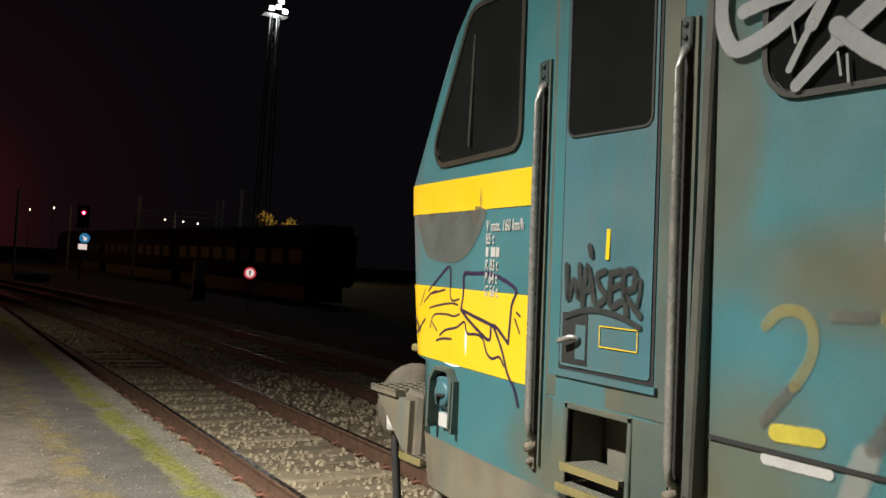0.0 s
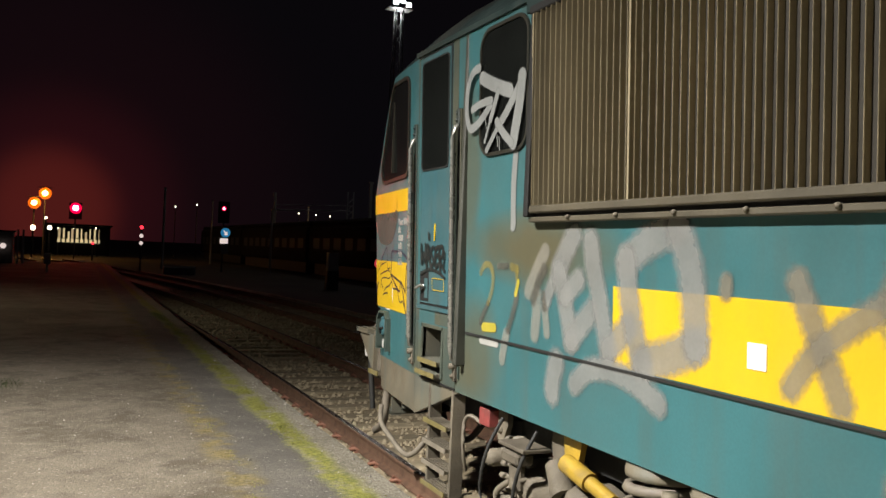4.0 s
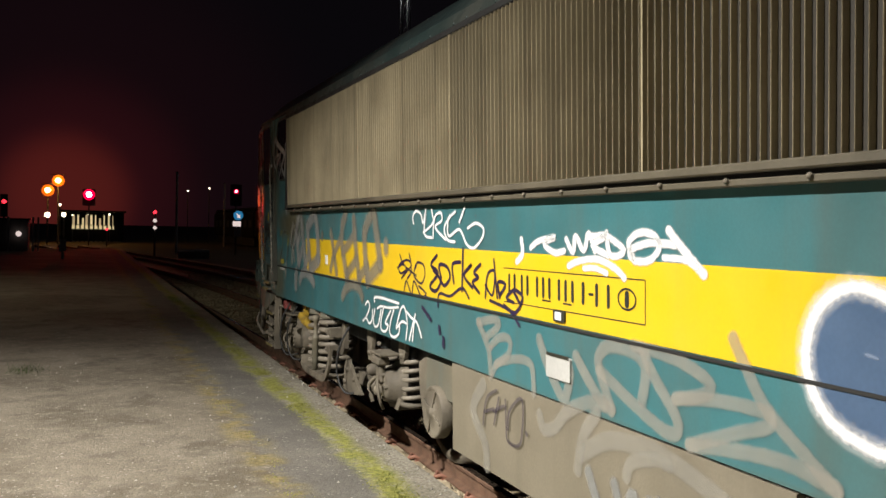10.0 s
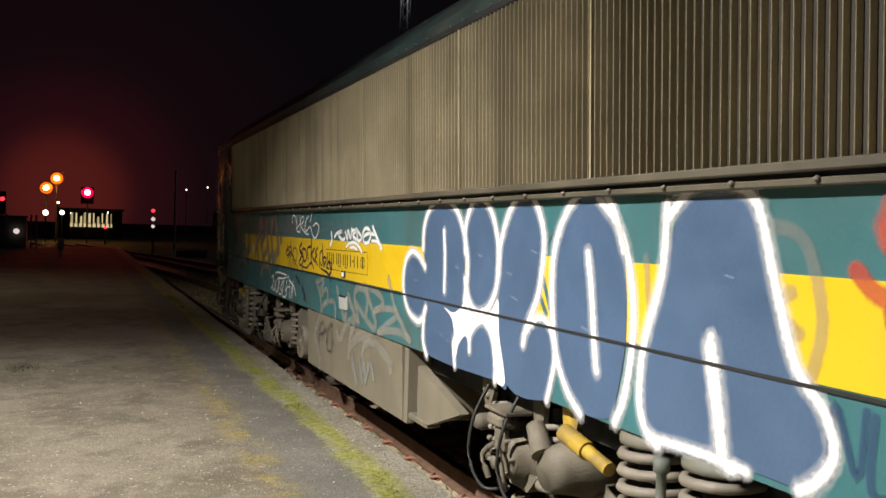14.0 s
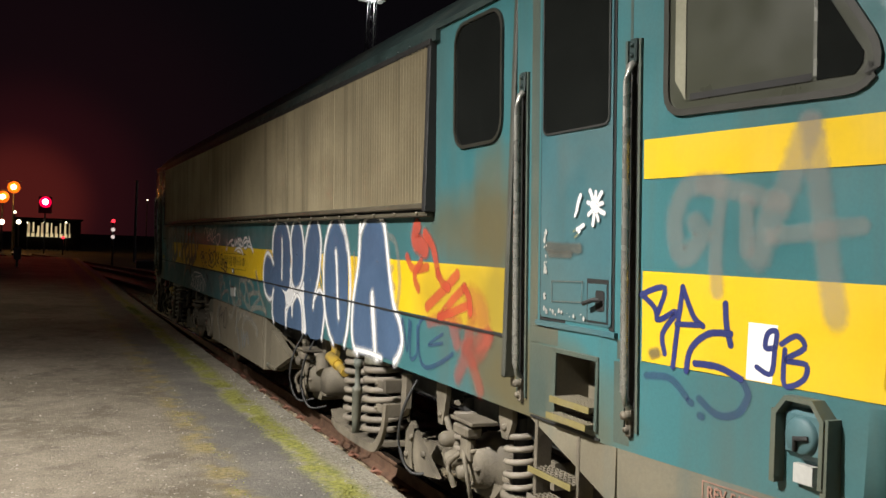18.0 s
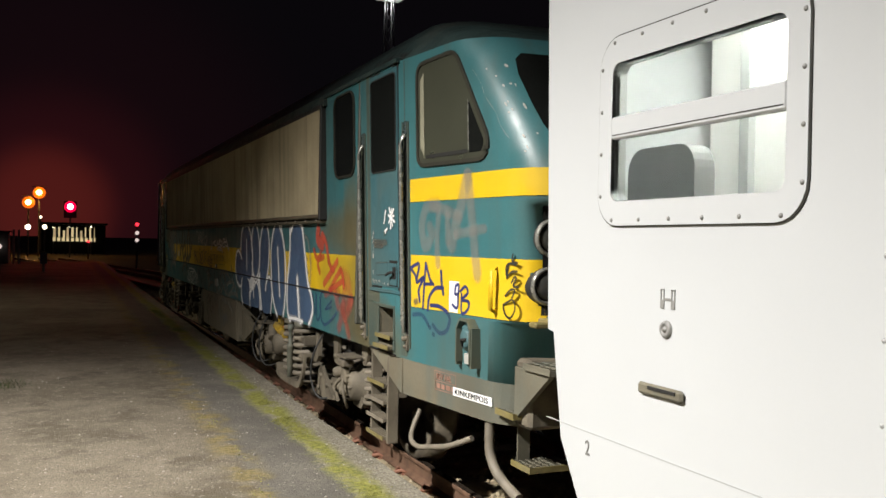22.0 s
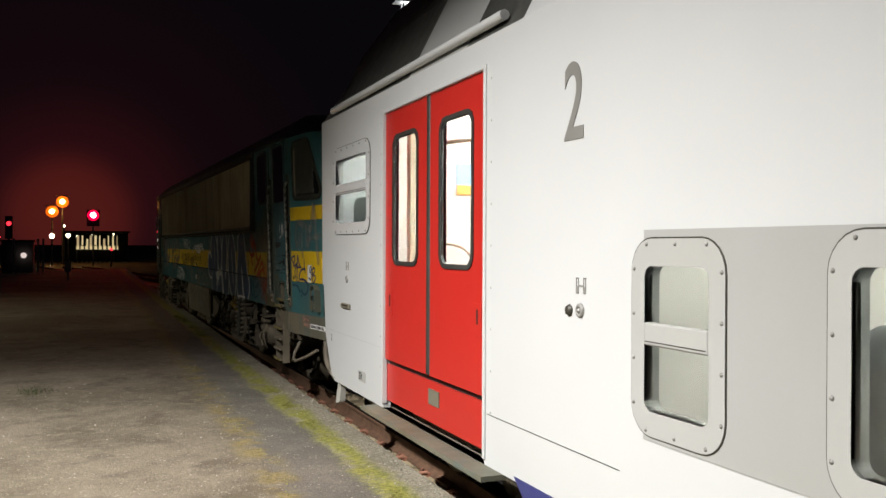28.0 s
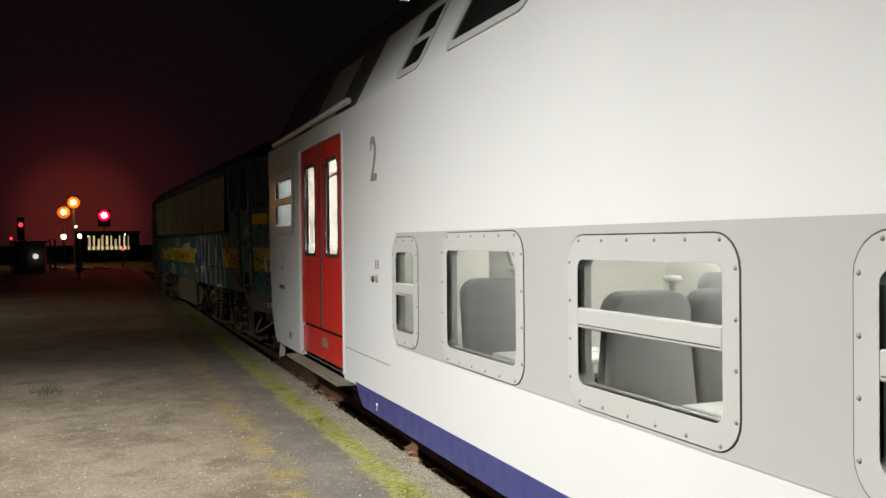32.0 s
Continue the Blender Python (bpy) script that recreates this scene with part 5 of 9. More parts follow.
    for dy, dz, r in ((-1.18, 0.70, 0.05), (-1.26, 0.60, 0.055), (1.92, 0.74, 0.05)):
        vl = Geo().lathe([(0.0, -0.10), (r * 0.7, -0.095), (r, -0.06), (r, 0.06)], (-1.30, c + dy, dz), "x", 12)
        part("valve", vl, BOGIE, b, "round pneumatic valve")
    for q in (near - 0.72, c + 1.42, c + 1.78):
        cb = Geo()
        cb.tube(smooth_line([(-1.38, q, 0.98), (-1.46, q + 0.02, 0.80), (-1.47, q + 0.05, 0.58), (-1.42, q - 0.04, 0.42), (-1.30, q - 0.14, 0.44)], n=5), 0.010, 6)
        part("cable", cb, RUBBER, b, "looping rubber cable")
    # ladder under the cab door
    y0, y1 = sorted((c + 2.30 * e, c + 2.64 * e))
    lad = part("ladder", Geo().box(-1.37, -1.358, y0, y1, 0.98, 1.04, 0.003), BOGIE, loco, "steel ladder below the cab door")
    for yy in (y0, y1):
        part("upright", Geo().box(-1.445, -1.36, yy - 0.012, yy + 0.012, 0.40, 1.04, 0.005), BOGIE, lad)
    for k, zz in enumerate((0.43, 0.555, 0.68, 0.805)):
        tr_ = Geo()
        for i in range(5):
            tr_.box(-1.47 + 0.024 * i, -1.464 + 0.024 * i, y0, y1, zz, zz + 0.020)
        for i in range(11):
            yy = y0 + (y1 - y0) * i / 10
            tr_.box(-1.47, -1.368, yy - 0.003, yy + 0.003, zz + 0.001, zz + 0.019)
        part("ladder_tread", tr_, BOGIE, lad, "grated ladder tread")
        part("ladder_edge", Geo().box(-1.478, -1.471, y0 - 0.005, y1 + 0.005, zz - 0.004, zz + 0.023), SPRING if k in (1, 2) else DIRTYYEL, lad, "worn tread edge")
    gd = Geo()
    gd.tube(smooth_line([(-1.30, c + 2.9 * e, 0.68), (-1.39, c + 2.97 * e, 0.53), (-1.41, c + 3.12 * e, 0.49), (-1.41, c + 3.38 * e, 0.54), (-1.40, c + 3.62 * e, 0.60), (-1.34, c + 3.8 * e, 0.68)], n=5), 0.018, 8)
    part("pipe_guard", gd, SPRING, loco, "curved pipe below the skirt")
    wheels = []
    for yy in (-1.55, 1.55):
        wh = Geo()
        for sx in (-1, 1):
            wh.lathe([(0.0, sx * 0.68), (0.18, sx * 0.68), (0.2, sx * 0.72), (0.5, sx * 0.73), (0.54, sx * 0.81), (0.615, sx * 0.81), (0.625, sx * 0.70), (0.65, sx * 0.68), (0.65, sx * 0.66), (0.2, sx * 0.64)], (0, 0, 0), "x", 40)
        wh.tube([(-0.8, 0, 0), (0.8, 0, 0)], 0.09, 12)
        for k in range(5):
            a = k * 2 * math.pi / 5
            wh.box(-0.735, -0.725, 0.34 * math.cos(a) - 0.03, 0.34 * math.cos(a) + 0.03, 0.34 * math.sin(a) - 0.03, 0.34 * math.sin(a) + 0.03)
        o = part("wheelset", wh, BOGIE, loco, "rusty spoked-disc wheelset")
        o.location = (0, c + yy, 0.625)
        wheels.append((o, c + yy))
    return wheels


WHEELS = bogie(1) + bogie(-1)


# red cock and its hose under the leading cab
rb = part("red_cock", Geo().box(-1.40, -1.32, 6.31, 6.43, 0.90, 1.00, 0.008), REDCOCK, loco, "small red isolating cock below the side")
part("cock_hose", Geo().tube(smooth_line([(-1.38, 6.43, 0.90), (-1.41, 6.51, 0.93), (-1.42, 6.57, 0.88), (-1.42, 6.57, 0.72), (-1.38, 6.61, 0.60)], n=5), 0.011, 6), SPRING, rb, "pale thin air hose")


# ---- the double-deck coach ----
HW, CL = 1.485, 13.2
coach = thing("double_deck_coach", "white and grey double-deck passenger coach with red doors", "railway coach")


def cy(t):
    """Along the coach, from a position along the train."""
    return t - COACH_Y


def wall(name, holes, y0, y1, z0, z1, x, mat, label, thick=0.06):
    """A side wall with thickness and openings through it."""
    ys = sorted({y0, y1, *[v for h in holes for v in h[:2]]})
    zs = sorted({z0, z1, *[v for h in holes for v in h[2:]]})
    gg = Geo()
    s = 1 if x < 0 else -1
    for a, b in zip(ys, ys[1:]):
        for c, d in zip(zs, zs[1:]):
            if any(h[0] <= a and b <= h[1] and h[2] <= c and d <= h[3] for h in holes):
                continue
            gg.add([(x, a, c), (x, b, c), (x, b, d), (x, a, d)], [(0, 1, 2, 3)])
            gg.add([(x + s * thick, a, c), (x + s * thick, b, c), (x + s * thick, b, d), (x + s * thick, a, d)], [(3, 2, 1, 0)])
    for h in holes:
        a, b, c, d = h
        for p, q in (((a, c), (b, c)), ((b, c), (b, d)), ((b, d), (a, d)), ((a, d), (a, c))):
            gg.add([(x, *p), (x, *q), (x + s * thick, *q), (x + s * thick, *p)], [(0, 1, 2, 3)])
    return part(name, gg, mat, coach, label, False)


WINS = [(-15.935, -14.975, 2.00, 2.58, "split"), (-20.08, -19.67, 1.16, 1.755, "split"), (-21.68, -20.68, 1.15, 1.775, "plain"),
        (-23.30, -22.29, 1.16, 1.745, "split"), (-24.94, -23.93, 1.15, 1.745, "split"), (-26.56, -25.55, 1.15, 1.745, "plain"), (-28.2, -27.2, 1.15, 1.745, "split")]
DOOR = (-18.16, -16.35)
holes = [(cy(a), cy(b), c, d) for a, b, c, d, _ in WINS] + [(cy(DOOR[0]), cy(DOOR[1]), 0.60, 2.81)]
END = cy(-14.50)
wall("side_wall", holes, -CL, END - 0.43, 0.62, 2.98, -HW, COACHW, "glossy white side wall")
part("side_corner", Geo().prism([(END - 0.43, 0.62), (END - 0.345, 0.64), (END - 0.13, 0.98), (END - 0.05, 1.44), (END, 1.45), (END + 0.05, 2.98), (END - 0.43, 2.98)], "x", -HW, -HW + 0.06), COACHW, coach, "white corner with a cut-back lower edge")
part("far_wall", Geo().box(HW - 0.05, HW, -CL, END, 0.62, 2.98), COACHW, coach)
# blue sill that slopes up at the door
gg = Geo().prism([(cy(-18.53), 0.625), (cy(-18.75), 0.45), (-CL, 0.40), (-CL, 0.625)], "x", -HW - 0.003, -HW + 0.05)
part("blue_sill", gg, COACHB, coach, "blue band along the bottom edge")
# grey window band
g0, g1 = cy(-19.73), -CL
gb = Geo()
ys = sorted({g1, g0, *[v for h in holes[1:7] for v in h[:2]]})
zs = [1.055, 1.16, 1.745, 1.885]
for a, b in zip(ys, ys[1:]):
    for c, d in ((1.055, 1.15), (1.15, 1.775), (1.775, 1.885)):
        if c == 1.15 and any(h[0] <= a + 1e-6 and b - 1e-6 <= h[1] for h in holes[1:7]):
            continue
        gb.add([(-HW - 0.004, a, c), (-HW - 0.004, b, c), (-HW - 0.004, b, d), (-HW - 0.004, a, d)], [(0, 1, 2, 3)])
part("grey_band", gb, COACHG, coach, "grey band round the lower windows", False)


def on(off):
    return lambda y, z: (-HW - off, y, z)


rivet = Geo().lathe([(0.0, -0.006), (0.006, -0.005), (0.009, -0.001), (0.009, 0.002)], (0, 0, 0), "x", 8).mesh("screw", SCREWM)
faint = Geo().lathe([(0.0, -0.004), (0.005, -0.003), (0.008, 0.0)], (0, 0, 0), "x", 8).mesh("door_screw", COACHF)


def coach_window(a, b, c, d, kind, surround):
    """A window with a bolted surround, an inner rubber, and one or two panes."""
    oy0, oy1, oz0, oz1 = cy(a) - 0.075, cy(b) + 0.075, c - 0.085, d + 0.095
    iy0, iy1 = cy(a) + 0.012, cy(b) - 0.012
    out = round_rect(oy0, oy1, oz0, oz1, 0.13, 6)
    inn = round_rect(iy0, iy1, c + 0.012, d - 0.012, 0.045, 6)
    gg = Geo()
    frame_ring(gg, out, inn, on(-0.03), on(0.009))
    f = part("coach_window", gg, surround, coach, "window in a rounded bolted metal surround")
    gg = Geo()
    frame_ring(gg, round_rect(oy0 - 0.006, oy1 + 0.006, oz0 - 0.006, oz1 + 0.006, 0.135, 6), out, on(0.0), on(0.0055))
    part("seal", gg, TRIMM, f)
    gg = Geo()
    frame_ring(gg, inn, shrink(inn, -0.008), on(-0.012), on(0.006))
    part("rubber", gg, RUBBER, f)
    gg = Geo()
    frame_ring(gg, inn, shrink(inn, -0.006), on(-0.065), on(-0.013))
    part("reveal", gg, COACHF, f, "pale inner window reveal")
    panes = [(c, d)]
    if kind == "split":
        m = c + 0.53 * (d - c)
        panes = [(c, m - 0.03), (m + 0.03, d)]
        gg = Geo()
        y0, y1 = iy0, iy1
        gg.box(-HW - 0.012, -HW + 0.03, y0, y1, m - 0.045, m + 0.045, 0.006)
        part("transom", gg, surround, f)
        part("transom_line", Geo().box(-HW - 0.0135, -HW, y0 + 0.01, y1 - 0.01, m - 0.031, m - 0.027), TRIMM, f)
    for p, q in panes:
        part("pane", Geo().box(-HW + 0.002, -HW + 0.006, iy0, iy1, p + 0.01, q - 0.01), COACHGLASS, f, "clear window glass")
    ny, nz = max(3, round((oy1 - oy0) / 0.19)), max(3, round((oz1 - oz0) / 0.18))
    pos = [(oy0 + 0.1 + (oy1 - oy0 - 0.2) * i / (ny - 1), z) for i in range(ny) for z in (oz0 + 0.022, oz1 - 0.022)]
    pos += [(y, oz0 + 0.12 + (oz1 - oz0 - 0.24) * i / (nz - 1)) for i in range(nz) for y in (oy0 + 0.018, oy1 - 0.018)]
    for y, z in pos:
        o = new("screw", rivet)
        o.parent, o.location = f, (-HW - 0.009, y, z)
    return f


for i, w in enumerate(WINS):
    coach_window(*w, COACHW if i == 0 else COACHF)

# double door: red leaves, tall windows, step panel and footboard
def leaf(y0, y1, handle):
    hole = (y0 + 0.19, y1 - 0.19, 1.70, 2.60)
    gg = Geo()
    xs = -HW + 0.012
    for a, b in ((y0, hole[0]), (hole[0], hole[1]), (hole[1], y1)):
        for c, d in ((0.97, 1.70), (1.70, 2.60), (2.60, 2.805)):
            if a == hole[0] and c == 1.70:
                continue
            gg.add([(xs, a, c), (xs, b, c), (xs, b, d), (xs, a, d)], [(0, 1, 2, 3)])
            gg.add([(xs + 0.04, a, c), (xs + 0.04, b, c), (xs + 0.04, b, d), (xs + 0.04, a, d)], [(3, 2, 1, 0)])
    lf = part("door_leaf", gg, COACHR, coach, "bright red sliding door leaf with a tall window", False)
    gg = Geo()
    o = round_rect(hole[0] - 0.024, hole[1] + 0.024, 1.676, 2.624, 0.10, 6)
    i2 = round_rect(hole[0] + 0.006, hole[1] - 0.006, 1.706, 2.594, 0.075, 6)
    frame_ring(gg, o, i2, lambda y, z: (xs + 0.018, y, z), lambda y, z: (xs - 0.008, y, z))
    part("window_rubber", gg, RUBBER, lf, "thick black window rubber")
    part("pane", Geo().box(xs + 0.002, xs + 0.006, hole[0], hole[1], 1.70, 2.60), COACHGLASS, lf, "clear window glass")
    hy = y1 - 0.11 if handle > 0 else y0 + 0.11
    hp = Geo().box(xs - 0.004, xs, hy - 0.055, hy + 0.055, 1.30, 1.49, 0.001)
    # proud black box takes the place of shade in the grip recess
    hp2 = Geo().box(xs - 0.006, xs - 0.001, hy - 0.012, hy + 0.006, 1.37, 1.455)
    part("grip_plate", hp, COACHR, lf)
    part("grip_slot", hp2, BLACK, lf, "door grip with its recess painted black")
    return lf


mid = (cy(DOOR[0]) + cy(DOOR[1])) / 2
leaf(mid + 0.025, cy(DOOR[1]) - 0.012, 1)
leaf(cy(DOOR[0]) + 0.012, mid - 0.025, -1)
part("centre_seal", Geo().box(-HW + 0.004, -HW + 0.05, mid - 0.028, mid + 0.028, 0.97, 2.81, 0.008), RUBBER, coach, "black rubber seal between the door leaves")
part("step_panel", Geo().box(-HW + 0.03, -HW + 0.06, cy(DOOR[0]), cy(DOOR[1]), 0.66, 0.93), COACHR, coach, "red panel below the door")
part("sill_gap", Geo().box(-HW + 0.05, -HW + 0.09, cy(DOOR[0]), cy(DOOR[1]), 0.92, 0.98), BLACK, coach)
part("step_vent", Geo().box(-HW + 0.022, -HW + 0.031, mid - 0.16, mid + 0.02, 0.78, 0.88), SKIRT, coach, "small brown vent plate")
part("door_frame", Geo().box(-HW - 0.012, -HW + 0.03, cy(DOOR[1]) - 0.008, cy(DOOR[1]) + 0.022, 0.63, 2.83, 0.004).box(-HW - 0.012, -HW + 0.03, cy(DOOR[0]) - 0.022, cy(DOOR[0]) + 0.008, 0.63, 2.83, 0.004).box(-HW - 0.008, -HW + 0.03, cy(DOOR[0]), cy(DOOR[1]), 2.805, 2.83, 0.004), COACHW, coach, "white door frame")
fb = Geo().prism([(cy(-16.2), 0.60), (cy(-18.4), 0.60), (cy(-18.4), 0.57), (cy(-16.2), 0.57)], "x", -HW - 0.13, -HW + 0.08)
part("door_step", fb, SKIRT, coach, "worn grey footboard below the door")

# end of the coach: bevelled corner, gangway wall
ew = Geo()
ew.add([(-HW + 0.01, END, 1.45), (-HW + 0.01, END, 2.98), (-HW + 0.35, END + 0.03, 3.16), (-0.7, END + 0.06, 3.20), (0.7, END + 0.06, 3.2), (HW - 0.35, END + 0.03, 3.16), (HW, END, 2.98), (HW, END, 1.14)], [tuple(range(8))])
part("end_wall", ew, COACHW, coach, "white end wall", False)
part("gangway", Geo().box(-0.6, 0.6, END + 0.06, END + 0.45, 1.05, 3.0, 0.1), RUBBER, coach, "black rubber gangway")
for sx in (-0.875, 0.875):
    bf = Geo().lathe([(0.1, END), (0.1, END + 0.25), (0.07, END + 0.26), (0.07, END + 0.34), (0.25, END + 0.35), (0.25, END + 0.39), (0.0, END + 0.40)], (sx, 0, 1.03), "y", 22)
    part("buffer", bf, BOGIE, coach, "greasy round buffer")
# roof: gutter over the door, sloped sides, upper-deck windows
SL = [(-HW, 2.98), (-1.18, 3.58), (-0.86, 4.02), (-0.35, 4.22), (0.35, 4.22), (0.86, 4.02), (1.18, 3.58), (HW, 2.98)]


def roof_piece(name, y0, y1, mat, label, k0=0, k1=7):
    gg = Geo()
    for (x0, z0), (x1, z1) in zip(SL[k0:k1], SL[k0 + 1:k1 + 1]):
        gg.add([(x0, y0, z0), (x0, y1, z0), (x1, y1, z1), (x1, y0, z1)], [(0, 1, 2, 3)])
    return part(name, gg, mat, coach, label, False)


roof_piece("upper_wall", -CL, cy(-18.62), COACHW, "white upper-deck side curving into the roof", 0, 1)
roof_piece("upper_roof", -CL, cy(-18.62), COACHD, "grey roof", 1)
roof_piece("roof_panel", cy(-18.62), cy(-17.9), COACHD, "dark sloping roof panel")
roof_piece("roof_panel", cy(-17.9), cy(-16.9), COACHG, "grey sloping roof hatch", 0, 1)
roof_piece("roof_panel", cy(-17.9), cy(-16.9), COACHD, "dark sloping roof panel", 1)
roof_piece("roof_panel", cy(-16.9), END - 0.3, COACHD, "dark sloping roof panel")
rp = Geo()
rp.add([(-HW, END, 2.98), (-HW, END - 0.3, 2.98), (-1.18, END - 0.6, 3.58), (-HW + 0.35, END + 0.03, 3.16)], [(0, 1, 2, 3)])
rp.add([(-HW + 0.35, END + 0.03, 3.16), (-1.18, END - 0.3, 3.58), (1.18, END - 0.3, 3.58), (HW - 0.35, END + 0.03, 3.16)], [(0, 1, 2, 3)])
part("roof_end", rp, COACHD, coach, "", False)
part("gutter", Geo().tube([(-HW - 0.01, cy(-18.42), 3.045), (-HW - 0.01, cy(-14.9), 3.03)], 0.03, 8), COACHW, coach, "white rain gutter above the door")


def slope(off):
    """On the sloped upper side: along, and height up the slope."""
    dx, dz = (SL[1][0] - SL[0][0]), (SL[1][1] - SL[0][1])
    n = math.hypot(dx, dz)
    return lambda y, v: (SL[0][0] + dx * (v - 2.98) / dz - off * dz / n, y, v + off * dx / n)


for a, b, kind in ((-20.1, -19.72, 1), (-21.7, -20.7, 0), (-23.3, -22.3, 1), (-24.9, -23.9, 0), (-26.5, -25.5, 1)):
    z0, z1 = 3.06, 3.50
    o = round_rect(cy(a) - 0.07, cy(b) + 0.07, z0 - 0.06, z1 + 0.05, 0.09, 5)
    i2 = round_rect(cy(a), cy(b), z0, z1, 0.04, 5)
    gg = Geo()
    frame_ring(gg, o, i2, slope(0.0), slope(0.012))
    f = part("upper_window", gg, COACHF, coach, "upper-deck window in a grey surround")
    gg = Geo()
    fill(gg, i2, slope(0.005))
    part("pane", gg, WINDOWDARK, f, "opaque near-black upper pane")
    if kind:
        gg = Geo()
        fill(gg, [(cy(a), 3.30), (cy(b), 3.30), (cy(b), 3.24), (cy(a), 3.24)], slope(0.011))
        part("transom", gg, COACHF, f)

# interior: floor, ceiling with light strips, seats and tables
part("floor", Geo().box(-HW + 0.06, HW - 0.06, -CL, cy(-18.9), 0.40, 0.44), CARPET, coach)
part("vestibule_floor", Geo().box(-HW + 0.09, HW - 0.06, cy(-18.9), END - 0.05, 0.93, 0.97), CARPET, coach)
part("ceiling", Geo().box(-HW + 0.06, HW - 0.06, -CL, cy(-18.9), 2.50, 2.54), CREAM, coach)
part("vestibule_ceiling", Geo().box(-HW + 0.06, HW - 0.06, cy(-18.9), END - 0.05, 2.93, 2.97), CREAM, coach)
part("partition", Geo().box(-HW + 0.06, -0.4, cy(-18.93), cy(-18.89), 0.62, 2.95).box(0.4, HW - 0.06, cy(-18.93), cy(-18.89), 0.62, 2.95), CREAM, coach, "cream partition wall")
part("partition", Geo().box(-HW + 0.06, 0.5, cy(-16.20), cy(-16.16), 0.97, 2.95), CREAM, coach, "cream partition wall")
part("inner_lining", Geo().box(HW - 0.09, HW - 0.06, -CL, END - 0.05, 0.44, 2.95), CREAM, coach)
for t in (-21.2, -22.9, -24.6):
    fw = part("far_window", Geo().box(HW - 0.105, HW - 0.088, cy(t) - 0.62, cy(t) + 0.62, 1.28, 2.12, 0.02), TABLE, coach, "white-framed window on the far side")
    for a, b in ((1.34, 1.72), (1.77, 2.06)):
        part("pane", Geo().box(HW - 0.11, HW - 0.10, cy(t) - 0.56, cy(t) + 0.56, a, b), WINDOWDARK, fw)
TUBE = glow("ceiling_light_tube", (1.0, 0.98, 0.93), 46.0)
TUBE2 = glow("saloon_light_tube", (1.0, 0.97, 0.9), 20.0)
part("light_strip", Geo().box(-0.75, -0.45, cy(-18.7), cy(-16.3), 2.905, 2.925), TUBE, coach, "bright vestibule light")
part("light_strip", Geo().box(0.35, 0.65, cy(-18.7), cy(-16.3), 2.905, 2.925), TUBE, coach, "bright vestibule light")
part("light_strip", Geo().box(-0.55, -0.40, -CL, cy(-19.2), 2.475, 2.495), TUBE2, coach, "saloon ceiling light")
part("light_strip", Geo().box(0.40, 0.55, -CL, cy(-19.2), 2.475, 2.495), TUBE2, coach, "saloon ceiling light")
part("light_strip", Geo().box(-1.0, -0.8, cy(-15.9), cy(-14.9), 2.905, 2.925), TUBE, coach, "end compartment light")
part("grab_pole", Geo().tube([(-0.95, cy(-16.8), 0.97), (-0.95, cy(-16.8), 2.93)], 0.017, 8), YELLOW, coach, "yellow grab pole")


def seat(x, y, face):
    gg = Geo()
    b = round_rect(-0.222, 0.222, 0.0, 0.78, 0.11, 8)
    n = len(b)
    vs = []
    for dd, k in ((0.0, 0.9), (0.03, 1.0), (0.09, 1.0), (0.12, 0.9)):
        vs += [(x + u * k, y + face * (-0.27 - dd * 1.0 - 0.14 * v), 0.80 + 0.39 + (v - 0.39) * (0.97 if k < 1 else 1.0)) for u, v in b]
    fs = [tuple(range(n)), tuple(range(3 * n, 4 * n))]
    for j in range(3):
        fs += [(j * n + i, j * n + (i + 1) % n, (j + 1) * n + (i + 1) % n, (j + 1) * n + i) for i in range(n)]
    gg.add(vs, fs, True)
    gg.box(x - 0.22, x + 0.22, y - 0.26, y + 0.24, 0.76, 0.89, 0.04)
    gg.box(x - 0.05, x + 0.05, y - 0.1, y + 0.1, 0.44, 0.78)
    st = part("seat", gg, SEAT, coach, "grey upholstered seat")
    hd = Geo().lathe([(0.012, 0.0), (0.012, 0.05), (0.035, 0.058), (0.04, 0.07), (0.03, 0.082), (0.0, 0.086)], (x + 0.15, y - face * 0.425, 1.565), "z", 14)
    part("grab_handle", hd, TABLE, st, "white mushroom-shaped grab handle")


for k, t in enumerate((-21.07, -21.92, -22.75, -23.45, -24.23, -24.90, -25.75, -26.5)):
    face = -1 if k % 2 == 0 else 1
    for x in (-1.15, -0.69, 0.69, 1.15):
        seat(x, cy(t), face)
for t in (-21.70, -23.45, -24.95):
    part("table", Geo().box(-HW + 0.07, -0.75, cy(t) - 0.02, cy(t) + 0.5, 1.155, 1.18, 0.006), TABLE, coach, "small white window table")
    part("table", Geo().box(0.75, HW - 0.07, cy(t) - 0.02, cy(t) + 0.5, 1.155, 1.18, 0.006), TABLE, coach, "small white window table")
part("folding_seat", Geo().prism(round_rect(cy(-15.22), cy(-14.78), 1.4, 2.25, 0.1), "x", -1.26, -1.16), SEAT, coach, "dark grey folding seat back")
part("compartment_wall", Geo().box(-0.66, -0.62, cy(-16.15), cy(-14.6), 0.97, 2.93), TABLE, coach, "white compartment wall")
part("wall_post", Geo().box(-0.70, -0.66, cy(-14.90), cy(-14.84), 0.97, 2.93), COACHF, coach, "grey upright post")

part("door_post", Geo().box(-1.33, -1.27, cy(-16.49), cy(-16.43), 0.97, 2.92, 0.01), POSTC, coach, "beige upright post inside the door")
part("door_post", Geo().box(-1.32, -1.29, cy(-17.765), cy(-17.745), 0.97, 2.92, 0.006), POSTC, coach, "thin beige upright post inside the door")
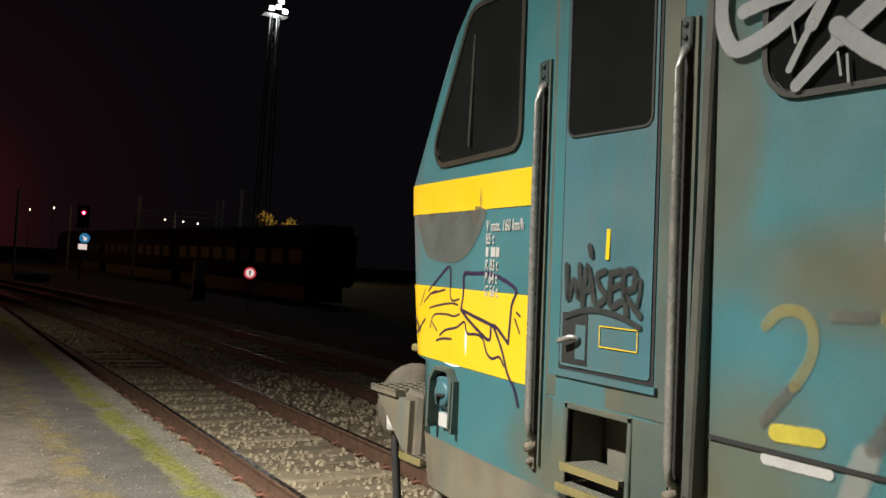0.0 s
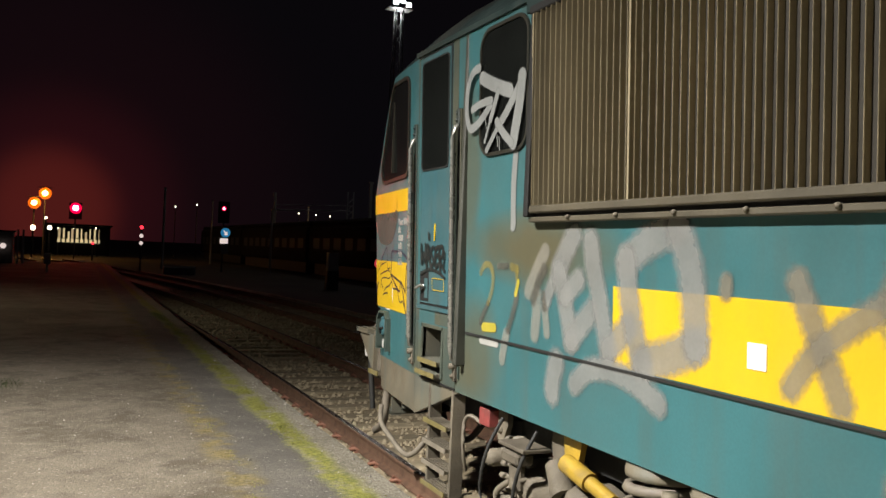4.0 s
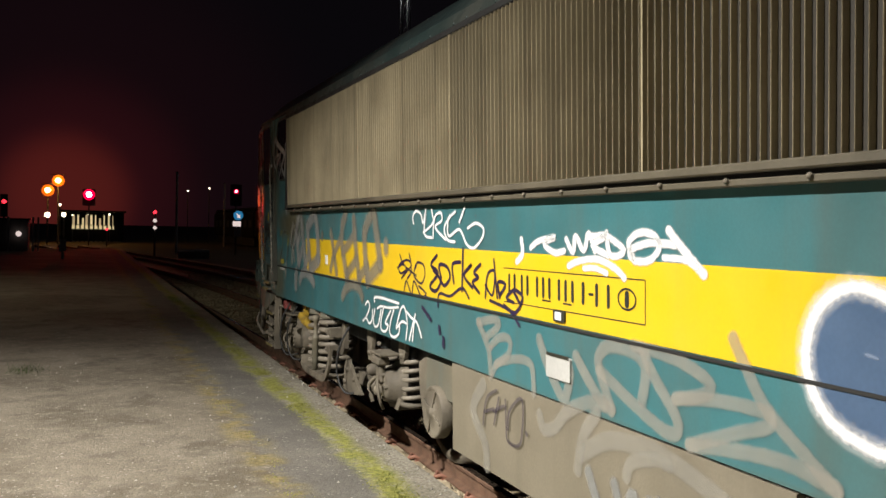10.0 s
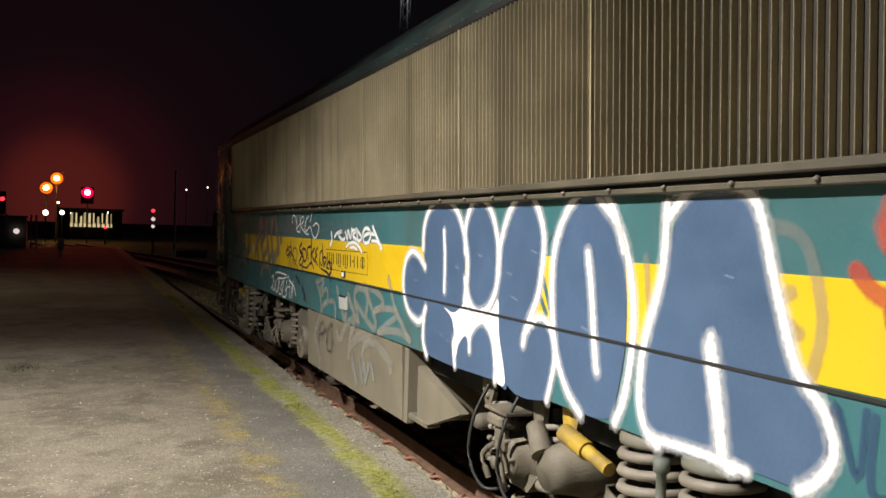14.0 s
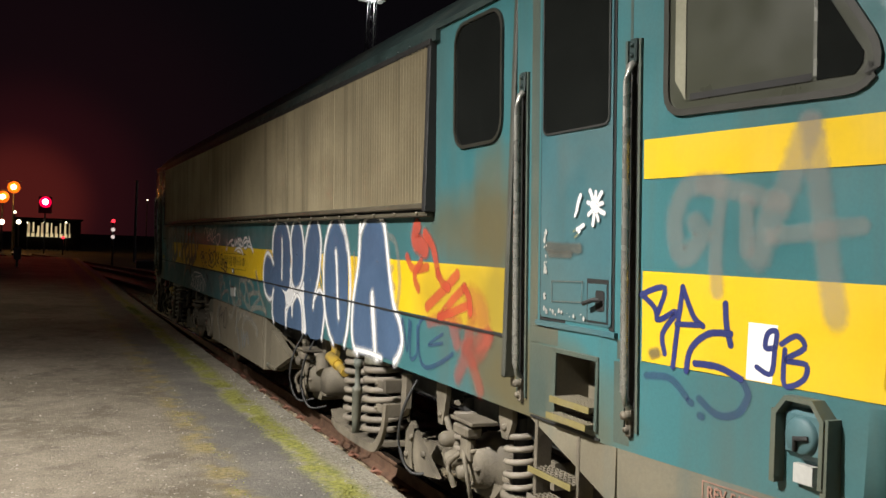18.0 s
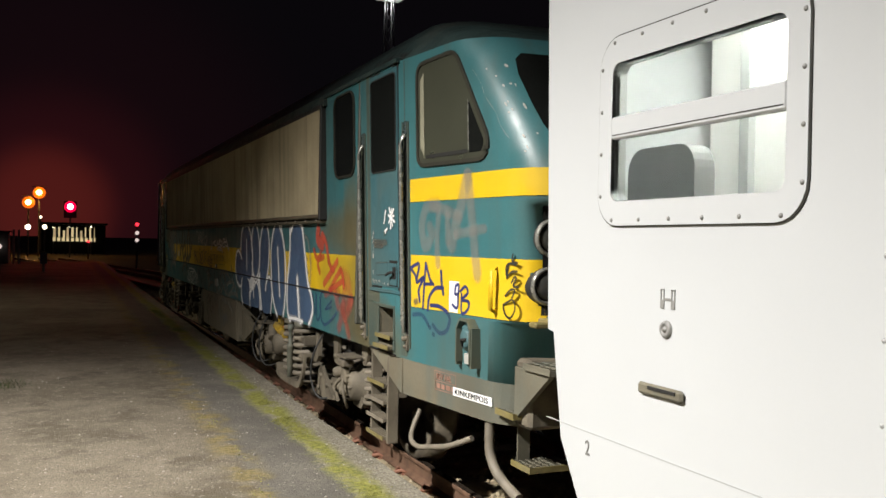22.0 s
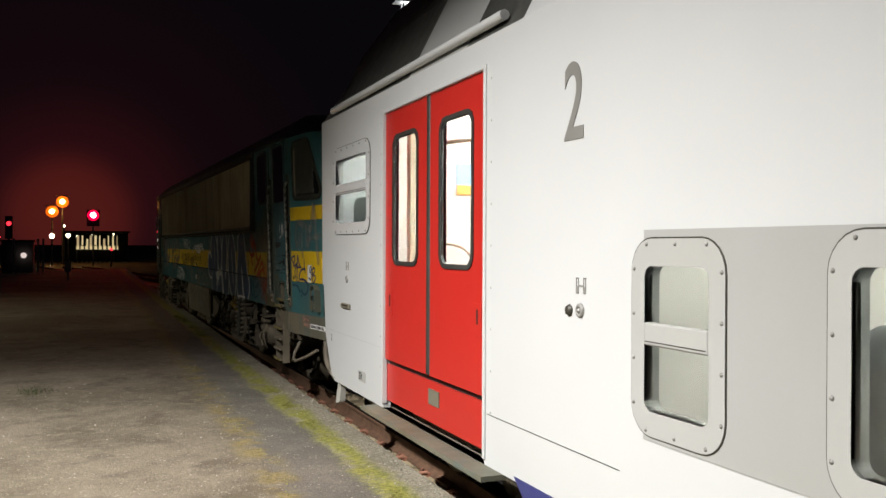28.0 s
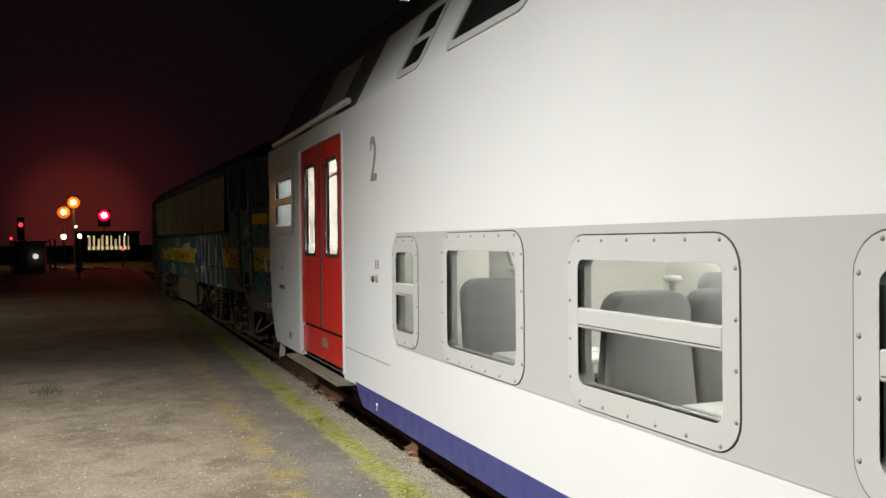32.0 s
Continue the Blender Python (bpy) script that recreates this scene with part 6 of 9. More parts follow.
part("grab_rail", Geo().tube(smooth_line([(-1.1, cy(-16.50), 1.83), (-1.05, cy(-16.62), 1.83), (-1.0, cy(-16.74), 1.80), (-0.98, cy(-16.84), 1.74)], n=5), 0.011, 8), POSTC, coach, "curved beige grab rail")
part("ceiling_rail", Geo().tube(smooth_line([(-1.2, cy(-16.5), 2.52), (-1.15, cy(-16.75), 2.56), (-1.0, cy(-16.95), 2.57)], n=5), 0.016, 8), POSTC, coach, "beige handrail below the ceiling")
part("folding_seat", Geo().prism(round_rect(cy(-17.04), cy(-16.76), 1.58, 2.08, 0.09), "x", -0.92, -0.83), SEAT, coach, "grey folding seat back")
part("seat_cushion", Geo().prism(round_rect(cy(-17.04), cy(-16.76), 1.50, 1.58, 0.03), "x", -1.10, -0.83), SEAT, coach, "grey folding seat cushion")
POSTERB = material("pale_blue_poster", (0.30, 0.45, 0.68), 0.5, vary=0.2, scale=20)
POSTERO = material("orange_poster", (0.80, 0.36, 0.08), 0.5, vary=0.15, scale=20)
pn = part("poster", Geo().box(-0.83, -0.63, cy(-16.212), cy(-16.205), 2.22, 2.47), POSTERB, coach, "pale blue notice on the partition")
part("poster_foot", Geo().box(-0.83, -0.63, cy(-16.217), cy(-16.213), 2.22, 2.30), POSTERO, pn, "orange lower part of the notice")
part("stair_rail", Geo().tube(smooth_line([(-0.95, cy(-20.2), 2.0), (-0.95, cy(-20.42), 1.80), (-0.95, cy(-20.52), 1.66), (-0.95, cy(-20.66), 1.62)], n=5), 0.016, 8), COACHF, coach, "pale curved stair handrail")
part("hose_handle", Geo().tube([(-1.15, END + 0.05, 0.66), (-1.18, END + 0.12, 0.60), (-1.18, END + 0.16, 0.50)], 0.02, 8), REDP, coach, "red air-hose handle")

# underside
# painted black for the shade under the coach
part("underframe", Geo().box(-1.1, 1.1, -CL, END - 0.1, 0.30, 0.39), BLACK, coach)
bg_ = Geo()
for t in (-16.3, -17.9):
    bg_.lathe([(0.0, -0.2), (0.13, -0.19), (0.15, 0.1)], (-1.0, cy(t), 0.45), "x", 16)
bg_.box(-1.12, -1.0, cy(-18.6), cy(-15.6), 0.42, 0.56, 0.03)
bg_.box(-1.2, -1.0, cy(-15.9), cy(-15.3), 0.35, 0.5, 0.03)
bg_.tube([(-1.25, cy(-15.2), 0.55), (-1.3, cy(-15.6), 0.50), (-1.2, cy(-16.2), 0.48)], 0.05, 8)
part("coach_bogie", bg_, BOGIE, coach, "dark dusty coach bogie")
part("guard_iron", Geo().prism([(cy(-14.95), 0.60), (cy(-15.05), 0.60), (cy(-15.0), 0.42), (cy(-14.86), 0.38)], "x", -1.45, -1.40), PALE, coach, "pale bent guard iron")
for y in (-0.8, 0.8):
    wl = Geo().lathe([(0.0, -0.81), (0.40, -0.81), (0.46, -0.80), (0.46, -0.68), (0.49, -0.66), (0.2, -0.64)], (0, cy(-17.1) + y * 1.25, 0.46), "x", 32)
    part("coach_wheel", wl, BOGIE, coach, "dark steel wheel")


# ---- paint on the locomotive: graffiti, digits and lettering ----
FRESHY = material("bright_yellow_spray_paint", (0.50, 0.42, 0.05), 0.5, vary=0.15, scale=9)
LETTERW = material("dull_white_spray_paint", (0.24, 0.25, 0.24), 0.55, vary=0.1, scale=7, bump=0.02)
WHITEMIST = WHITEP.copy()
WHITEMIST.name = "white_overspray"
HOW = {FRESHY: (0.85, 0.75, 1.15), LETTERW: (0.9, 0.8, 1.1), WHITEMIST: (0.42, 0.12, 1.0), PALETAN: (0.47, 0.6, 1.25), PALEGREY: (0.66, 0.52, 1.38), GREYP: (0.34, 0.5, 1.3), TANP: (0.66, 0.4, 1.5), SMEAR: (0.6, 0.4, 1.3), REDP: (0.62, 0.6, 1.25), REDMIST: (0.30, 0.4, 1.4), NAVYMIST: (0.40, 0.6, 1.2), GLINT: (0.5, 0.4, 1.4), INKTHIN: (0.6, 0.6, 1.2), OCHRE: (0.42, 0.6, 1.2), WHITEP: (0.92, 0.45, 1.5),
       PALE: (0.9, 0.7, 1.15), INKP: (0.95, 0.8, 1.1), NAVYP: (0.93, 0.75, 1.12), BLKP: (0.93, 0.75, 1.12)}
THIN = {}


def thin_paint(mat, most):
    """The same paint laid on thinly: it covers fully in the core of a stroke and mists out at its rim."""
    if mat in THIN:
        return THIN[mat]
    m = mat.copy()
    nt = m.node_tree
    N, Lk = nt.nodes, nt.links
    at_ = N.new("ShaderNodeAttribute")
    at_.attribute_name = "cover"
    tc, nz = N.new("ShaderNodeTexCoord"), N.new("ShaderNodeTexNoise")
    nz.inputs["Scale"].default_value, nz.inputs["Detail"].default_value = 45, 5
    Lk.new(tc.outputs["Object"], nz.inputs["Vector"])
    ad = N.new("ShaderNodeMath")
    ad.operation = "MULTIPLY_ADD"
    ad.inputs[1].default_value = 0.7
    Lk.new(nz.outputs["Fac"], ad.inputs[0])
    Lk.new(at_.outputs["Fac"], ad.inputs[2])
    mr = N.new("ShaderNodeMapRange")
    mr.inputs[1].default_value, mr.inputs[2].default_value, mr.inputs[4].default_value = 0.45, 1.15, most
    Lk.new(ad.outputs[0], mr.inputs[0])
    Lk.new(mr.outputs[0], N["Principled BSDF"].inputs["Alpha"])
    THIN[mat] = m
    return m


class Spray:
    """One painter's marks: flat strokes and filled shapes on the body side, each stroke a piece."""
    def __init__(self, mat, off, label, mist=None):
        self.gs, self.label = [], label
        self.mist, self.haze = thin_paint(mist, HOW[mist][0]) if mist else None, []
        self.off = 0.0045 + 0.35 * (off - 0.0055) if off < 0.011 else off
        self.most, self.core, self.rim = HOW.get(mat, (1.0, 0.95, 1.0))
        self.mat = thin_paint(mat, self.most) if mat in HOW else mat

    def next(self):
        self.gs.append(Geo())
        return self.gs[-1], put(self.off + 0.0001 * len(self.gs))

    def line(self, w, *pts):
        pts = pts if len(pts) > 1 else (pts[0], (pts[0][0] + 0.01, pts[0][1]))
        g_, lay = self.next()
        sprayed(g_, smooth_line(pts, n=5), w, lay, False, self.core, self.rim)
        if self.mist:
            self.haze.append(Geo())
            sprayed(self.haze[-1], smooth_line(pts, n=5), w * 2.9, put(self.off - 0.0006 + 0.00005 * len(self.haze)), False, 0.15, 1.0)
        return self

    def loop(self, w, *pts):
        g_, lay = self.next()
        sprayed(g_, smooth_line(pts, True, 5), w, lay, True, self.core, self.rim)
        return self

    def area(self, *pts):
        g_, lay = self.next()
        fill(g_, smooth_line(pts, True, 4) if len(pts) > 4 else pts, lay)
        g_.cover = [1.0] * len(g_.v)
        return self

    def done(self):
        first = part("graffiti", self.gs[0], self.mat, loco, self.label)
        for gg in self.gs[1:]:
            part("paint_stroke", gg, self.mat, first)
        for gg in self.haze:
            part("overspray", gg, self.mist, first, "soft white overspray")
        return first


gr = Spray(INKP, 0.0085, "dark violet tag lines on the yellow nose")
gr.line(0.016, (8.04, 1.658), (8.02, 1.730), (8.02, 1.816), (7.93, 1.823), (7.77, 1.825), (7.62, 1.795), (7.55, 1.762), (7.58, 1.706), (7.59, 1.638), (7.60, 1.550))
gr.line(0.016, (8.04, 1.658), (7.91, 1.637), (7.75, 1.613), (7.70, 1.605), (7.60, 1.550))
gr.line(0.016, (8.04, 1.658), (7.97, 1.621), (7.85, 1.573), (7.76, 1.549), (7.74, 1.614), (7.65, 1.518), (7.60, 1.433), (7.54, 1.374), (7.51, 1.317))
gr.line(0.012, (8.29, 1.503), (8.20, 1.551), (8.08, 1.574), (8.00, 1.605), (7.97, 1.558), (7.88, 1.561), (7.82, 1.547), (7.78, 1.492), (7.73, 1.474), (7.67, 1.488), (7.63, 1.456))
gr.line(0.012, (8.43, 1.406), (8.35, 1.469), (8.25, 1.506), (8.13, 1.517))
gr.line(0.01, (8.35, 1.578), (8.29, 1.542))
gr.line(0.01, (8.37, 1.549), (8.33, 1.612), (8.20, 1.626), (8.11, 1.623), (8.05, 1.637))
gr.line(0.01, (8.47, 1.639), (8.45, 1.667), (8.37, 1.713), (8.31, 1.729))
gr.line(0.008, (8.49, 1.651), (8.44, 1.732))
gr.line(0.01, (8.40, 1.725), (8.28, 1.798), (8.17, 1.845), (8.15, 1.703), (8.06, 1.703))
gr.line(0.01, (8.38, 1.644), (8.27, 1.664), (8.14, 1.680), (8.07, 1.676))
gr.line(0.01, (8.38, 1.712), (8.21, 1.739))
gr.line(0.01, (8.55, 1.591), (8.49, 1.525))
gr.line(0.01, (7.54, 1.679), (7.51, 1.666))
gr.line(0.01, (7.55, 1.652), (7.51, 1.600))
gr.line(0.012, (8.53, 1.508), (8.43, 1.586))
gr.done()
gr = Spray(SMEAR, 0.006, "faded brown smear over the stripe")
gr.line(0.1, (8.41, 2.193), (8.40, 2.110))
gr.line(0.1, (8.18, 2.181), (8.15, 2.101))
gr.line(0.1, (7.92, 2.154), (7.94, 2.081))
gr.area((8.54, 2.107), (7.89, 2.113), (7.86, 2.029), (7.99, 1.907), (8.16, 1.866), (8.42, 1.890), (8.51, 1.988))
gr.done()
gr = Spray(WHITEP, 0.0075, "pale patch over the yellow")
gr.area((8.29, 1.489), (8.19, 1.512), (7.99, 1.586), (8.00, 1.418), (8.21, 1.404))
gr.done()
gr = Spray(BLKP, 0.0145, "black marker tag on the door")
gr.line(0.025, (7.18, 1.872), (7.17, 1.751), (7.14, 1.823), (7.11, 1.755), (7.11, 1.874))
gr.line(0.025, (7.09, 1.736), (7.07, 1.875), (7.03, 1.750))
gr.line(0.025, (7.09, 1.786), (7.04, 1.794))
gr.line(0.025, (6.98, 1.858), (7.02, 1.838), (7.00, 1.800), (6.97, 1.773), (7.01, 1.742))
gr.line(0.025, (6.95, 1.850), (6.95, 1.745), (6.90, 1.758))
gr.line(0.025, (6.94, 1.802), (6.91, 1.813))
gr.line(0.025, (6.95, 1.849), (6.90, 1.861))
gr.line(0.025, (6.87, 1.714), (6.89, 1.842), (6.84, 1.862), (6.84, 1.807), (6.88, 1.787), (6.81, 1.718))
gr.line(0.021, (7.18, 1.690), (7.05, 1.723), (6.91, 1.711), (6.81, 1.681))
gr.line(0.025, (7.06, 1.940), (7.05, 1.910))
gr.line(0.017, (6.84, 1.826), (6.81, 1.831), (6.82, 1.753))
gr.done()
gr = Spray(LETTERW, 0.024, "broad pale grey letters over window and side")
gr.line(0.05, (6.350, 2.820), (6.414, 2.812), (6.474, 2.767), (6.502, 2.684), (6.501, 2.588), (6.459, 2.510), (6.383, 2.515), (6.294, 2.552), (6.209, 2.604))
gr.line(0.045, (6.428, 2.610), (6.315, 2.626), (6.202, 2.627))
gr.line(0.075, (6.311, 2.760), (6.147, 2.695), (5.990, 2.645))
gr.line(0.042, (6.122, 2.662), (6.163, 2.595), (6.206, 2.526))
gr.line(0.022, (6.203, 2.531), (6.238, 2.476), (6.271, 2.419))
gr.line(0.055, (5.851, 2.699), (5.931, 2.622), (6.031, 2.538), (6.122, 2.480))
gr.line(0.036, (6.114, 2.484), (6.185, 2.424), (6.248, 2.372))
gr.line(0.085, (5.864, 2.697), (5.887, 2.572), (5.925, 2.459), (5.948, 2.386))
gr.line(0.05, (6.131, 2.508), (6.050, 2.437), (5.966, 2.383))
gr.line(0.008, (6.267, 2.553), (6.253, 2.489))
gr.line(0.008, (6.127, 2.438), (6.117, 2.380))
gr.line(0.008, (6.101, 2.428), (6.095, 2.360))
gr.done()
gr = Spray(LETTERW, 0.005, "long grey paint run")
gr.line(0.055, (5.955, 2.339), (5.971, 2.210), (5.975, 2.087), (5.972, 1.992), (5.976, 1.972))
gr.done()
gr = Spray(OCHRE, 0.0055, "faded painted number 27")
gr.line(0.036, (6.335, 1.728), (6.287, 1.771), (6.220, 1.769), (6.187, 1.719), (6.197, 1.646), (6.241, 1.575))
gr.done()
gr = Spray(SMEAR, 0.0054, "faint lower stroke of the digit")
gr.line(0.036, (6.241, 1.575), (6.296, 1.513), (6.334, 1.465))
gr.line(0.036, (6.129, 1.770), (6.026, 1.775))
gr.line(0.05, (5.923, 1.626), (5.974, 1.519), (6.013, 1.457))
gr.done()
gr = Spray(FRESHY, 0.0065, "bright end of the faded digit")
gr.line(0.05, (6.293, 1.443), (6.166, 1.451))
gr.done()
gr = Spray(OCHRE, 0.0055, "faded painted digit seven")
gr.line(0.042, (5.984, 1.772), (5.920, 1.761))
gr.line(0.03, (5.924, 1.753), (5.923, 1.714))
gr.done()
gr = Spray(FRESHY, 0.0065, "bright end of the faded digit")
gr.line(0.03, (5.910, 1.699), (5.921, 1.670), (5.936, 1.638))
gr.done()
gr = Spray(PALETAN, 0.0056, "pale tan mist below the digit")
gr.line(0.07, (6.029, 1.432), (6.052, 1.370), (6.072, 1.303))
gr.done()
gr = Spray(PALE, 0.0065, "pale paint dab")
gr.line(0.036, (6.323, 1.367), (6.134, 1.368))
gr.done()
gr = Spray(PALEGREY, 0.0055, "broad pale grey letters")
gr.line(0.125, (5.402, 1.928), (5.478, 1.842), (5.529, 1.777))
gr.line(0.075, (5.541, 1.767), (5.600, 1.678), (5.639, 1.619))
gr.line(0.125, (5.523, 1.763), (5.484, 1.670), (5.441, 1.553), (5.416, 1.473))
gr.line(0.105, (5.472, 1.657), (5.412, 1.696), (5.359, 1.733))
gr.line(0.115, (5.416, 1.468), (5.337, 1.536), (5.258, 1.604))
gr.line(0.13, (5.534, 1.354), (5.562, 1.280), (5.572, 1.218))
gr.line(0.12, (5.27, 1.899), (5.24, 1.785), (5.20, 1.673), (5.16, 1.549), (5.13, 1.457))
gr.line(0.11, (5.13, 1.457), (5.05, 1.516), (4.99, 1.570))
gr.line(0.135, (4.71, 1.953), (4.88, 1.896), (5.01, 1.822))
gr.line(0.13, (5.01, 1.826), (4.99, 1.690), (4.95, 1.544), (4.90, 1.433))
gr.line(0.135, (4.90, 1.433), (4.72, 1.485), (4.59, 1.539))
gr.line(0.14, (4.59, 1.540), (4.60, 1.670), (4.63, 1.826), (4.70, 1.960))
gr.line(0.1, (5.38, 1.281), (5.27, 1.356), (5.11, 1.378), (4.94, 1.352), (4.79, 1.296))
gr.done()
gr = Spray(PALETAN, 0.0053, "misty first letter half lost in grime")
gr.line(0.085, (5.651, 1.851), (5.729, 1.760), (5.803, 1.659))
gr.line(0.085, (5.720, 1.646), (5.725, 1.552), (5.739, 1.462))
gr.line(0.06, (5.648, 1.583), (5.625, 1.480))
gr.done()
gr = Spray(SMEAR, 0.0058, "brown strokes across the misty letter")
gr.line(0.06, (5.655, 1.769), (5.706, 1.715), (5.759, 1.621))
gr.line(0.045, (5.664, 1.652), (5.649, 1.593))
gr.done()
gr = Spray(TANP, 0.0055, "broad grey-brown letters over the yellow")
gr.line(0.09, (4.13, 1.784), (4.04, 1.604), (3.96, 1.443))
gr.line(0.08, (3.83, 1.728), (4.04, 1.591), (4.15, 1.460))
gr.line(0.11, (3.64, 1.965), (3.75, 1.840), (3.77, 1.681), (3.64, 1.432))
gr.line(0.09, (3.74, 1.633), (3.58, 1.690), (3.43, 1.764))
gr.line(0.09, (3.64, 1.437), (3.48, 1.510), (3.36, 1.565))
gr.line(0.1, (3.41, 1.900), (3.37, 1.710), (3.28, 1.429))
gr.line(0.09, (3.28, 1.433), (3.16, 1.484), (3.05, 1.537))
gr.line(0.11, (2.89, 1.963), (3.03, 1.878), (3.12, 1.792))
gr.line(0.11, (3.12, 1.787), (3.10, 1.617), (3.05, 1.429))
gr.line(0.12, (3.05, 1.429), (2.87, 1.504), (2.73, 1.566))
gr.line(0.12, (2.73, 1.566), (2.78, 1.715), (2.88, 1.963))
gr.line(0.11, (2.59, 1.709), (2.59, 1.684))
gr.line(0.06, (4.44, 1.772), (4.44, 1.732))
gr.line(0.09, (3.77, 1.247), (3.66, 1.320), (3.48, 1.365), (3.30, 1.356), (3.20, 1.283))
gr.done()
gr = Spray(WHITEP, 0.008, "white looping tag")
gr.line(0.02, (3.11, 1.233), (3.05, 1.262), (3.00, 1.230), (3.07, 1.156), (3.19, 1.091), (3.10, 1.129), (3.02, 1.094), (2.95, 1.126), (2.93, 1.206))
gr.line(0.02, (2.87, 1.217), (2.91, 1.140), (2.88, 1.087), (2.80, 1.103), (2.75, 1.171), (2.72, 1.229))
gr.line(0.02, (2.88, 1.275), (2.87, 1.306), (2.72, 1.316), (2.49, 1.312), (2.32, 1.307))
gr.line(0.018, (2.81, 1.228), (2.72, 1.253), (2.54, 1.258), (2.33, 1.280))
gr.line(0.02, (2.66, 1.245), (2.72, 1.149), (2.72, 1.082), (2.62, 1.078), (2.56, 1.128), (2.62, 1.143), (2.50, 1.239))
gr.line(0.02, (2.43, 1.252), (2.51, 1.148), (2.52, 1.074), (2.43, 1.059), (2.33, 1.094), (2.31, 1.150))
gr.line(0.02, (2.38, 1.133), (2.31, 1.234), (2.26, 1.285), (2.20, 1.288), (2.15, 1.185), (2.18, 1.075))
gr.line(0.018, (2.38, 1.124), (2.26, 1.186), (2.17, 1.183))
gr.line(0.02, (2.16, 1.265), (2.06, 1.231), (1.96, 1.209), (1.88, 1.125))
gr.line(0.02, (1.99, 1.262), (2.06, 1.161), (2.11, 1.077))
gr.line(0.018, (2.01, 1.220), (2.05, 1.079))
gr.done()
gr = Spray(WHITEP, 0.008, "thin white signature")
gr.line(0.017, (2.01, 1.869), (2.02, 1.911), (1.96, 1.948), (1.87, 1.927), (1.83, 1.869), (1.78, 1.962), (1.81, 1.801), (1.68, 1.777))
gr.line(0.017, (1.83, 1.808), (1.66, 1.869), (1.68, 1.951))
gr.line(0.017, (1.66, 1.777), (1.63, 1.901), (1.53, 1.933), (1.51, 1.885), (1.62, 1.843), (1.45, 1.768))
gr.line(0.017, (1.38, 1.915), (1.47, 1.837), (1.42, 1.768), (1.31, 1.758))
gr.line(0.017, (1.30, 1.936), (1.41, 1.884), (1.40, 1.791), (1.24, 1.832), (1.14, 1.750), (1.04, 1.729), (0.93, 1.783), (0.91, 1.840), (1.01, 1.868), (1.12, 1.839))
gr.line(0.017, (1.24, 1.875), (1.16, 1.958))
gr.done()
gr = Spray(WHITEP, 0.008, "bold white tag with an underline")
gr.line(0.032, (0.46, 1.786), (0.45, 1.715), (0.51, 1.674))
gr.line(0.029, (0.36, 1.748), (0.28, 1.782), (0.12, 1.802), (0.23, 1.771), (0.13, 1.731), (0.04, 1.741))
gr.line(0.029, (0.02, 1.795), (-0.04, 1.737), (-0.06, 1.812), (-0.13, 1.747), (-0.17, 1.824), (-0.22, 1.750))
gr.line(0.029, (-0.17, 1.807), (-0.31, 1.815), (-0.20, 1.771), (-0.33, 1.732))
gr.line(0.029, (-0.31, 1.826), (-0.34, 1.733), (-0.44, 1.757), (-0.31, 1.815))
gr.line(0.029, (-0.50, 1.729), (-0.47, 1.788), (-0.54, 1.829), (-0.64, 1.820), (-0.67, 1.774), (-0.61, 1.724), (-0.51, 1.720), (-0.48, 1.758), (-0.61, 1.791), (-0.77, 1.786))
gr.line(0.036, (-0.73, 1.840), (-0.85, 1.744), (-0.93, 1.687))
gr.line(0.025, (-0.70, 1.737), (-0.82, 1.734), (-0.89, 1.711))
gr.line(0.029, (0.00, 1.674), (-0.09, 1.701), (-0.24, 1.714), (-0.37, 1.683), (-0.44, 1.646))
gr.line(0.025, (-0.13, 1.670), (-0.22, 1.675), (-0.31, 1.658))
gr.done()
gr = Spray(INKP, 0.0075, "dark violet signatures on the yellow band")
gr.line(0.016, (2.34, 1.556), (2.23, 1.586), (2.16, 1.554), (2.28, 1.522), (2.31, 1.575), (2.15, 1.619), (2.06, 1.587), (2.18, 1.528), (2.26, 1.487))
gr.line(0.016, (2.29, 1.649), (2.20, 1.580), (1.97, 1.522))
gr.line(0.016, (2.10, 1.664), (2.06, 1.552), (2.14, 1.494))
gr.line(0.016, (1.98, 1.591), (2.01, 1.519), (1.88, 1.476), (1.81, 1.532), (1.83, 1.598), (1.94, 1.610), (1.98, 1.573))
gr.line(0.016, (2.21, 1.399), (2.16, 1.475), (2.06, 1.393), (2.01, 1.484), (1.88, 1.390), (1.79, 1.415), (1.92, 1.456))
gr.line(0.024, (1.60, 1.667), (1.70, 1.604), (1.58, 1.561), (1.72, 1.470), (1.62, 1.445), (1.54, 1.515), (1.66, 1.573))
gr.line(0.024, (1.53, 1.532), (1.56, 1.611), (1.43, 1.602), (1.39, 1.541), (1.48, 1.488), (1.56, 1.530))
gr.line(0.022, (1.33, 1.514), (1.35, 1.621), (1.23, 1.642))
gr.line(0.024, (1.19, 1.719), (1.21, 1.477))
gr.line(0.022, (1.20, 1.568), (1.07, 1.634), (1.18, 1.569), (1.06, 1.503))
gr.line(0.022, (0.95, 1.640), (1.04, 1.592), (0.98, 1.567), (1.06, 1.533), (0.97, 1.481))
gr.line(0.018, (1.59, 1.350), (1.56, 1.433), (1.39, 1.431), (1.21, 1.492), (1.11, 1.440))
gr.line(0.016, (0.89, 1.460), (0.86, 1.589), (0.77, 1.608), (0.80, 1.481), (0.89, 1.530))
gr.line(0.016, (0.78, 1.676), (0.74, 1.472))
gr.line(0.02, (0.71, 1.475), (0.73, 1.555), (0.64, 1.548), (0.71, 1.488))
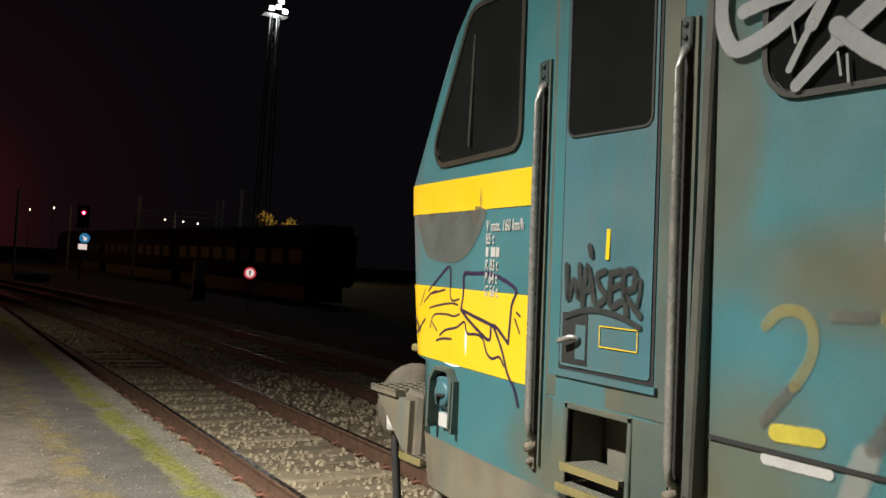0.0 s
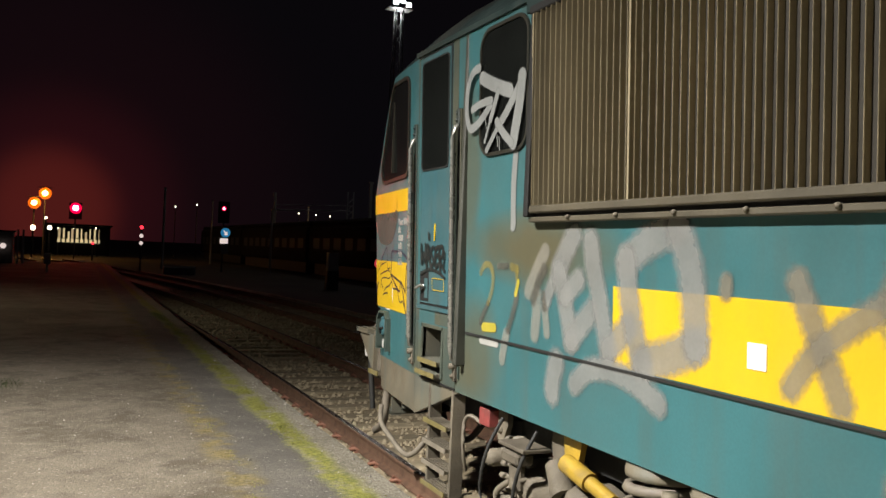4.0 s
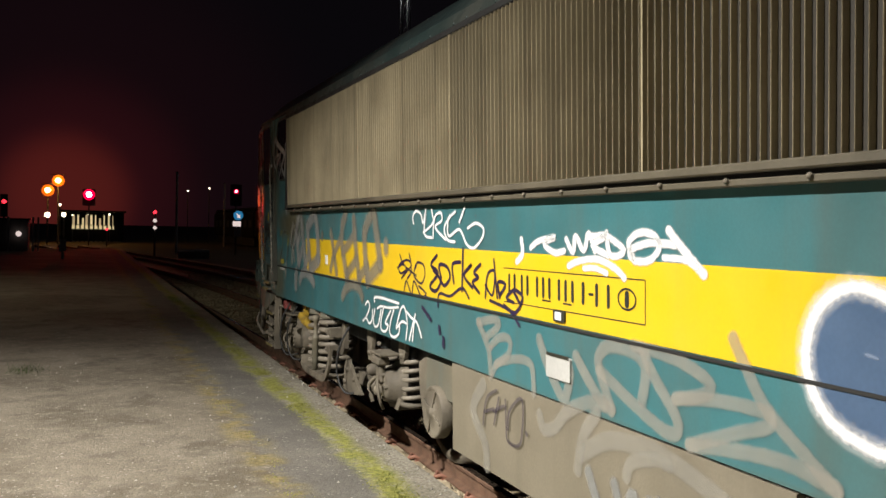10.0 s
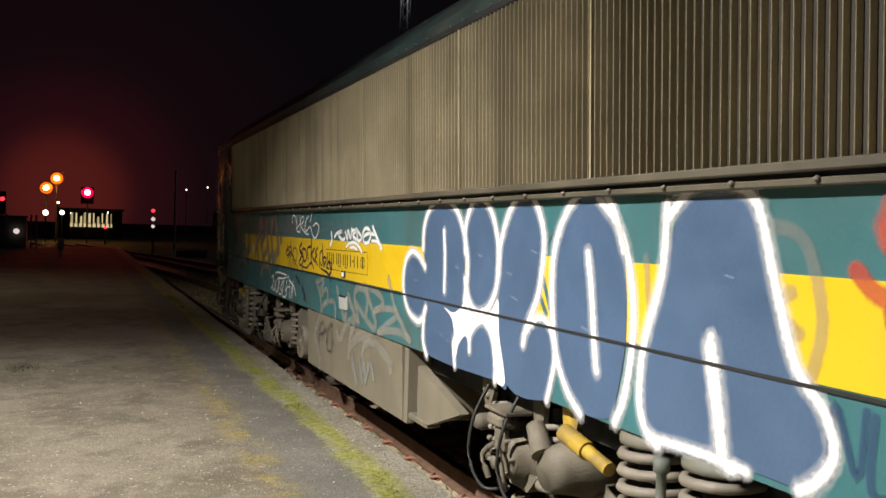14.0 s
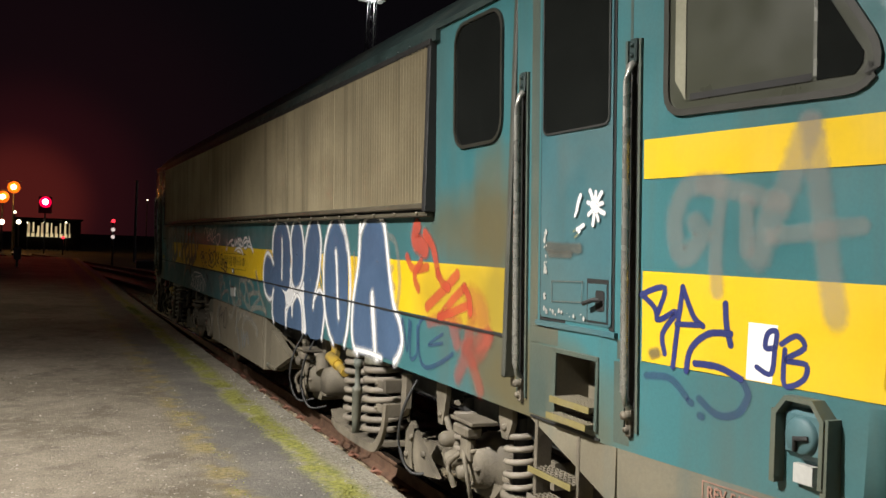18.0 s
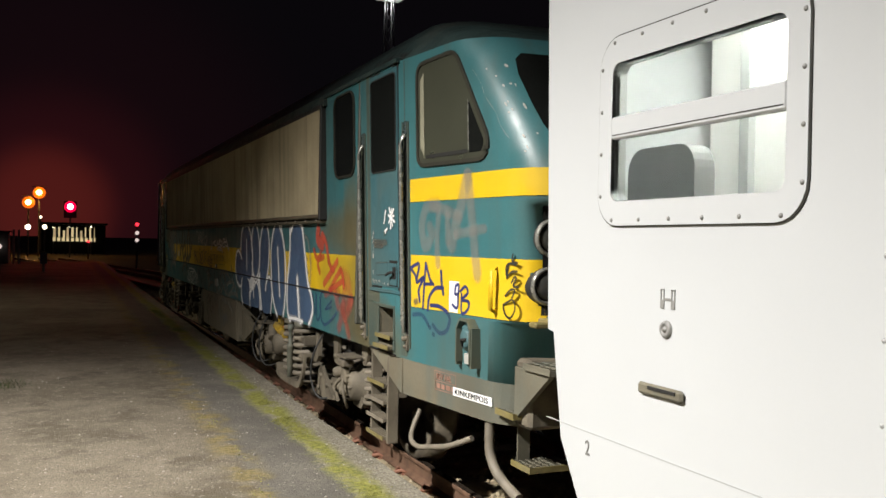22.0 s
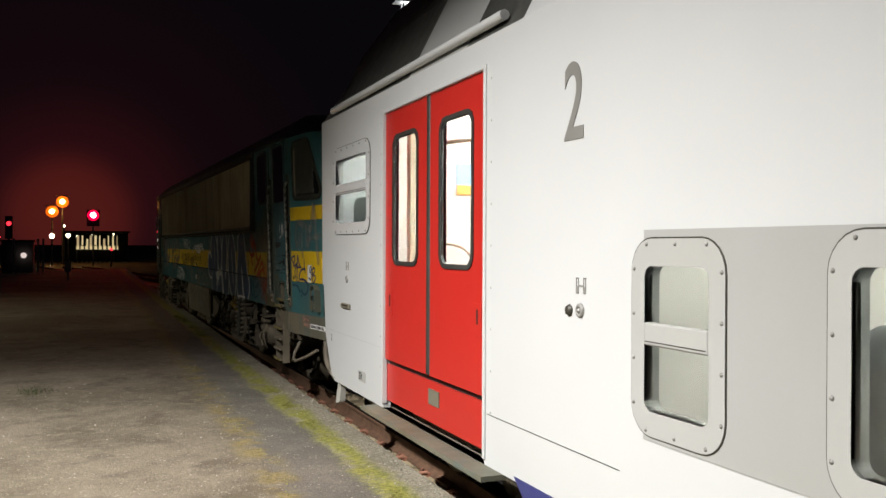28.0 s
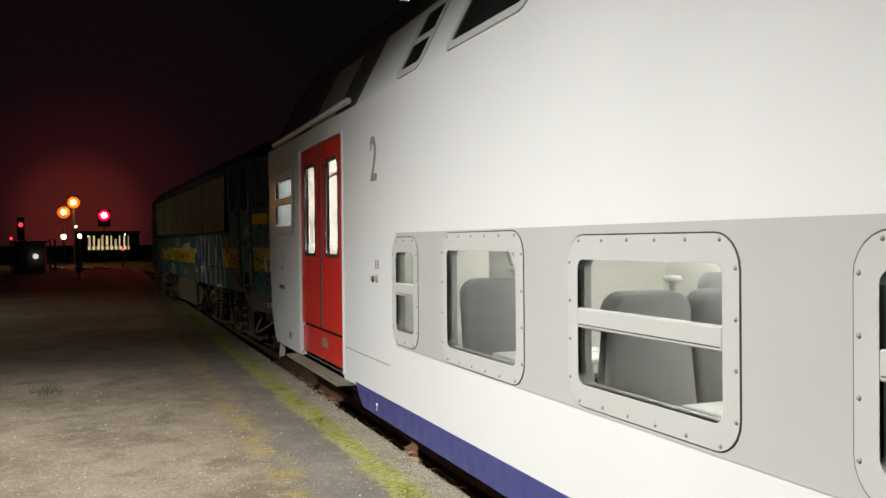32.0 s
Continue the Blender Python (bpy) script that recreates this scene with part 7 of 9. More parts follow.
gr.line(0.02, (0.55, 1.528), (0.63, 1.482), (0.55, 1.463))
gr.line(0.022, (0.47, 1.457), (0.55, 1.528), (0.45, 1.498), (0.53, 1.413), (0.66, 1.439))
gr.line(0.018, (0.83, 1.451), (0.60, 1.418), (0.49, 1.352))
gr.line(0.03, (1.86, 1.324), (1.71, 1.255))
gr.line(0.035, (1.57, 1.223), (1.56, 1.191))
gr.line(0.04, (1.50, 1.159), (1.50, 1.119))
gr.done()
gr = Spray(PALETAN, 0.0057, "broad pale angular letters over sill and equipment box")
gr.line(0.055, (0.99, 1.319), (0.91, 1.244), (0.85, 1.163), (0.83, 1.043))
gr.line(0.049, (0.99, 1.316), (0.77, 1.355), (0.73, 1.323), (0.87, 1.251))
gr.line(0.048, (0.83, 1.201), (0.72, 1.263), (0.6, 1.264), (0.62, 1.185), (0.77, 1.113))
gr.line(0.048, (0.81, 1.058), (0.74, 1.122), (0.53, 1.177), (0.39, 1.18), (0.35, 1.141), (0.34, 1.035))
gr.line(0.067, (0.28, 1.306), (0.19, 1.181), (0.06, 1.065), (0.01, 1.121), (-0.01, 1.195))
gr.line(0.063, (-0.06, 1.273), (-0.23, 1.132), (-0.34, 1.089))
gr.line(0.063, (-0.34, 1.097), (-0.24, 1.269), (-0.32, 1.353), (-0.5, 1.354), (-0.58, 1.302), (-0.56, 1.174))
gr.line(0.059, (-0.25, 1.243), (-0.49, 1.149), (-0.73, 1.077), (-0.78, 1.137), (-0.64, 1.273), (-0.56, 1.374))
gr.line(0.053, (-0.5, 1.38), (-0.77, 1.364), (-0.96, 1.308), (-0.92, 1.256), (-0.77, 1.218))
gr.line(0.051, (-0.77, 1.214), (-0.99, 1.252), (-1.23, 1.258), (-1.24, 1.214), (-1.11, 1.166), (-0.85, 1.064))
gr.line(0.055, (-0.85, 1.061), (-1.05, 1.094), (-1.31, 1.118), (-1.52, 1.091))
gr.line(0.053, (-1.08, 1.48), (-1.14, 1.39), (-1.24, 1.267), (-1.43, 1.14), (-1.52, 1.082))
gr.line(0.067, (0.28, 0.941), (0.24, 0.881), (0.13, 0.914), (0.03, 1.001), (-0.15, 1.083), (-0.29, 1.1))
gr.line(0.070, (-0.23, 1.05), (-0.12, 0.931), (-0.07, 0.767))
gr.line(0.080, (-0.11, 0.846), (-0.29, 0.945), (-0.49, 0.982), (-0.68, 0.985), (-0.95, 0.93), (-1.14, 0.868), (-1.12, 0.828))
gr.line(0.061, (-0.45, 0.837), (-0.49, 0.905), (-0.64, 0.956), (-0.73, 0.958))
gr.done()
gr = Spray(PALETAN, 0.0052, "pale cloud of paint on the equipment box")
gr.line(0.085, (0.93, 0.976), (1.07, 0.812), (0.91, 0.652), (0.89, 0.538))
gr.done()
gr = Spray(PALEGREY, 0.0062, "faint white word on the equipment box")
gr.line(0.063, (-0.16, 0.779), (-0.28, 0.578))
gr.line(0.059, (-0.36, 0.782), (-0.44, 0.622))
gr.line(0.055, (-0.45, 0.711), (-0.5, 0.777), (-0.54, 0.651))
gr.line(0.059, (-0.61, 0.775), (-0.52, 0.644))
gr.line(0.055, (-0.67, 0.791), (-0.73, 0.693))
gr.done()
gr = Spray(INKTHIN, 0.012, "violet letters on the equipment box")
gr.line(0.019, (0.92, 0.757), (0.87, 0.911), (0.75, 0.976))
gr.line(0.019, (0.90, 0.833), (0.78, 0.873))
gr.line(0.019, (0.72, 0.941), (0.78, 0.789))
gr.line(0.019, (0.78, 0.859), (0.66, 0.911))
gr.line(0.019, (0.64, 0.944), (0.63, 0.798))
gr.line(0.019, (0.61, 0.802), (0.59, 0.900), (0.45, 0.982), (0.47, 0.759), (0.61, 0.735), (0.63, 0.798))
gr.line(0.02, (0.41, 0.826), (0.40, 0.817))
gr.done()
gr = Spray(BLUEP, 0.006, "large slate-blue bubble letters")
gr.area((-1.80, 1.60), (-1.70, 1.652), (-1.56, 1.676), (-1.44, 1.602), (-1.40, 1.444), (-1.47, 1.295), (-1.66, 1.233), (-1.79, 1.302), (-1.77, 1.096), (-1.83, 1.042), (-2.25, 1.027), (-2.82, 1.039), (-2.97, 1.040), (-2.86, 1.473), (-2.48, 1.433), (-2.43, 1.828), (-2.33, 1.929), (-2.07, 2.019), (-1.89, 1.978), (-1.79, 1.822), (-1.78, 1.707))
gr.area((-2.45, 1.976), (-2.57, 2.009), (-2.72, 1.992), (-2.85, 1.832), (-2.86, 1.653), (-2.82, 1.469), (-2.72, 1.423), (-2.61, 1.399), (-2.52, 1.437), (-2.47, 1.630))
gr.area((-2.88, 1.676), (-2.93, 1.832), (-3.08, 2.002), (-3.17, 2.014), (-3.28, 1.974), (-3.36, 1.836), (-3.34, 1.661), (-3.27, 1.497), (-3.19, 1.385), (-3.27, 1.396), (-3.33, 1.435), (-3.42, 1.398), (-3.46, 1.272), (-3.43, 1.132), (-3.39, 1.040), (-2.97, 1.040), (-2.85, 1.472))
gr.done()
gr = Spray(BLUEP, 0.006, "large slate-blue bubble letters")
gr.area((-3.44, 1.535), (-3.46, 1.743), (-3.53, 1.893), (-3.66, 1.996), (-3.76, 2.025), (-3.84, 2.004), (-3.95, 1.928), (-4.01, 1.796), (-4.04, 1.597), (-4.03, 1.380), (-3.97, 1.163), (-3.92, 1.066), (-3.70, 1.045), (-3.57, 1.126), (-3.47, 1.293))
gr.done()
gr = Spray(BLUEP, 0.006, "large slate-blue bubble letters")
gr.area((-4.38, 1.921), (-4.51, 1.991), (-4.65, 2.002), (-4.76, 1.947), (-4.85, 1.687), (-4.94, 1.438), (-5.07, 1.304), (-5.08, 1.181), (-5.00, 1.075), (-4.73, 1.065), (-4.25, 1.033), (-4.13, 1.102), (-4.18, 1.411), (-4.30, 1.746))
gr.done()
gr = Spray(WHITEP, 0.0068, "white flash between the letters")
gr.area((-2.42, 1.527), (-2.43, 1.428), (-2.28, 1.347), (-2.13, 1.364), (-2.25, 1.304), (-2.28, 1.177), (-2.29, 1.037), (-2.34, 1.162), (-2.45, 1.230), (-2.50, 1.150), (-2.52, 1.241), (-2.66, 1.333), (-2.76, 1.277), (-2.82, 1.149), (-2.83, 1.041), (-2.95, 1.047), (-2.88, 1.296), (-2.87, 1.474), (-2.78, 1.407), (-2.61, 1.380), (-2.50, 1.435))
gr.done()
gr = Spray(WHITEP, 0.0085, "white outlines of the bubble letters with soft overspray", WHITEMIST)
gr.line(0.035, (-1.81, 1.592), (-1.70, 1.660), (-1.56, 1.684), (-1.44, 1.602), (-1.40, 1.444), (-1.48, 1.297), (-1.66, 1.233), (-1.77, 1.265), (-1.82, 1.335))
gr.line(0.035, (-1.79, 1.302), (-1.77, 1.124), (-1.83, 1.033))
gr.line(0.035, (-1.78, 1.707), (-1.80, 1.851), (-1.92, 1.977), (-2.12, 2.017), (-2.31, 1.955), (-2.42, 1.828), (-2.48, 1.631), (-2.43, 1.428))
gr.line(0.03, (-2.13, 1.825), (-2.14, 1.665), (-2.13, 1.463))
gr.line(0.035, (-2.45, 1.704), (-2.45, 1.853), (-2.55, 1.986), (-2.68, 2.005), (-2.80, 1.922), (-2.87, 1.765), (-2.86, 1.563), (-2.76, 1.428), (-2.61, 1.380), (-2.50, 1.435), (-2.44, 1.554))
gr.line(0.035, (-2.87, 1.608), (-2.90, 1.766), (-3.01, 1.940), (-3.14, 2.015), (-3.27, 1.984), (-3.36, 1.836), (-3.35, 1.681), (-3.30, 1.520), (-3.19, 1.365), (-3.15, 1.275))
gr.line(0.03, (-3.16, 1.319), (-3.23, 1.380), (-3.33, 1.425), (-3.42, 1.388), (-3.47, 1.273), (-3.43, 1.132), (-3.39, 1.040))
gr.line(0.03, (-2.29, 1.035), (-2.27, 1.175), (-2.35, 1.215))
gr.line(0.03, (-2.50, 1.150), (-2.52, 1.253), (-2.66, 1.337), (-2.78, 1.280), (-2.83, 1.151), (-2.83, 1.036))
gr.done()
gr = Spray(WHITEP, 0.0085, "white outlines of the bubble letters with soft overspray", WHITEMIST)
gr.line(0.036, (-3.69, 1.036), (-3.57, 1.126), (-3.47, 1.293), (-3.44, 1.535), (-3.46, 1.744), (-3.55, 1.902), (-3.67, 1.999), (-3.78, 2.024), (-3.89, 1.986), (-3.96, 1.904), (-4.02, 1.766))
gr.line(0.036, (-3.75, 1.746), (-3.78, 1.570), (-3.80, 1.371), (-3.82, 1.247))
gr.done()
gr = Spray(WHITEP, 0.0085, "white outlines of the bubble letters with soft overspray", WHITEMIST)
gr.line(0.036, (-3.83, 1.985), (-4.01, 1.828), (-4.09, 1.525), (-4.04, 1.212), (-3.96, 1.058))
gr.line(0.036, (-4.30, 1.950), (-4.27, 1.686), (-4.16, 1.410), (-4.13, 1.193), (-4.17, 1.078), (-4.25, 1.033))
gr.line(0.036, (-4.30, 1.892), (-4.45, 2.000), (-4.65, 2.002), (-4.77, 1.934), (-4.85, 1.687), (-4.94, 1.438), (-5.05, 1.325), (-5.09, 1.207), (-5.03, 1.110), (-4.96, 1.063))
gr.line(0.05, (-4.55, 1.449), (-4.59, 1.231), (-4.61, 1.069))
gr.line(0.03, (-4.55, 1.483), (-4.54, 1.392), (-4.62, 1.071), (-4.68, 1.054))
gr.line(0.03, (-4.19, 1.051), (-4.50, 1.064), (-4.73, 1.059))
gr.done()
# short pale strokes painted in for reflections on the blue
gr = Spray(GLINT, 0.0068, "pale reflections painted on the blue letters")
for y, z, d in ((-2.05, 1.20, 0.05), (-2.16, 1.17, 0.04), (-2.22, 1.22, 0.03), (-3.02, 1.50, 0.07), (-2.98, 1.62, 0.05), (-3.10, 1.30, 0.06), (-2.30, 1.62, 0.05), (-1.62, 1.50, 0.04), (-2.62, 1.70, 0.05), (-3.70, 1.42, 0.05), (-3.24, 1.74, 0.05), (-4.62, 1.70, 0.04)):
    gr.line(0.011, (y, z), (y - d, z - 0.15 * d))
gr.done()
gr = Spray(TEALCAB, 0.006, "teal drips on the yellow between the letters")
gr.line(0.03, (-3.32, 1.679), (-3.42, 1.475))
gr.line(0.03, (-3.30, 1.559), (-3.38, 1.450))
gr.line(0.03, (-3.44, 1.837), (-3.39, 1.798))
gr.done()
gr = Spray(GREYP, 0.0055, "grey arc behind the bubble letters")
gr.line(0.05, (-4.84, 1.869), (-4.97, 1.820), (-5.04, 1.598), (-5.00, 1.419))
gr.line(0.05, (-4.92, 1.666), (-4.85, 1.609), (-4.95, 1.540))
gr.line(0.04, (-4.17, 1.741), (-4.19, 1.532))
gr.done()
gr = Spray(REDP, 0.007, "red sprayed scrawl")
gr.line(0.13, (-5.31, 1.927), (-5.29, 1.848), (-5.43, 1.799))
gr.line(0.07, (-5.43, 1.888), (-5.55, 1.802), (-5.62, 1.656))
gr.line(0.06, (-5.16, 1.744), (-5.26, 1.671), (-5.47, 1.691))
gr.line(0.06, (-5.38, 1.720), (-5.28, 1.630), (-5.34, 1.555))
gr.line(0.07, (-5.87, 1.663), (-5.70, 1.571), (-5.47, 1.458))
gr.line(0.06, (-5.62, 1.663), (-5.68, 1.611), (-5.76, 1.585))
gr.line(0.06, (-5.96, 1.599), (-5.80, 1.512), (-5.64, 1.410))
gr.line(0.055, (-5.64, 1.410), (-5.85, 1.465), (-6.01, 1.508))
gr.line(0.06, (-5.96, 1.599), (-6.02, 1.543), (-6.03, 1.469))
gr.done()
gr = Spray(REDMIST, 0.007, "faint red sprayed scrawl")
gr.line(0.16, (-6.03, 1.543), (-6.13, 1.509), (-6.17, 1.448))
gr.line(0.1, (-5.81, 1.399), (-5.87, 1.296))
gr.line(0.1, (-6.05, 1.456), (-5.98, 1.245), (-5.89, 1.114))
gr.line(0.1, (-5.97, 1.277), (-6.12, 1.316), (-6.24, 1.370))
gr.line(0.09, (-6.04, 1.219), (-6.10, 1.151), (-6.15, 1.084))
gr.line(0.09, (-6.24, 1.376), (-6.18, 1.296), (-6.07, 1.220))
gr.line(0.08, (-5.50, 1.373), (-5.71, 1.420), (-5.90, 1.405))
gr.done()
gr = Spray(NAVYMIST, 0.0075, "worn blue marker scrawl on the sill")
gr.line(0.03, (-5.07, 1.131), (-5.09, 1.354), (-5.17, 1.159), (-5.20, 1.352))
gr.line(0.03, (-5.23, 1.342), (-5.22, 1.135), (-5.32, 1.161), (-5.33, 1.327))
gr.line(0.03, (-5.42, 1.389), (-5.35, 1.329), (-5.36, 1.161), (-5.46, 1.100), (-5.67, 1.159), (-5.82, 1.227))
gr.line(0.022, (-5.69, 1.321), (-5.49, 1.237), (-5.69, 1.270))
gr.done()
gr = Spray(GREYP, 0.0105, "faded grey letters on the cab side")
gr.line(0.085, (-7.79, 2.064), (-7.65, 2.057), (-7.59, 1.933), (-7.63, 1.809), (-7.72, 1.884), (-7.69, 1.933))
gr.line(0.07, (-7.72, 2.066), (-7.88, 2.038), (-8.04, 1.995))
gr.line(0.06, (-7.80, 2.004), (-7.78, 1.837), (-7.79, 1.694))
gr.line(0.06, (-7.91, 2.002), (-7.91, 1.840))
gr.line(0.1, (-8.14, 2.235), (-8.07, 2.06), (-8.00, 1.932), (-7.96, 1.818))
gr.line(0.085, (-8.15, 2.235), (-8.19, 1.975), (-8.22, 1.760), (-8.24, 1.643))
gr.line(0.06, (-8.01, 1.887), (-8.32, 1.921))
gr.done()
gr = Spray(NAVYP, 0.0085, "navy tag on the yellow cab band")
gr.line(0.024, (-7.428, 1.660), (-7.495, 1.616), (-7.509, 1.571))
gr.line(0.024, (-7.428, 1.660), (-7.548, 1.691), (-7.509, 1.571), (-7.607, 1.609), (-7.539, 1.522), (-7.550, 1.448))
gr.line(0.024, (-7.591, 1.404), (-7.611, 1.550), (-7.635, 1.700))
gr.line(0.024, (-7.635, 1.700), (-7.665, 1.635), (-7.693, 1.590), (-7.729, 1.567))
gr.line(0.022, (-7.607, 1.563), (-7.712, 1.569))
gr.line(0.026, (-7.827, 1.653), (-7.833, 1.576), (-7.851, 1.514))
gr.line(0.026, (-7.850, 1.552), (-7.756, 1.543), (-7.677, 1.482), (-7.655, 1.399))
gr.line(0.026, (-7.696, 1.431), (-7.802, 1.431), (-7.894, 1.404))
gr.done()
gr = Spray(NAVYMIST, 0.0085, "navy swoosh running onto the teal")
gr.line(0.03, (-7.898, 1.401), (-7.924, 1.352), (-7.880, 1.284), (-7.796, 1.265), (-7.716, 1.307))
gr.line(0.03, (-7.459, 1.353), (-7.577, 1.360), (-7.656, 1.305))
gr.line(0.03, (-7.671, 1.290), (-7.682, 1.286))
gr.line(0.03, (-7.719, 1.248), (-7.730, 1.246))
gr.done()
gr = Spray(WHITEP, 0.0078, "white square patch on the yellow band")
gr.area((-7.923, 1.600), (-8.160, 1.599), (-8.157, 1.408), (-7.914, 1.407))
gr.done()
gr = Spray(NAVYP, 0.0095, "two navy brush digits on the white square")
gr.line(0.02, (-8.027, 1.526), (-7.991, 1.522), (-8.000, 1.570), (-8.033, 1.578), (-8.027, 1.520), (-8.013, 1.439), (-7.958, 1.454))
gr.line(0.02, (-8.052, 1.541), (-8.108, 1.573), (-8.135, 1.537), (-8.068, 1.492), (-8.142, 1.485), (-8.132, 1.436), (-8.064, 1.411), (-8.065, 1.524))
gr.done()
gr = Spray(BLKP, 0.0085, "black vertical tag by the nose")
gr.line(0.014, (-8.598, 1.777), (-8.590, 1.738), (-8.635, 1.731))
gr.line(0.014, (-8.530, 1.664), (-8.537, 1.714), (-8.582, 1.727), (-8.627, 1.721))
gr.line(0.014, (-8.553, 1.715), (-8.537, 1.655))
gr.line(0.014, (-8.537, 1.645), (-8.582, 1.679), (-8.635, 1.684))
gr.line(0.014, (-8.582, 1.621), (-8.613, 1.653), (-8.627, 1.645), (-8.598, 1.603), (-8.643, 1.599))
gr.line(0.014, (-8.522, 1.544), (-8.575, 1.581), (-8.613, 1.577), (-8.582, 1.533))
gr.line(0.014, (-8.500, 1.491), (-8.537, 1.507), (-8.590, 1.525), (-8.613, 1.490), (-8.598, 1.449), (-8.560, 1.421), (-8.515, 1.443), (-8.500, 1.481))
gr.done()
gr = Spray(SMEAR, 0.0118, "dark smear on the door paint")
gr.line(0.05, (-6.80, 1.831), (-6.93, 1.828), (-7.05, 1.828))
gr.line(0.035, (-6.82, 1.800), (-6.98, 1.800))
gr.done()
gr = Spray(OCHRE, 0.0128, "small yellow curl on the door")
gr.line(0.01, (-7.01, 1.899), (-7.04, 1.910), (-7.05, 1.893), (-7.02, 1.875))
gr.done()
gr = Spray(SMEAR, 0.0118, "faint outline of a removed plate")
gr.line(0.006, (-6.84, 1.680), (-7.08, 1.689))
gr.line(0.006, (-7.08, 1.689), (-7.07, 1.602))
gr.line(0.006, (-7.07, 1.602), (-6.84, 1.591))
gr.line(0.006, (-6.84, 1.591), (-6.84, 1.680))
gr.done()
gr = Spray(SMEAR, 0.0105, "brown stain at the edge of the yellow band")
gr.line(0.045, (-7.49, 1.441), (-7.51, 1.446))
gr.done()
gr = Spray(WHITEP, 0.0125, "chipped white splash on the door")
for a, r0, w in ((20, 0.055, 0.012), (62, 0.075, 0.014), (95, 0.06, 0.012), (128, 0.07, 0.013), (165, 0.05, 0.012), (205, 0.065, 0.013), (245, 0.06, 0.012), (280, 0.075, 0.013), (325, 0.055, 0.012)):
    u, v = math.cos(radians(a)), math.sin(radians(a))
    gr.line(1.45 * w, (-7.165, 2.0), (-7.165 + 0.5 * r0 * u, 2.0 + 0.55 * r0 * v), (-7.165 + r0 * u, 2.0 + r0 * v))
gr.line(0.035, (-7.175, 1.99), (-7.15, 2.01))
gr.line(0.02, (-7.035, 1.99), (-7.045, 2.02), (-7.06, 2.05))
gr.line(0.014, (-7.02, 1.965), (-7.03, 1.98))
gr.line(0.018, (-7.04, 1.908), (-7.085, 1.925))
gr.line(0.010, (-7.05, 1.895), (-7.06, 1.90))
gr.done()
gr = Spray(BLKP, 0.0085, "black lettering above the door")
gr.line(0.02, (-6.64, 3.175), (-6.83, 3.082))
gr.line(0.02, (-6.77, 3.106), (-6.93, 3.167), (-6.99, 3.068))
gr.line(0.02, (-6.83, 3.127), (-6.97, 3.106))
gr.line(0.02, (-7.10, 3.129), (-7.01, 3.114), (-7.13, 3.067), (-7.02, 3.061))
gr.line(0.02, (-7.18, 3.127), (-7.16, 3.060), (-7.25, 3.048), (-7.25, 3.119))
gr.line(0.02, (-7.28, 3.048), (-7.30, 3.120), (-7.33, 3.072), (-7.36, 3.122))
gr.done()

# lettering and small plates
SIDE = Matrix(((0, 0, -1, 0), (-1, 0, 0, 0), (0, 1, 0, 0), (0, 0, 0, 1)))


def on_side(y, z, off=0.004):
    return Matrix.Translation(put(off)(y, z)) @ SIDE


for i, txt in enumerate(("V max. 160 km/h", "85 t", "SNPR", "R 83 t", "P 64 t", "G 56 t")):
    if txt != "SNPR":
        m = Matrix.Translation(put(0.006)(7.82, 2.005 - 0.055 * i)) @ pose(0, 0, 0, 0, 0, -6.84) @ SIDE
        letters("lettering", txt, 0.066, PALE, m, loco, "small pale technical lettering", 0.66, 0.0006)
for y0, y1 in ((7.795, 7.82), (7.735, 7.775), (7.70, 7.73)):
    plate("worn_letter", y0, y1, 1.897, 1.937, PALE, 0.005, label="worn illegible letter")
letters("door_number", "1", 0.14, YELLOW, on_side(7.0, 1.90, 0.012), loco, "yellow number one on the door", 0.8, 0.004)
gg = Geo()
for a, b in (((6.82, 1.60), (6.82, 1.67)), ((6.82, 1.67), (7.0, 1.67)), ((7.0, 1.67), (7.0, 1.60)), ((7.0, 1.60), (6.82, 1.60))):
    ribbon(gg, [a, b], 0.004, put(0.0125))
part("yellow_box_outline", gg, YELLOW, loco, "thin yellow rectangle on the door")
plate("reflector", 4.25, 4.335, 1.495, 1.58, WHITEP, 0.006, label="square white reflective sticker")
# vehicle number as plain bars in a thin frame
gg = Geo()
for a, b in (((0.66, 1.635), (-0.58, 1.645)), ((-0.58, 1.645), (-0.58, 1.47)), ((-0.58, 1.47), (0.66, 1.46))):
    ribbon(gg, [a, b], 0.005, put(0.0045))
part("number_frame", gg, BLKP, loco, "thin worn frame round the number")
xs = [0.60, 0.54, 0.46, 0.40, 0.30, 0.24, 0.18, 0.09, 0.03, -0.03, -0.12, -0.23, -0.32]
for i, x in enumerate(xs):
    gg = Geo()
    ribbon(gg, [(x, 1.52), (x, 1.60)], 0.022, put(0.0048))
    part("number_bar", gg, BLKP, loco)
for p0, p1, w in (((-0.17, 1.56), (-0.20, 1.56), 0.012), ((0.25, 1.50), (0.17, 1.50), 0.008), ((0.05, 1.50), (-0.02, 1.50), 0.008)):
    gg = Geo()
    ribbon(gg, [p0, p1], w, put(0.0048))
    part("number_underline", gg, BLKP, loco)
gg = Geo()
ribbon(gg, [(-0.455 + 0.062 * math.cos(k * math.pi / 12), 1.56 + 0.042 * math.sin(k * math.pi / 12)) for k in range(24)], 0.009, put(0.0048), True)
ribbon(gg, [(-0.455, 1.54), (-0.455, 1.58)], 0.03, put(0.0048))
part("oval_mark", gg, BLKP, loco, "black oval mark")
m = plate("marker_lamp", 0.03, 0.135, 1.412, 1.468, TRIMM, 0.012, 0.012, "small square marker lamp")
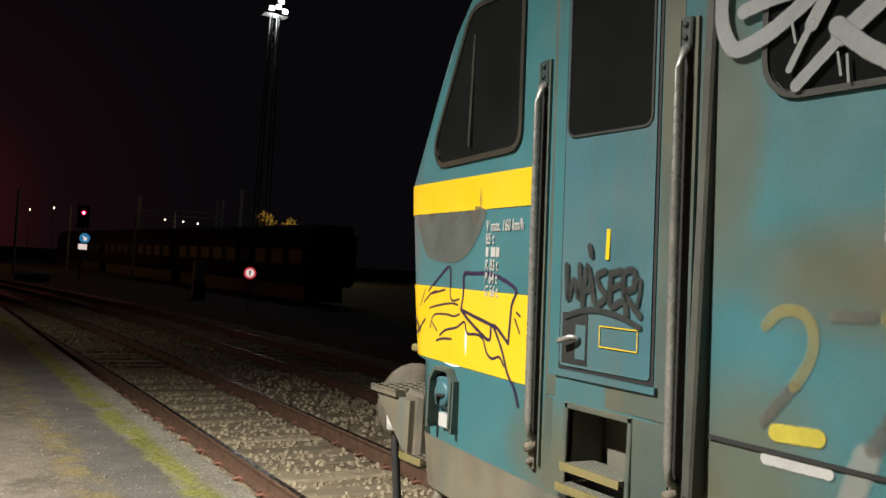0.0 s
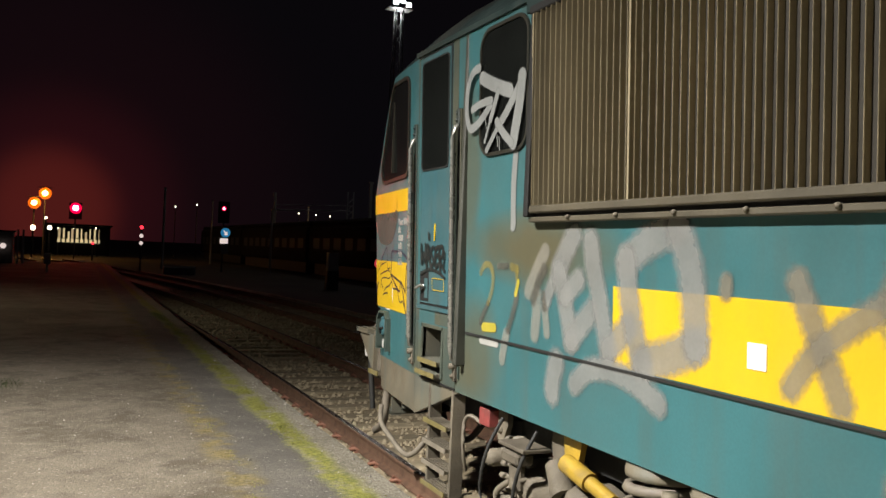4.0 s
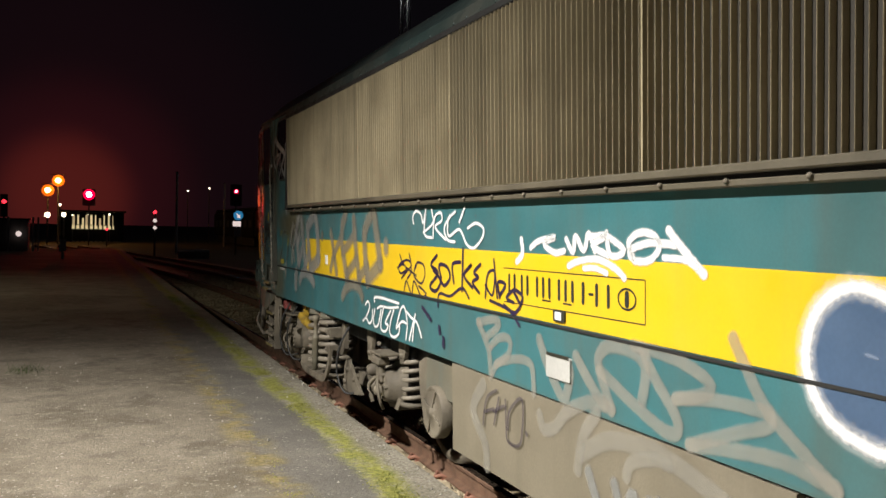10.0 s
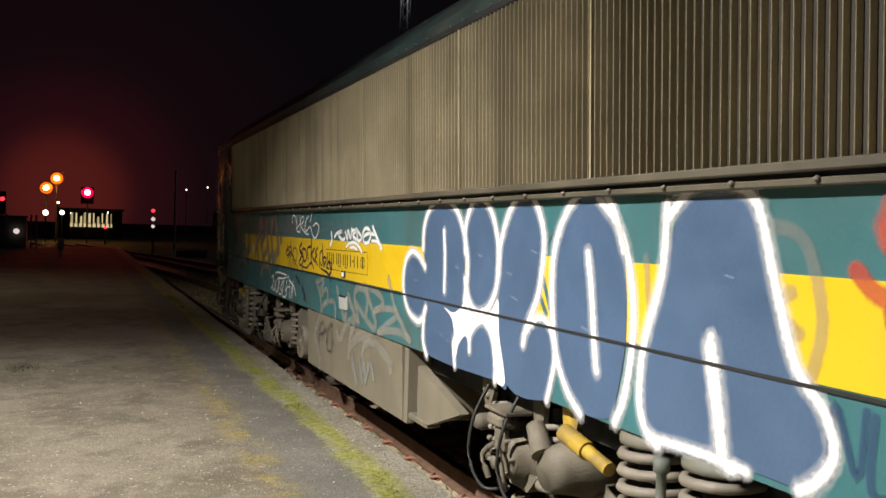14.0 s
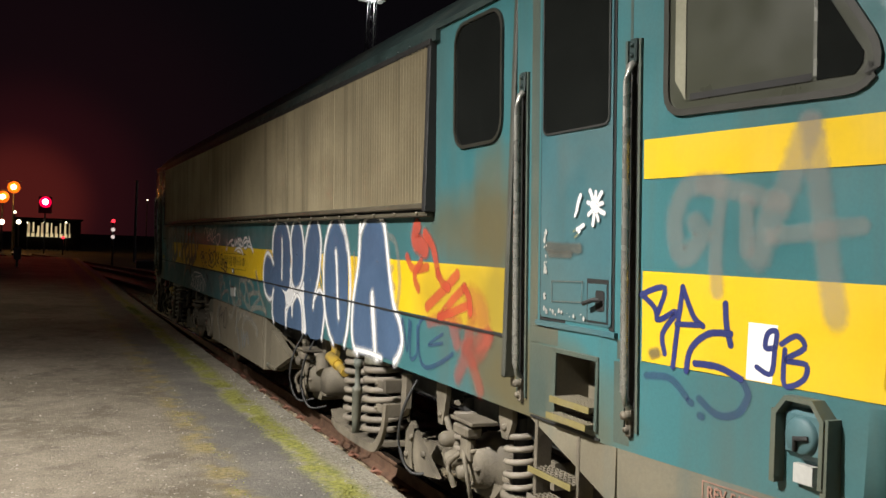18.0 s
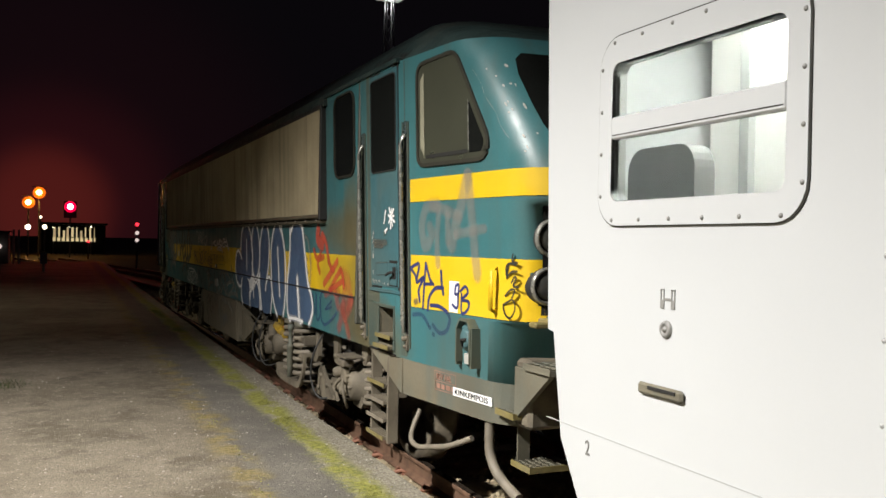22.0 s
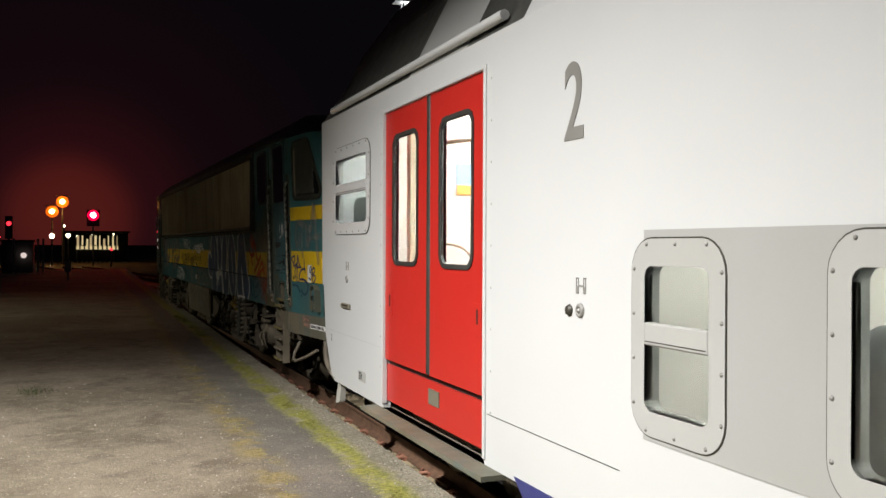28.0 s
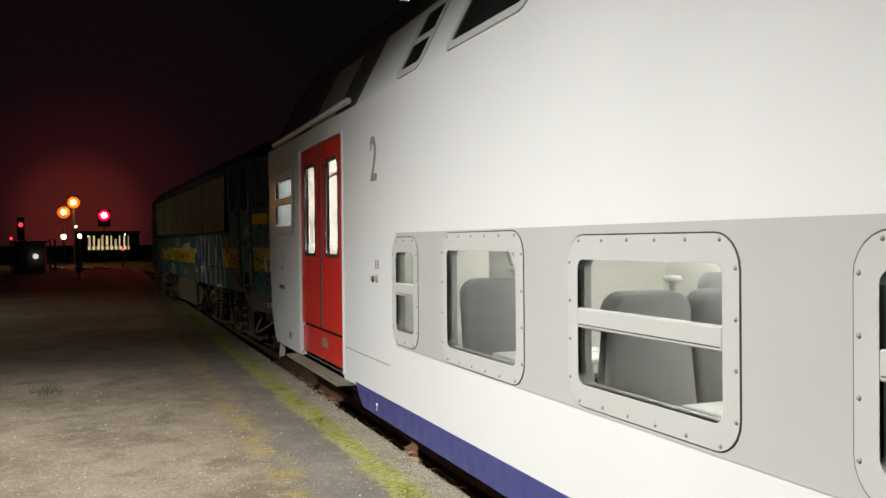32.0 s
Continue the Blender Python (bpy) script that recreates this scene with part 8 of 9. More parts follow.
plate("lamp_glass", 0.055, 0.11, 1.422, 1.458, WHITEP, 0.016, parent=m, label="white lamp glass", base=0.012)
m = plate("flap", -0.02, 0.20, 1.145, 1.255, PALE, 0.014, 0.01, "pale square flap with worn paint")
plate("flap_hinge", -0.01, 0.19, 1.248, 1.262, TRIMM, 0.018, parent=m, base=0.01)
m = plate("depot_plate", -8.375, -7.955, 0.895, 0.947, WHITEP, 0.005, label="white depot name plate")
letters("plate_lettering", "KINKEMPOIS", 0.048, BLKP, Matrix.Translation(put(0.0075)(-7.975, 0.905)) @ pose(0, 0, 0, 0, 0, 6.8) @ SIDE, m, "black capital letters", 1.30, 0.0)
FADED = material("faded_red_stencil", (0.27, 0.15, 0.11), 0.6, vary=0.25, scale=9)
nt_ = Matrix.Translation(put(0.0055)(-7.755, 0.968)) @ pose(0, 0, 0, 0, 0, 6.8) @ SIDE
nb = letters("notice_lettering", "REV FAL", 0.056, FADED, nt_, loco, "faded red stencilled words", 0.86, 0.001)
gg = Geo()
for a, b in (((-7.735, 1.020), (-7.985, 1.020)), ((-7.985, 1.020), (-7.985, 0.90)), ((-7.985, 0.90), (-7.735, 0.90)), ((-7.735, 0.90), (-7.735, 1.020)), ((-7.735, 0.957), (-7.985, 0.957))):
    ribbon(gg, [a, b], 0.005, put(0.0045))
part("notice_frame", gg, FADED, loco, "thin faded red frame round the notice")
for y0, y1 in ((-7.80, -7.755), (-7.855, -7.815), (-7.92, -7.87), (-7.97, -7.935)):
    plate("notice_bar", y0, y1, 0.912, 0.942, FADED, 0.0045, label="illegible stencilled mark")


def on_corner(a, z, off=0.004):
    """On the rounded nose corner of the trailing cab: angle round the corner, height."""
    L, w = length_at(z), half_width(z)
    q = w - taper(L - CORNER)
    r = CORNER + off
    return (-(q - CORNER + r * math.cos(radians(a))), -(L - CORNER + r * math.sin(radians(a))), z)


rs = random.Random(9)
for k in range(17):
    z = rs.uniform(2.30, 2.92)
    a0, s, kk = rs.uniform(30, 54), rs.uniform(0.7, 2.0), rs.uniform(0.004, 0.013)
    gg = Geo().add([on_corner(a0 + s * math.cos(u) * rs.uniform(0.7, 1.2), z + kk * math.sin(u) * rs.uniform(0.6, 1.2)) for u in [j * 2 * math.pi / 7 for j in range(7)]], [tuple(range(7))])
    part("paint_chip", gg, PALE, loco, "pale chip in the nose paint")
gg = Geo()
sprayed(gg, smooth_line([(14, 2.86), (17, 2.76), (15, 2.68), (20, 2.58), (19, 2.50), (23, 2.42)], n=5), 0.008, lambda a, z: on_corner(a, z), core=0.6, rim=1.0)
gg.cover = []
part("scratch", gg, PALE, loco, "long pale scratch on the nose edge")

for k in range(34):
    if k < 20:
        y, z = -6.775 - abs(rs.gauss(0, 0.012)), rs.uniform(1.53, 1.93)
    else:
        y, z = -rs.uniform(6.79, 7.1), 1.535 + abs(rs.gauss(0, 0.012))
    r = rs.uniform(0.003, 0.012)
    gg = Geo()
    fill(gg, [(y + r * math.cos(u) * rs.uniform(0.5, 1.2), z + r * math.sin(u) * rs.uniform(0.7, 1.6)) for u in [j * 2 * math.pi / 6 for j in range(6)]], put(0.0125))
    part("door_chip", gg, PALE, loco, "pale chip in the door paint")

# ---- marks on the coach ----
def on_coach(y, z, off=0.004):
    return Matrix.Translation((-HW - off, cy(y), z)) @ SIDE


letters("class_digit", "2", 0.50, DIGIT, on_coach(-19.03, 2.31, 0.002), coach, "large grey class number two", 0.74, 0.006)
letters("small_digit", "2", 0.09, DIGIT, on_coach(-14.83, 0.95, 0.002), coach, "small grey digit", 0.8)
letters("load_mark", "27t", 0.085, BLKP, on_coach(-15.72, 0.73, 0.003), coach, "small black load mark", 0.8)
part("load_plate", Geo().box(-HW - 0.002, -HW, cy(-15.9), cy(-15.70), 0.715, 0.80), COACHF, coach)
letters("jacking_mark", "T", 0.075, WHITEP, on_coach(-19.15, 0.49, 0.006), coach, "small white letter on the blue sill", 0.9, 0.002)
for t in (-15.36, -19.19):
    gg = Geo()
    for a, b, c, d in ((0.042, 0.02, 1.605, 1.638), (-0.02, -0.042, 1.605, 1.638), (0.02, -0.02, 1.636, 1.645), (0.042, 0.037, 1.638, 1.678), (0.025, 0.02, 1.638, 1.678), (0.042, 0.02, 1.673, 1.678),
                       (-0.02, -0.025, 1.638, 1.678), (-0.037, -0.042, 1.638, 1.678), (-0.02, -0.042, 1.673, 1.678)):
        gg.box(-HW - 0.003, -HW, cy(t) + b, cy(t) + a, c, d)
    part("coupling_mark", gg, SCREWM, coach, "small grey coupling pictogram")
    bt = Geo().lathe([(0.0, -0.016), (0.008, -0.016), (0.009, -0.008), (0.017, -0.008), (0.018, -0.014), (0.030, -0.010), (0.034, 0.0)], (-HW, cy(t) + 0.005, 1.53), "x", 20)
    part("door_button", bt, SCREWM, coach, "round door control button")
bt = Geo().lathe([(0.0, -0.016), (0.022, -0.014), (0.028, 0.0)], (-HW, cy(-19.09), 1.525), "x", 16)
part("key_switch", bt, TRIMM, coach, "small key switch")
part("lamp_bracket", Geo().box(-HW - 0.022, -HW, cy(-15.47), cy(-15.21), 1.275, 1.32, 0.012), SKIRT, coach, "small grey bracket")
part("bracket_slot", Geo().box(-HW - 0.026, -HW - 0.02, cy(-15.44), cy(-15.28), 1.30, 1.312), BLACK, coach)
part("panel_seam", Geo().box(-HW - 0.0015, -HW + 0.01, cy(-16.33), END, 1.046, 1.0485), COACHF, coach, "fine horizontal panel seam")
part("panel_seam", Geo().box(-HW - 0.0015, -HW + 0.01, cy(-19.5), cy(-18.2), 0.885, 0.889), TRIMM, coach, "fine horizontal panel seam")
for t in (-16.28, -18.24):
    for k in range(9):
        o = new("door_screw", faint)
        o.parent, o.location = coach, (-HW, cy(t), 0.9 + 0.23 * k)


# ---- the far side of the yard ----
def at(az, dist, el=None, z=None):
    """A place by bearing from the track line, distance and elevation (or height)."""
    a = radians(az)
    return Vector((dist * math.sin(a), dist * math.cos(a), EYE + dist * math.tan(radians(el)) if z is None else z))


DARKM = material("dark_mast_steel", (0.045, 0.045, 0.043), 0.6, 0.3, vary=0.2)
POSTM = material("grey_concrete_post", (0.30, 0.29, 0.27), 0.85, vary=0.15)
CABM = material("pale_cabinet_paint", (0.55, 0.55, 0.52), 0.6, vary=0.1)
# near-black puts the darkness round far coaches and buildings into their colour
DARKT = material("night_dark_paint", (0.012, 0.012, 0.012), 0.9, spec=0.1, vary=0.2)
RED = glow("red_lens_and_glare", (1.0, 0.0, 0.045), 1.6)
HOT = glow("white_hot_bulb", (1.0, 0.66, 0.26), 9.0)
HOTR = glow("bright_red_core", (1.0, 0.4, 0.5), 9.0)
REDS = glow("small_red_lens", (1.0, 0.03, 0.05), 2.5)
ORANGE = glow("orange_glass_and_glare", (1.0, 0.16, 0.006), 1.1)
WHITEL = glow("white_lamp_glass", (1.0, 0.85, 0.6), 6)
FLOOD = glow("floodlight_glass", (0.95, 0.97, 1.0), 60)
LITWIN = glow("lit_hall_window", (1.0, 0.80, 0.42), 0.62)
WARMWIN = glow("distant_lit_window", (1.0, 0.75, 0.4), 0.4)
FAINTWIN = material("dark_train_window", (0.02, 0.02, 0.024), 0.6, spec=0.2)
# the signs are no lamps: emission added to stand for retroreflected light
SIGNW = glow("added_glow_white", (1.0, 0.82, 0.76), 0.75)
SIGNR = glow("added_glow_rim", (0.85, 0.06, 0.09), 0.55)
SIGNB = glow("added_glow_blue", (0.03, 0.25, 0.5), 0.6)
BLK2 = material("black_sign_paint", (0.02, 0.02, 0.02), 0.5)


def ball(geo, p, r):
    geo.lathe([(0.0, -r)] + [(r * math.sin(math.pi * k / 8), -r * math.cos(math.pi * k / 8)) for k in range(1, 8)] + [(0.0, r)], p, "z", 14)


def lamp_on_post(name, label, p, r, mat, post=0.08, hood=True):
    t = thing(name, label, "lamp", at=(p.x, p.y, -0.34))
    h = p.z + 0.34
    part("post", Geo().tube([(0, 0, 0), (0, 0, h - r)], post, 8), DARKM, t)
    # globe made as large as the lamp's glare, not its true size
    gg = Geo()
    ball(gg, (0, 0, h), r)
    part("lamp_glass", gg, mat, t, "glowing lamp globe sized to its glare")
    if r > 0.2:
        # bulb set out towards the camera so it shows before the globe
        gg = Geo()
        ball(gg, (0, -r * 0.62, h), r * 0.52)
        part("bulb", gg, HOT, t, "white-hot bulb")
    if hood:
        part("hood", Geo().lathe([(0.0, h + r + 0.08), (r * 1.2, h + r + 0.02), (r * 1.25, h + r)], (0, 0, 0), "z", 14), DARKM, t)
    return t


def signal(name, label, az, dist, els, mats, radii, signs=(), head=None):
    p = at(az, dist, z=-0.34)
    t = thing(name, label, "signal", "railway signals", at=p)
    t.rotation_euler = (0, 0, -radians(az))
    tops = [EYE + dist * math.tan(radians(e)) + 0.34 for e in els]
    top = max(tops)
    part("mast", Geo().tube([(0, 0.12, 0), (0, 0.12, top)], 0.07, 8), DARKM, t)
    if head:
        part("backboard", Geo().box(-head, head, 0.05, 0.12, top - 1.1, top + 0.55, 0.05), BLK2, t, "black signal backboard")
        part("lamp_hood", Geo().lathe([(0.16, -0.3), (0.17, 0.06)], (0, 0, top), "y", 14), BLK2, t)
    for z, m, r in zip(tops, mats, radii):
        # lens ball sized to its glare, its core set out towards the camera
        gg = Geo()
        ball(gg, (0, -0.02, z), r)
        q = part("lens", gg, m, t, "glowing signal lens sized to its glare")
        if m == RED:
            gg = Geo()
            ball(gg, (0, -r * 0.75, z), r * 0.55)
            part("lamp_core", gg, HOTR, q, "bright core of the lens")
    return t


s1 = signal("main_signal", "tall railway signal showing a red light", 8.88, 68, (2.25,), (RED,), (0.17,), head=0.42)
dz = EYE + 0.34
# glow added to the sign faces in place of retroreflection
gg = Geo().lathe([(0.0, -0.03), (0.36, -0.03), (0.36, 0.0)], (0.18, 0, dz + 68 * math.tan(radians(0.72))), "y", 24)
sg = part("blue_sign", gg, SIGNB, s1, "round blue sign with a white arrow")
gg = Geo().prism([(0.02, dz + 1.02), (0.06, dz + 1.06), (0.24, dz + 0.88), (0.32, dz + 0.96), (0.34, dz + 0.66), (0.06, dz + 0.68), (0.14, dz + 0.78)], "y", -0.045, -0.035)
part("arrow", gg, SIGNW, sg, "white arrow")
part("white_plate", Geo().box(-0.22, 0.38, -0.03, 0.0, dz + 0.02, dz + 0.42), SIGNW, s1, "small white plate")
part("grey_plate", Geo().box(-0.1, 0.42, -0.03, 0.0, dz - 0.75, dz - 0.1), CABM, s1, "grey plate")
signal("far_signal", "distant signal glowing bright red", 0.12, 94, (1.77,), (RED,), (0.55,), head=0.6)
signal("low_signal", "low signal with a red and two white lights", 3.96, 60, (0.81, 0.28, -0.17), (REDS, SIGNW, SIGNW), (0.12, 0.13, 0.12))
signal("yard_signal", "small red signal beyond the platform", -4.5, 70, (1.2,), (REDS,), (0.16,), head=0.25)
signal("yard_signal", "small red signal beyond the platform", -5.02, 80, (0.4,), (REDS,), (0.12,))
signal("yard_signal", "tiny red ground signal", 1.16, 90, (-0.32,), (REDS,), (0.13,))
lamp_on_post("yard_lamp", "orange sodium yard lamp on a post", at(-1.60, 100, 2.55), 0.62, ORANGE)
lamp_on_post("yard_lamp", "orange sodium yard lamp on a post", at(-2.17, 100, 1.95), 0.62, ORANGE)
lamp_on_post("platform_lamp", "white lamp by the far platform", at(-2.18, 96, 0.48), 0.26, WHITEL)
lamp_on_post("platform_lamp", "white lamp by the far platform", at(-1.28, 96, 0.52), 0.22, WHITEL)
lamp_on_post("platform_lamp", "small warm lamp by the far platform", at(-1.5, 110, 1.1), 0.14, WHITEL)
for az, el in ((-0.8, 0.5), (0.1, 0.55), (1.3, 0.6), (5.9, 2.2), (7.2, 2.4), (13.6, 2.2), (14.7, 2.15), (15.6, 2.1)):
    lamp_on_post("distant_lamp", "small distant street lamp", at(az, 118, el), 0.09, WHITEL, 0.05)

# a curved pair of polished rails beyond the platform's end
rails = thing("far_track", "polished rails curving away beyond the platform", "track", at=(0, 0, -0.34))
for off in (0.0, 1.5):
    rl = Geo()
    line = smooth_line([(-3.6 + off, 92, 0.16), (-2.9 + off, 74, 0.16), (-1.6 + off, 58, 0.16), (0.6 + off, 44, 0.16)], n=6)
    rl.tube([Vector(p) for p in line], 0.045, 8)
    part("rail", rl, STEEL, rails, "worn bright rail")

# lit station hall at the end of the yard
hall = thing("station_hall", "distant lit station canopy with bright windows between pillars", "station", at=(0, 112, -0.34))
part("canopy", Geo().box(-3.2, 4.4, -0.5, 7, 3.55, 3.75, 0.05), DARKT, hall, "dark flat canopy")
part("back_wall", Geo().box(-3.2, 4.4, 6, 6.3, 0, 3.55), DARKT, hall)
for k in range(10):
    x = -1.7 + 0.5 * k
    part("pillar", Geo().box(x - 0.10, x + 0.06, -0.4, -0.2, 0, 3.55), DARKT, hall, "dark pillar")
    w = part("window", Geo().box(x + 0.06 + 0.05 * (k % 3), x + 0.38 - 0.07 * (k % 2), 5.9, 5.99, 1.7 + 0.35 * (k % 3 == 1), 3.25 - 0.4 * (k % 4 == 2)), LITWIN if k % 3 else WARMWIN, hall, "bright yellowish window")
# emission added here in place of lamplight on the hall floor
part("glowing_floor_strip", Geo().box(-1.7, 3.2, 5.6, 5.8, 1.5, 1.95), LITWIN, hall, "glowing strip that stands for the lit floor")

# floodlight mast
mp = at(19.52, 70.5, z=-0.34)
mast = thing("floodlight_mast", "tall lattice mast with white floodlights", "light mast", at=mp)
top = EYE + 70.5 * math.tan(radians(15.6)) + 0.34
for sx in (-1, 1):
    for sy in (-1, 1):
        part("leg", Geo().tube([(sx * 0.55, sy * 0.55, 0), (sx * 0.28, sy * 0.28, top)], 0.05, 6), DARKM, mast)
lt = Geo()
z, s = 0.0, 0.55
while z < top - 1:
    s2 = 0.55 - 0.27 * (z + 1) / top
    lt.tube([(-s, -s, z), (s2, -s2, z + 1)], 0.022, 4).tube([(s, s, z), (-s2, s2, z + 1)], 0.022, 4).tube([(-s, s, z), (-s2, -s2, z + 1)], 0.022, 4)
    z, s = z + 1.0, s2
tagged(part("lattice", lt, DARKM, mast, "crossed lattice bars"), kind="stuff")
part("gallery", Geo().box(-1.0, 1.0, -0.6, 0.6, top - 0.1, top), DARKM, mast)
for x, zz in ((-0.55, 0.25), (0.0, 0.45), (0.55, 0.2), (0.2, 0.95)):
    f = part("floodlight", Geo().box(x - 0.24, x + 0.24, -0.75, -0.35, top + zz - 0.2, top + zz + 0.2, 0.03), DARKM, mast, "boxy floodlight")
    part("glass", Geo().box(x - 0.20, x + 0.20, -0.775, -0.755, top + zz - 0.16, top + zz + 0.16), FLOOD, f, "white glowing floodlight glass")

# catenary posts and the beam between two of them
for az, dist, el, r in ((5.25, 72, 3.3, 0.11), (8.15, 95, 2.7, 0.1), (12.05, 88, 3.4, 0.16), (18.2, 78, 4.4, 0.17), (11.9, 70, 2.3, 0.10), (14.2, 120, 2.6, 0.1)):
    p = at(az, dist, z=-0.34)
    h = EYE + dist * math.tan(radians(el)) + 0.34
    t = thing("catenary_post", "grey round overhead-line post beside the far tracks", "post", "overhead line posts", at=p)
    part("shaft", Geo().tube([(0, 0, 0), (0, 0, h)], [r, r * 0.8], 8), POSTM, t)
    part("cap", Geo().box(-r, r, -r, r, h, h + 0.1), POSTM, t)
p = at(16.9, 86, z=-0.34)
t = thing("lattice_post", "lattice overhead-line post with insulators", "post", "overhead line posts", at=p)
h = EYE + 86 * math.tan(radians(3.75)) + 0.34
for sx in (-1, 1):
    part("upright", Geo().box(sx * 0.3 - 0.05, sx * 0.3 + 0.05, -0.05, 0.05, 0, h), POSTM, t)
for k in range(int(h / 0.6)):
    part("brace", Geo().tube([(-0.3, 0, 0.6 * k), (0.3, 0, 0.6 * k + 0.6)], 0.03, 5), POSTM, t)
a, b = at(12.05, 88, 2.35), at(16.9, 86, 2.52)
solid("overhead_beam", Geo().tube([a, b], 0.07, 6).tube([a + Vector((0, 0, 0.5)), b + Vector((0, 0, 0.5))], 0.04, 5), POSTM, "grey overhead-line cross beam between two posts", "beam")
# cabinet, round sign, hut, fence and parked coaches
p = at(15.92, 46, z=-0.34)
cab = thing("relay_cabinet", "pale trackside relay cabinet on a dark plinth", "cabinet", at=p)
part("box", Geo().box(-0.28, 0.28, -0.2, 0.2, 1.0, 1.96, 0.02), CABM, cab)
part("plinth", Geo().box(-0.3, 0.3, -0.22, 0.22, 0, 1.0, 0.02), DARKM, cab)
part("door", Geo().box(-0.25, 0.25, -0.215, -0.2, 1.04, 1.92), CABM, cab)
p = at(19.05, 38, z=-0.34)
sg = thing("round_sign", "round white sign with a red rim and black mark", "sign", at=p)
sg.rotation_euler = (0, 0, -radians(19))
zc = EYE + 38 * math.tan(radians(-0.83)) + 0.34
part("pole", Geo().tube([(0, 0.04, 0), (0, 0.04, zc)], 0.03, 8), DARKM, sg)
# rim and face glow in place of light thrown back by the sign
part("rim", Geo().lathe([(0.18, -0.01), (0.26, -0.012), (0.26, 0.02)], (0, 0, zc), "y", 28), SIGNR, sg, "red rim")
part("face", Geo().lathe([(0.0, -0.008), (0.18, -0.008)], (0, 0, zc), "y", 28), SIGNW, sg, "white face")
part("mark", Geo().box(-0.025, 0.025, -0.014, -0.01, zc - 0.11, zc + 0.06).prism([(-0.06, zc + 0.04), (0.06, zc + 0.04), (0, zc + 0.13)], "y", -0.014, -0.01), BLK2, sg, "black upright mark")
p = at(-3.8, 52, z=-0.34)
HUTM = material("dim_hut_render", (0.2, 0.19, 0.18), 0.85, vary=0.2)
hut = thing("trackside_hut", "low pale trackside hut with upright posts", "hut", at=p)
part("wall", Geo().box(-1.0, 0.55, 0, 1.2, 0, 2.3, 0.02), HUTM, hut)
part("roof", Geo().box(-1.1, 0.65, -0.1, 1.3, 2.3, 2.38), DARKM, hut)
for x in (-0.4, 0.8, 1.05):
    part("post", Geo().box(x - 0.05, x + 0.05, -0.25, -0.15, 0, 2.45), CABM, hut)
# glow added to the disc, which is no lamp
part("round_plate", Geo().lathe([(0.0, -0.3), (0.15, -0.3)], (0.1, 0, 1.55), "y", 16), SIGNW, hut, "small white disc")
mk = thing("marker_post", "thin white marker post with a plate", "post", at=at(-1.3, 41, z=-0.34))
part("post", Geo().box(-0.05, 0.05, -0.04, 0.04, 0, 1.45, 0.01), CABM, mk)
part("plate", Geo().box(-0.14, 0.14, -0.06, -0.045, 0.95, 1.45), CABM, mk)
for k in range(3):
    y0 = 42 + 24.5 * k
    t = thing("parked_coach", "dark parked coach standing on a far siding", "railway coach", "parked coaches", at=(18.6 - 0.8 * k, y0 + 12, -0.34))
    t.rotation_euler = (0, 0, radians(2.0))
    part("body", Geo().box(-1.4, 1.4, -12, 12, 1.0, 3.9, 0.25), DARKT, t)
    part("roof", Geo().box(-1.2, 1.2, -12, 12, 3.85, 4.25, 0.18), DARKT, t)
    # underframe black in place of shade
    part("underframe", Geo().box(-1.1, 1.1, -11, 11, 0.15, 1.0), BLACK, t)
    for q in range(9):
        part("window", Geo().box(-1.41, -1.395, -11 + 2.5 * q, -9.4 + 2.5 * q, 2.1, 2.9), FAINTWIN, t, "faint window")
bld = thing("lit_building", "distant building with scattered warm lit windows", "building", at=at(23.2, 130, z=-0.34))
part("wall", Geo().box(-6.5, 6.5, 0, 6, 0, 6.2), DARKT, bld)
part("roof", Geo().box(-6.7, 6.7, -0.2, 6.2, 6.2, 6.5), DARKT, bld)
rs = random.Random(7)
for k in range(16):
    x, zz = -3.6 + 0.55 * k + rs.uniform(-0.2, 0.2), 4.5 + rs.uniform(-0.35, 0.6)
    part("window", Geo().box(x, x + rs.uniform(0.12, 0.55), -0.06, -0.01, zz, zz + rs.uniform(0.15, 0.5)), WARMWIN if k % 4 else WHITEL, bld, "warm lit window")
g = Geo().box(-0.9, 0.9, -1.5, 1.5, 0, 0.05)
o = solid("crossing_board", g, CABM, "pale boarded crossing between the rails", "crossing")
o.location = (at(1.4, 56, z=-0.17))
for az, d, w in ((6.3, 60, 1.0), (6.8, 64, 0.5)):
    o = solid("concrete_block", Geo().box(-w, w, -0.25, 0.25, 0, 0.5, 0.03), POSTM, "pale concrete block on the ground", "block")
    o.location = at(az, d, z=-0.34)

# a lit tree beyond the sidings: trunk, limbs and a ragged crown
LEAF = material("yellow_brown_leaf", (0.14, 0.11, 0.025), 0.8, vary=0.4, scale=2)
BARK = material("dark_bark", (0.05, 0.04, 0.03), 0.9)
tr = thing("tree", "bushy yellow-brown tree lit by a street lamp", "tree", at=at(20.4, 112, z=-0.34))
part("trunk", Geo().tube([(0, 0, 0), (0.1, 0, 2.5), (0, 0.1, 5)], [0.3, 0.22, 0.12], 8), BARK, tr)
for k in range(6):
    a = k * 1.05
    part("limb", Geo().tube([(0, 0, 2.5 + 0.3 * k), (1.2 * math.cos(a), 0.8 * math.sin(a), 4 + 0.3 * k), (2.6 * math.cos(a), 1.2 * math.sin(a), 5 + 0.3 * k)], [0.12, 0.08, 0.03], 6), BARK, tr)
lv = Geo()
rs = random.Random(3)
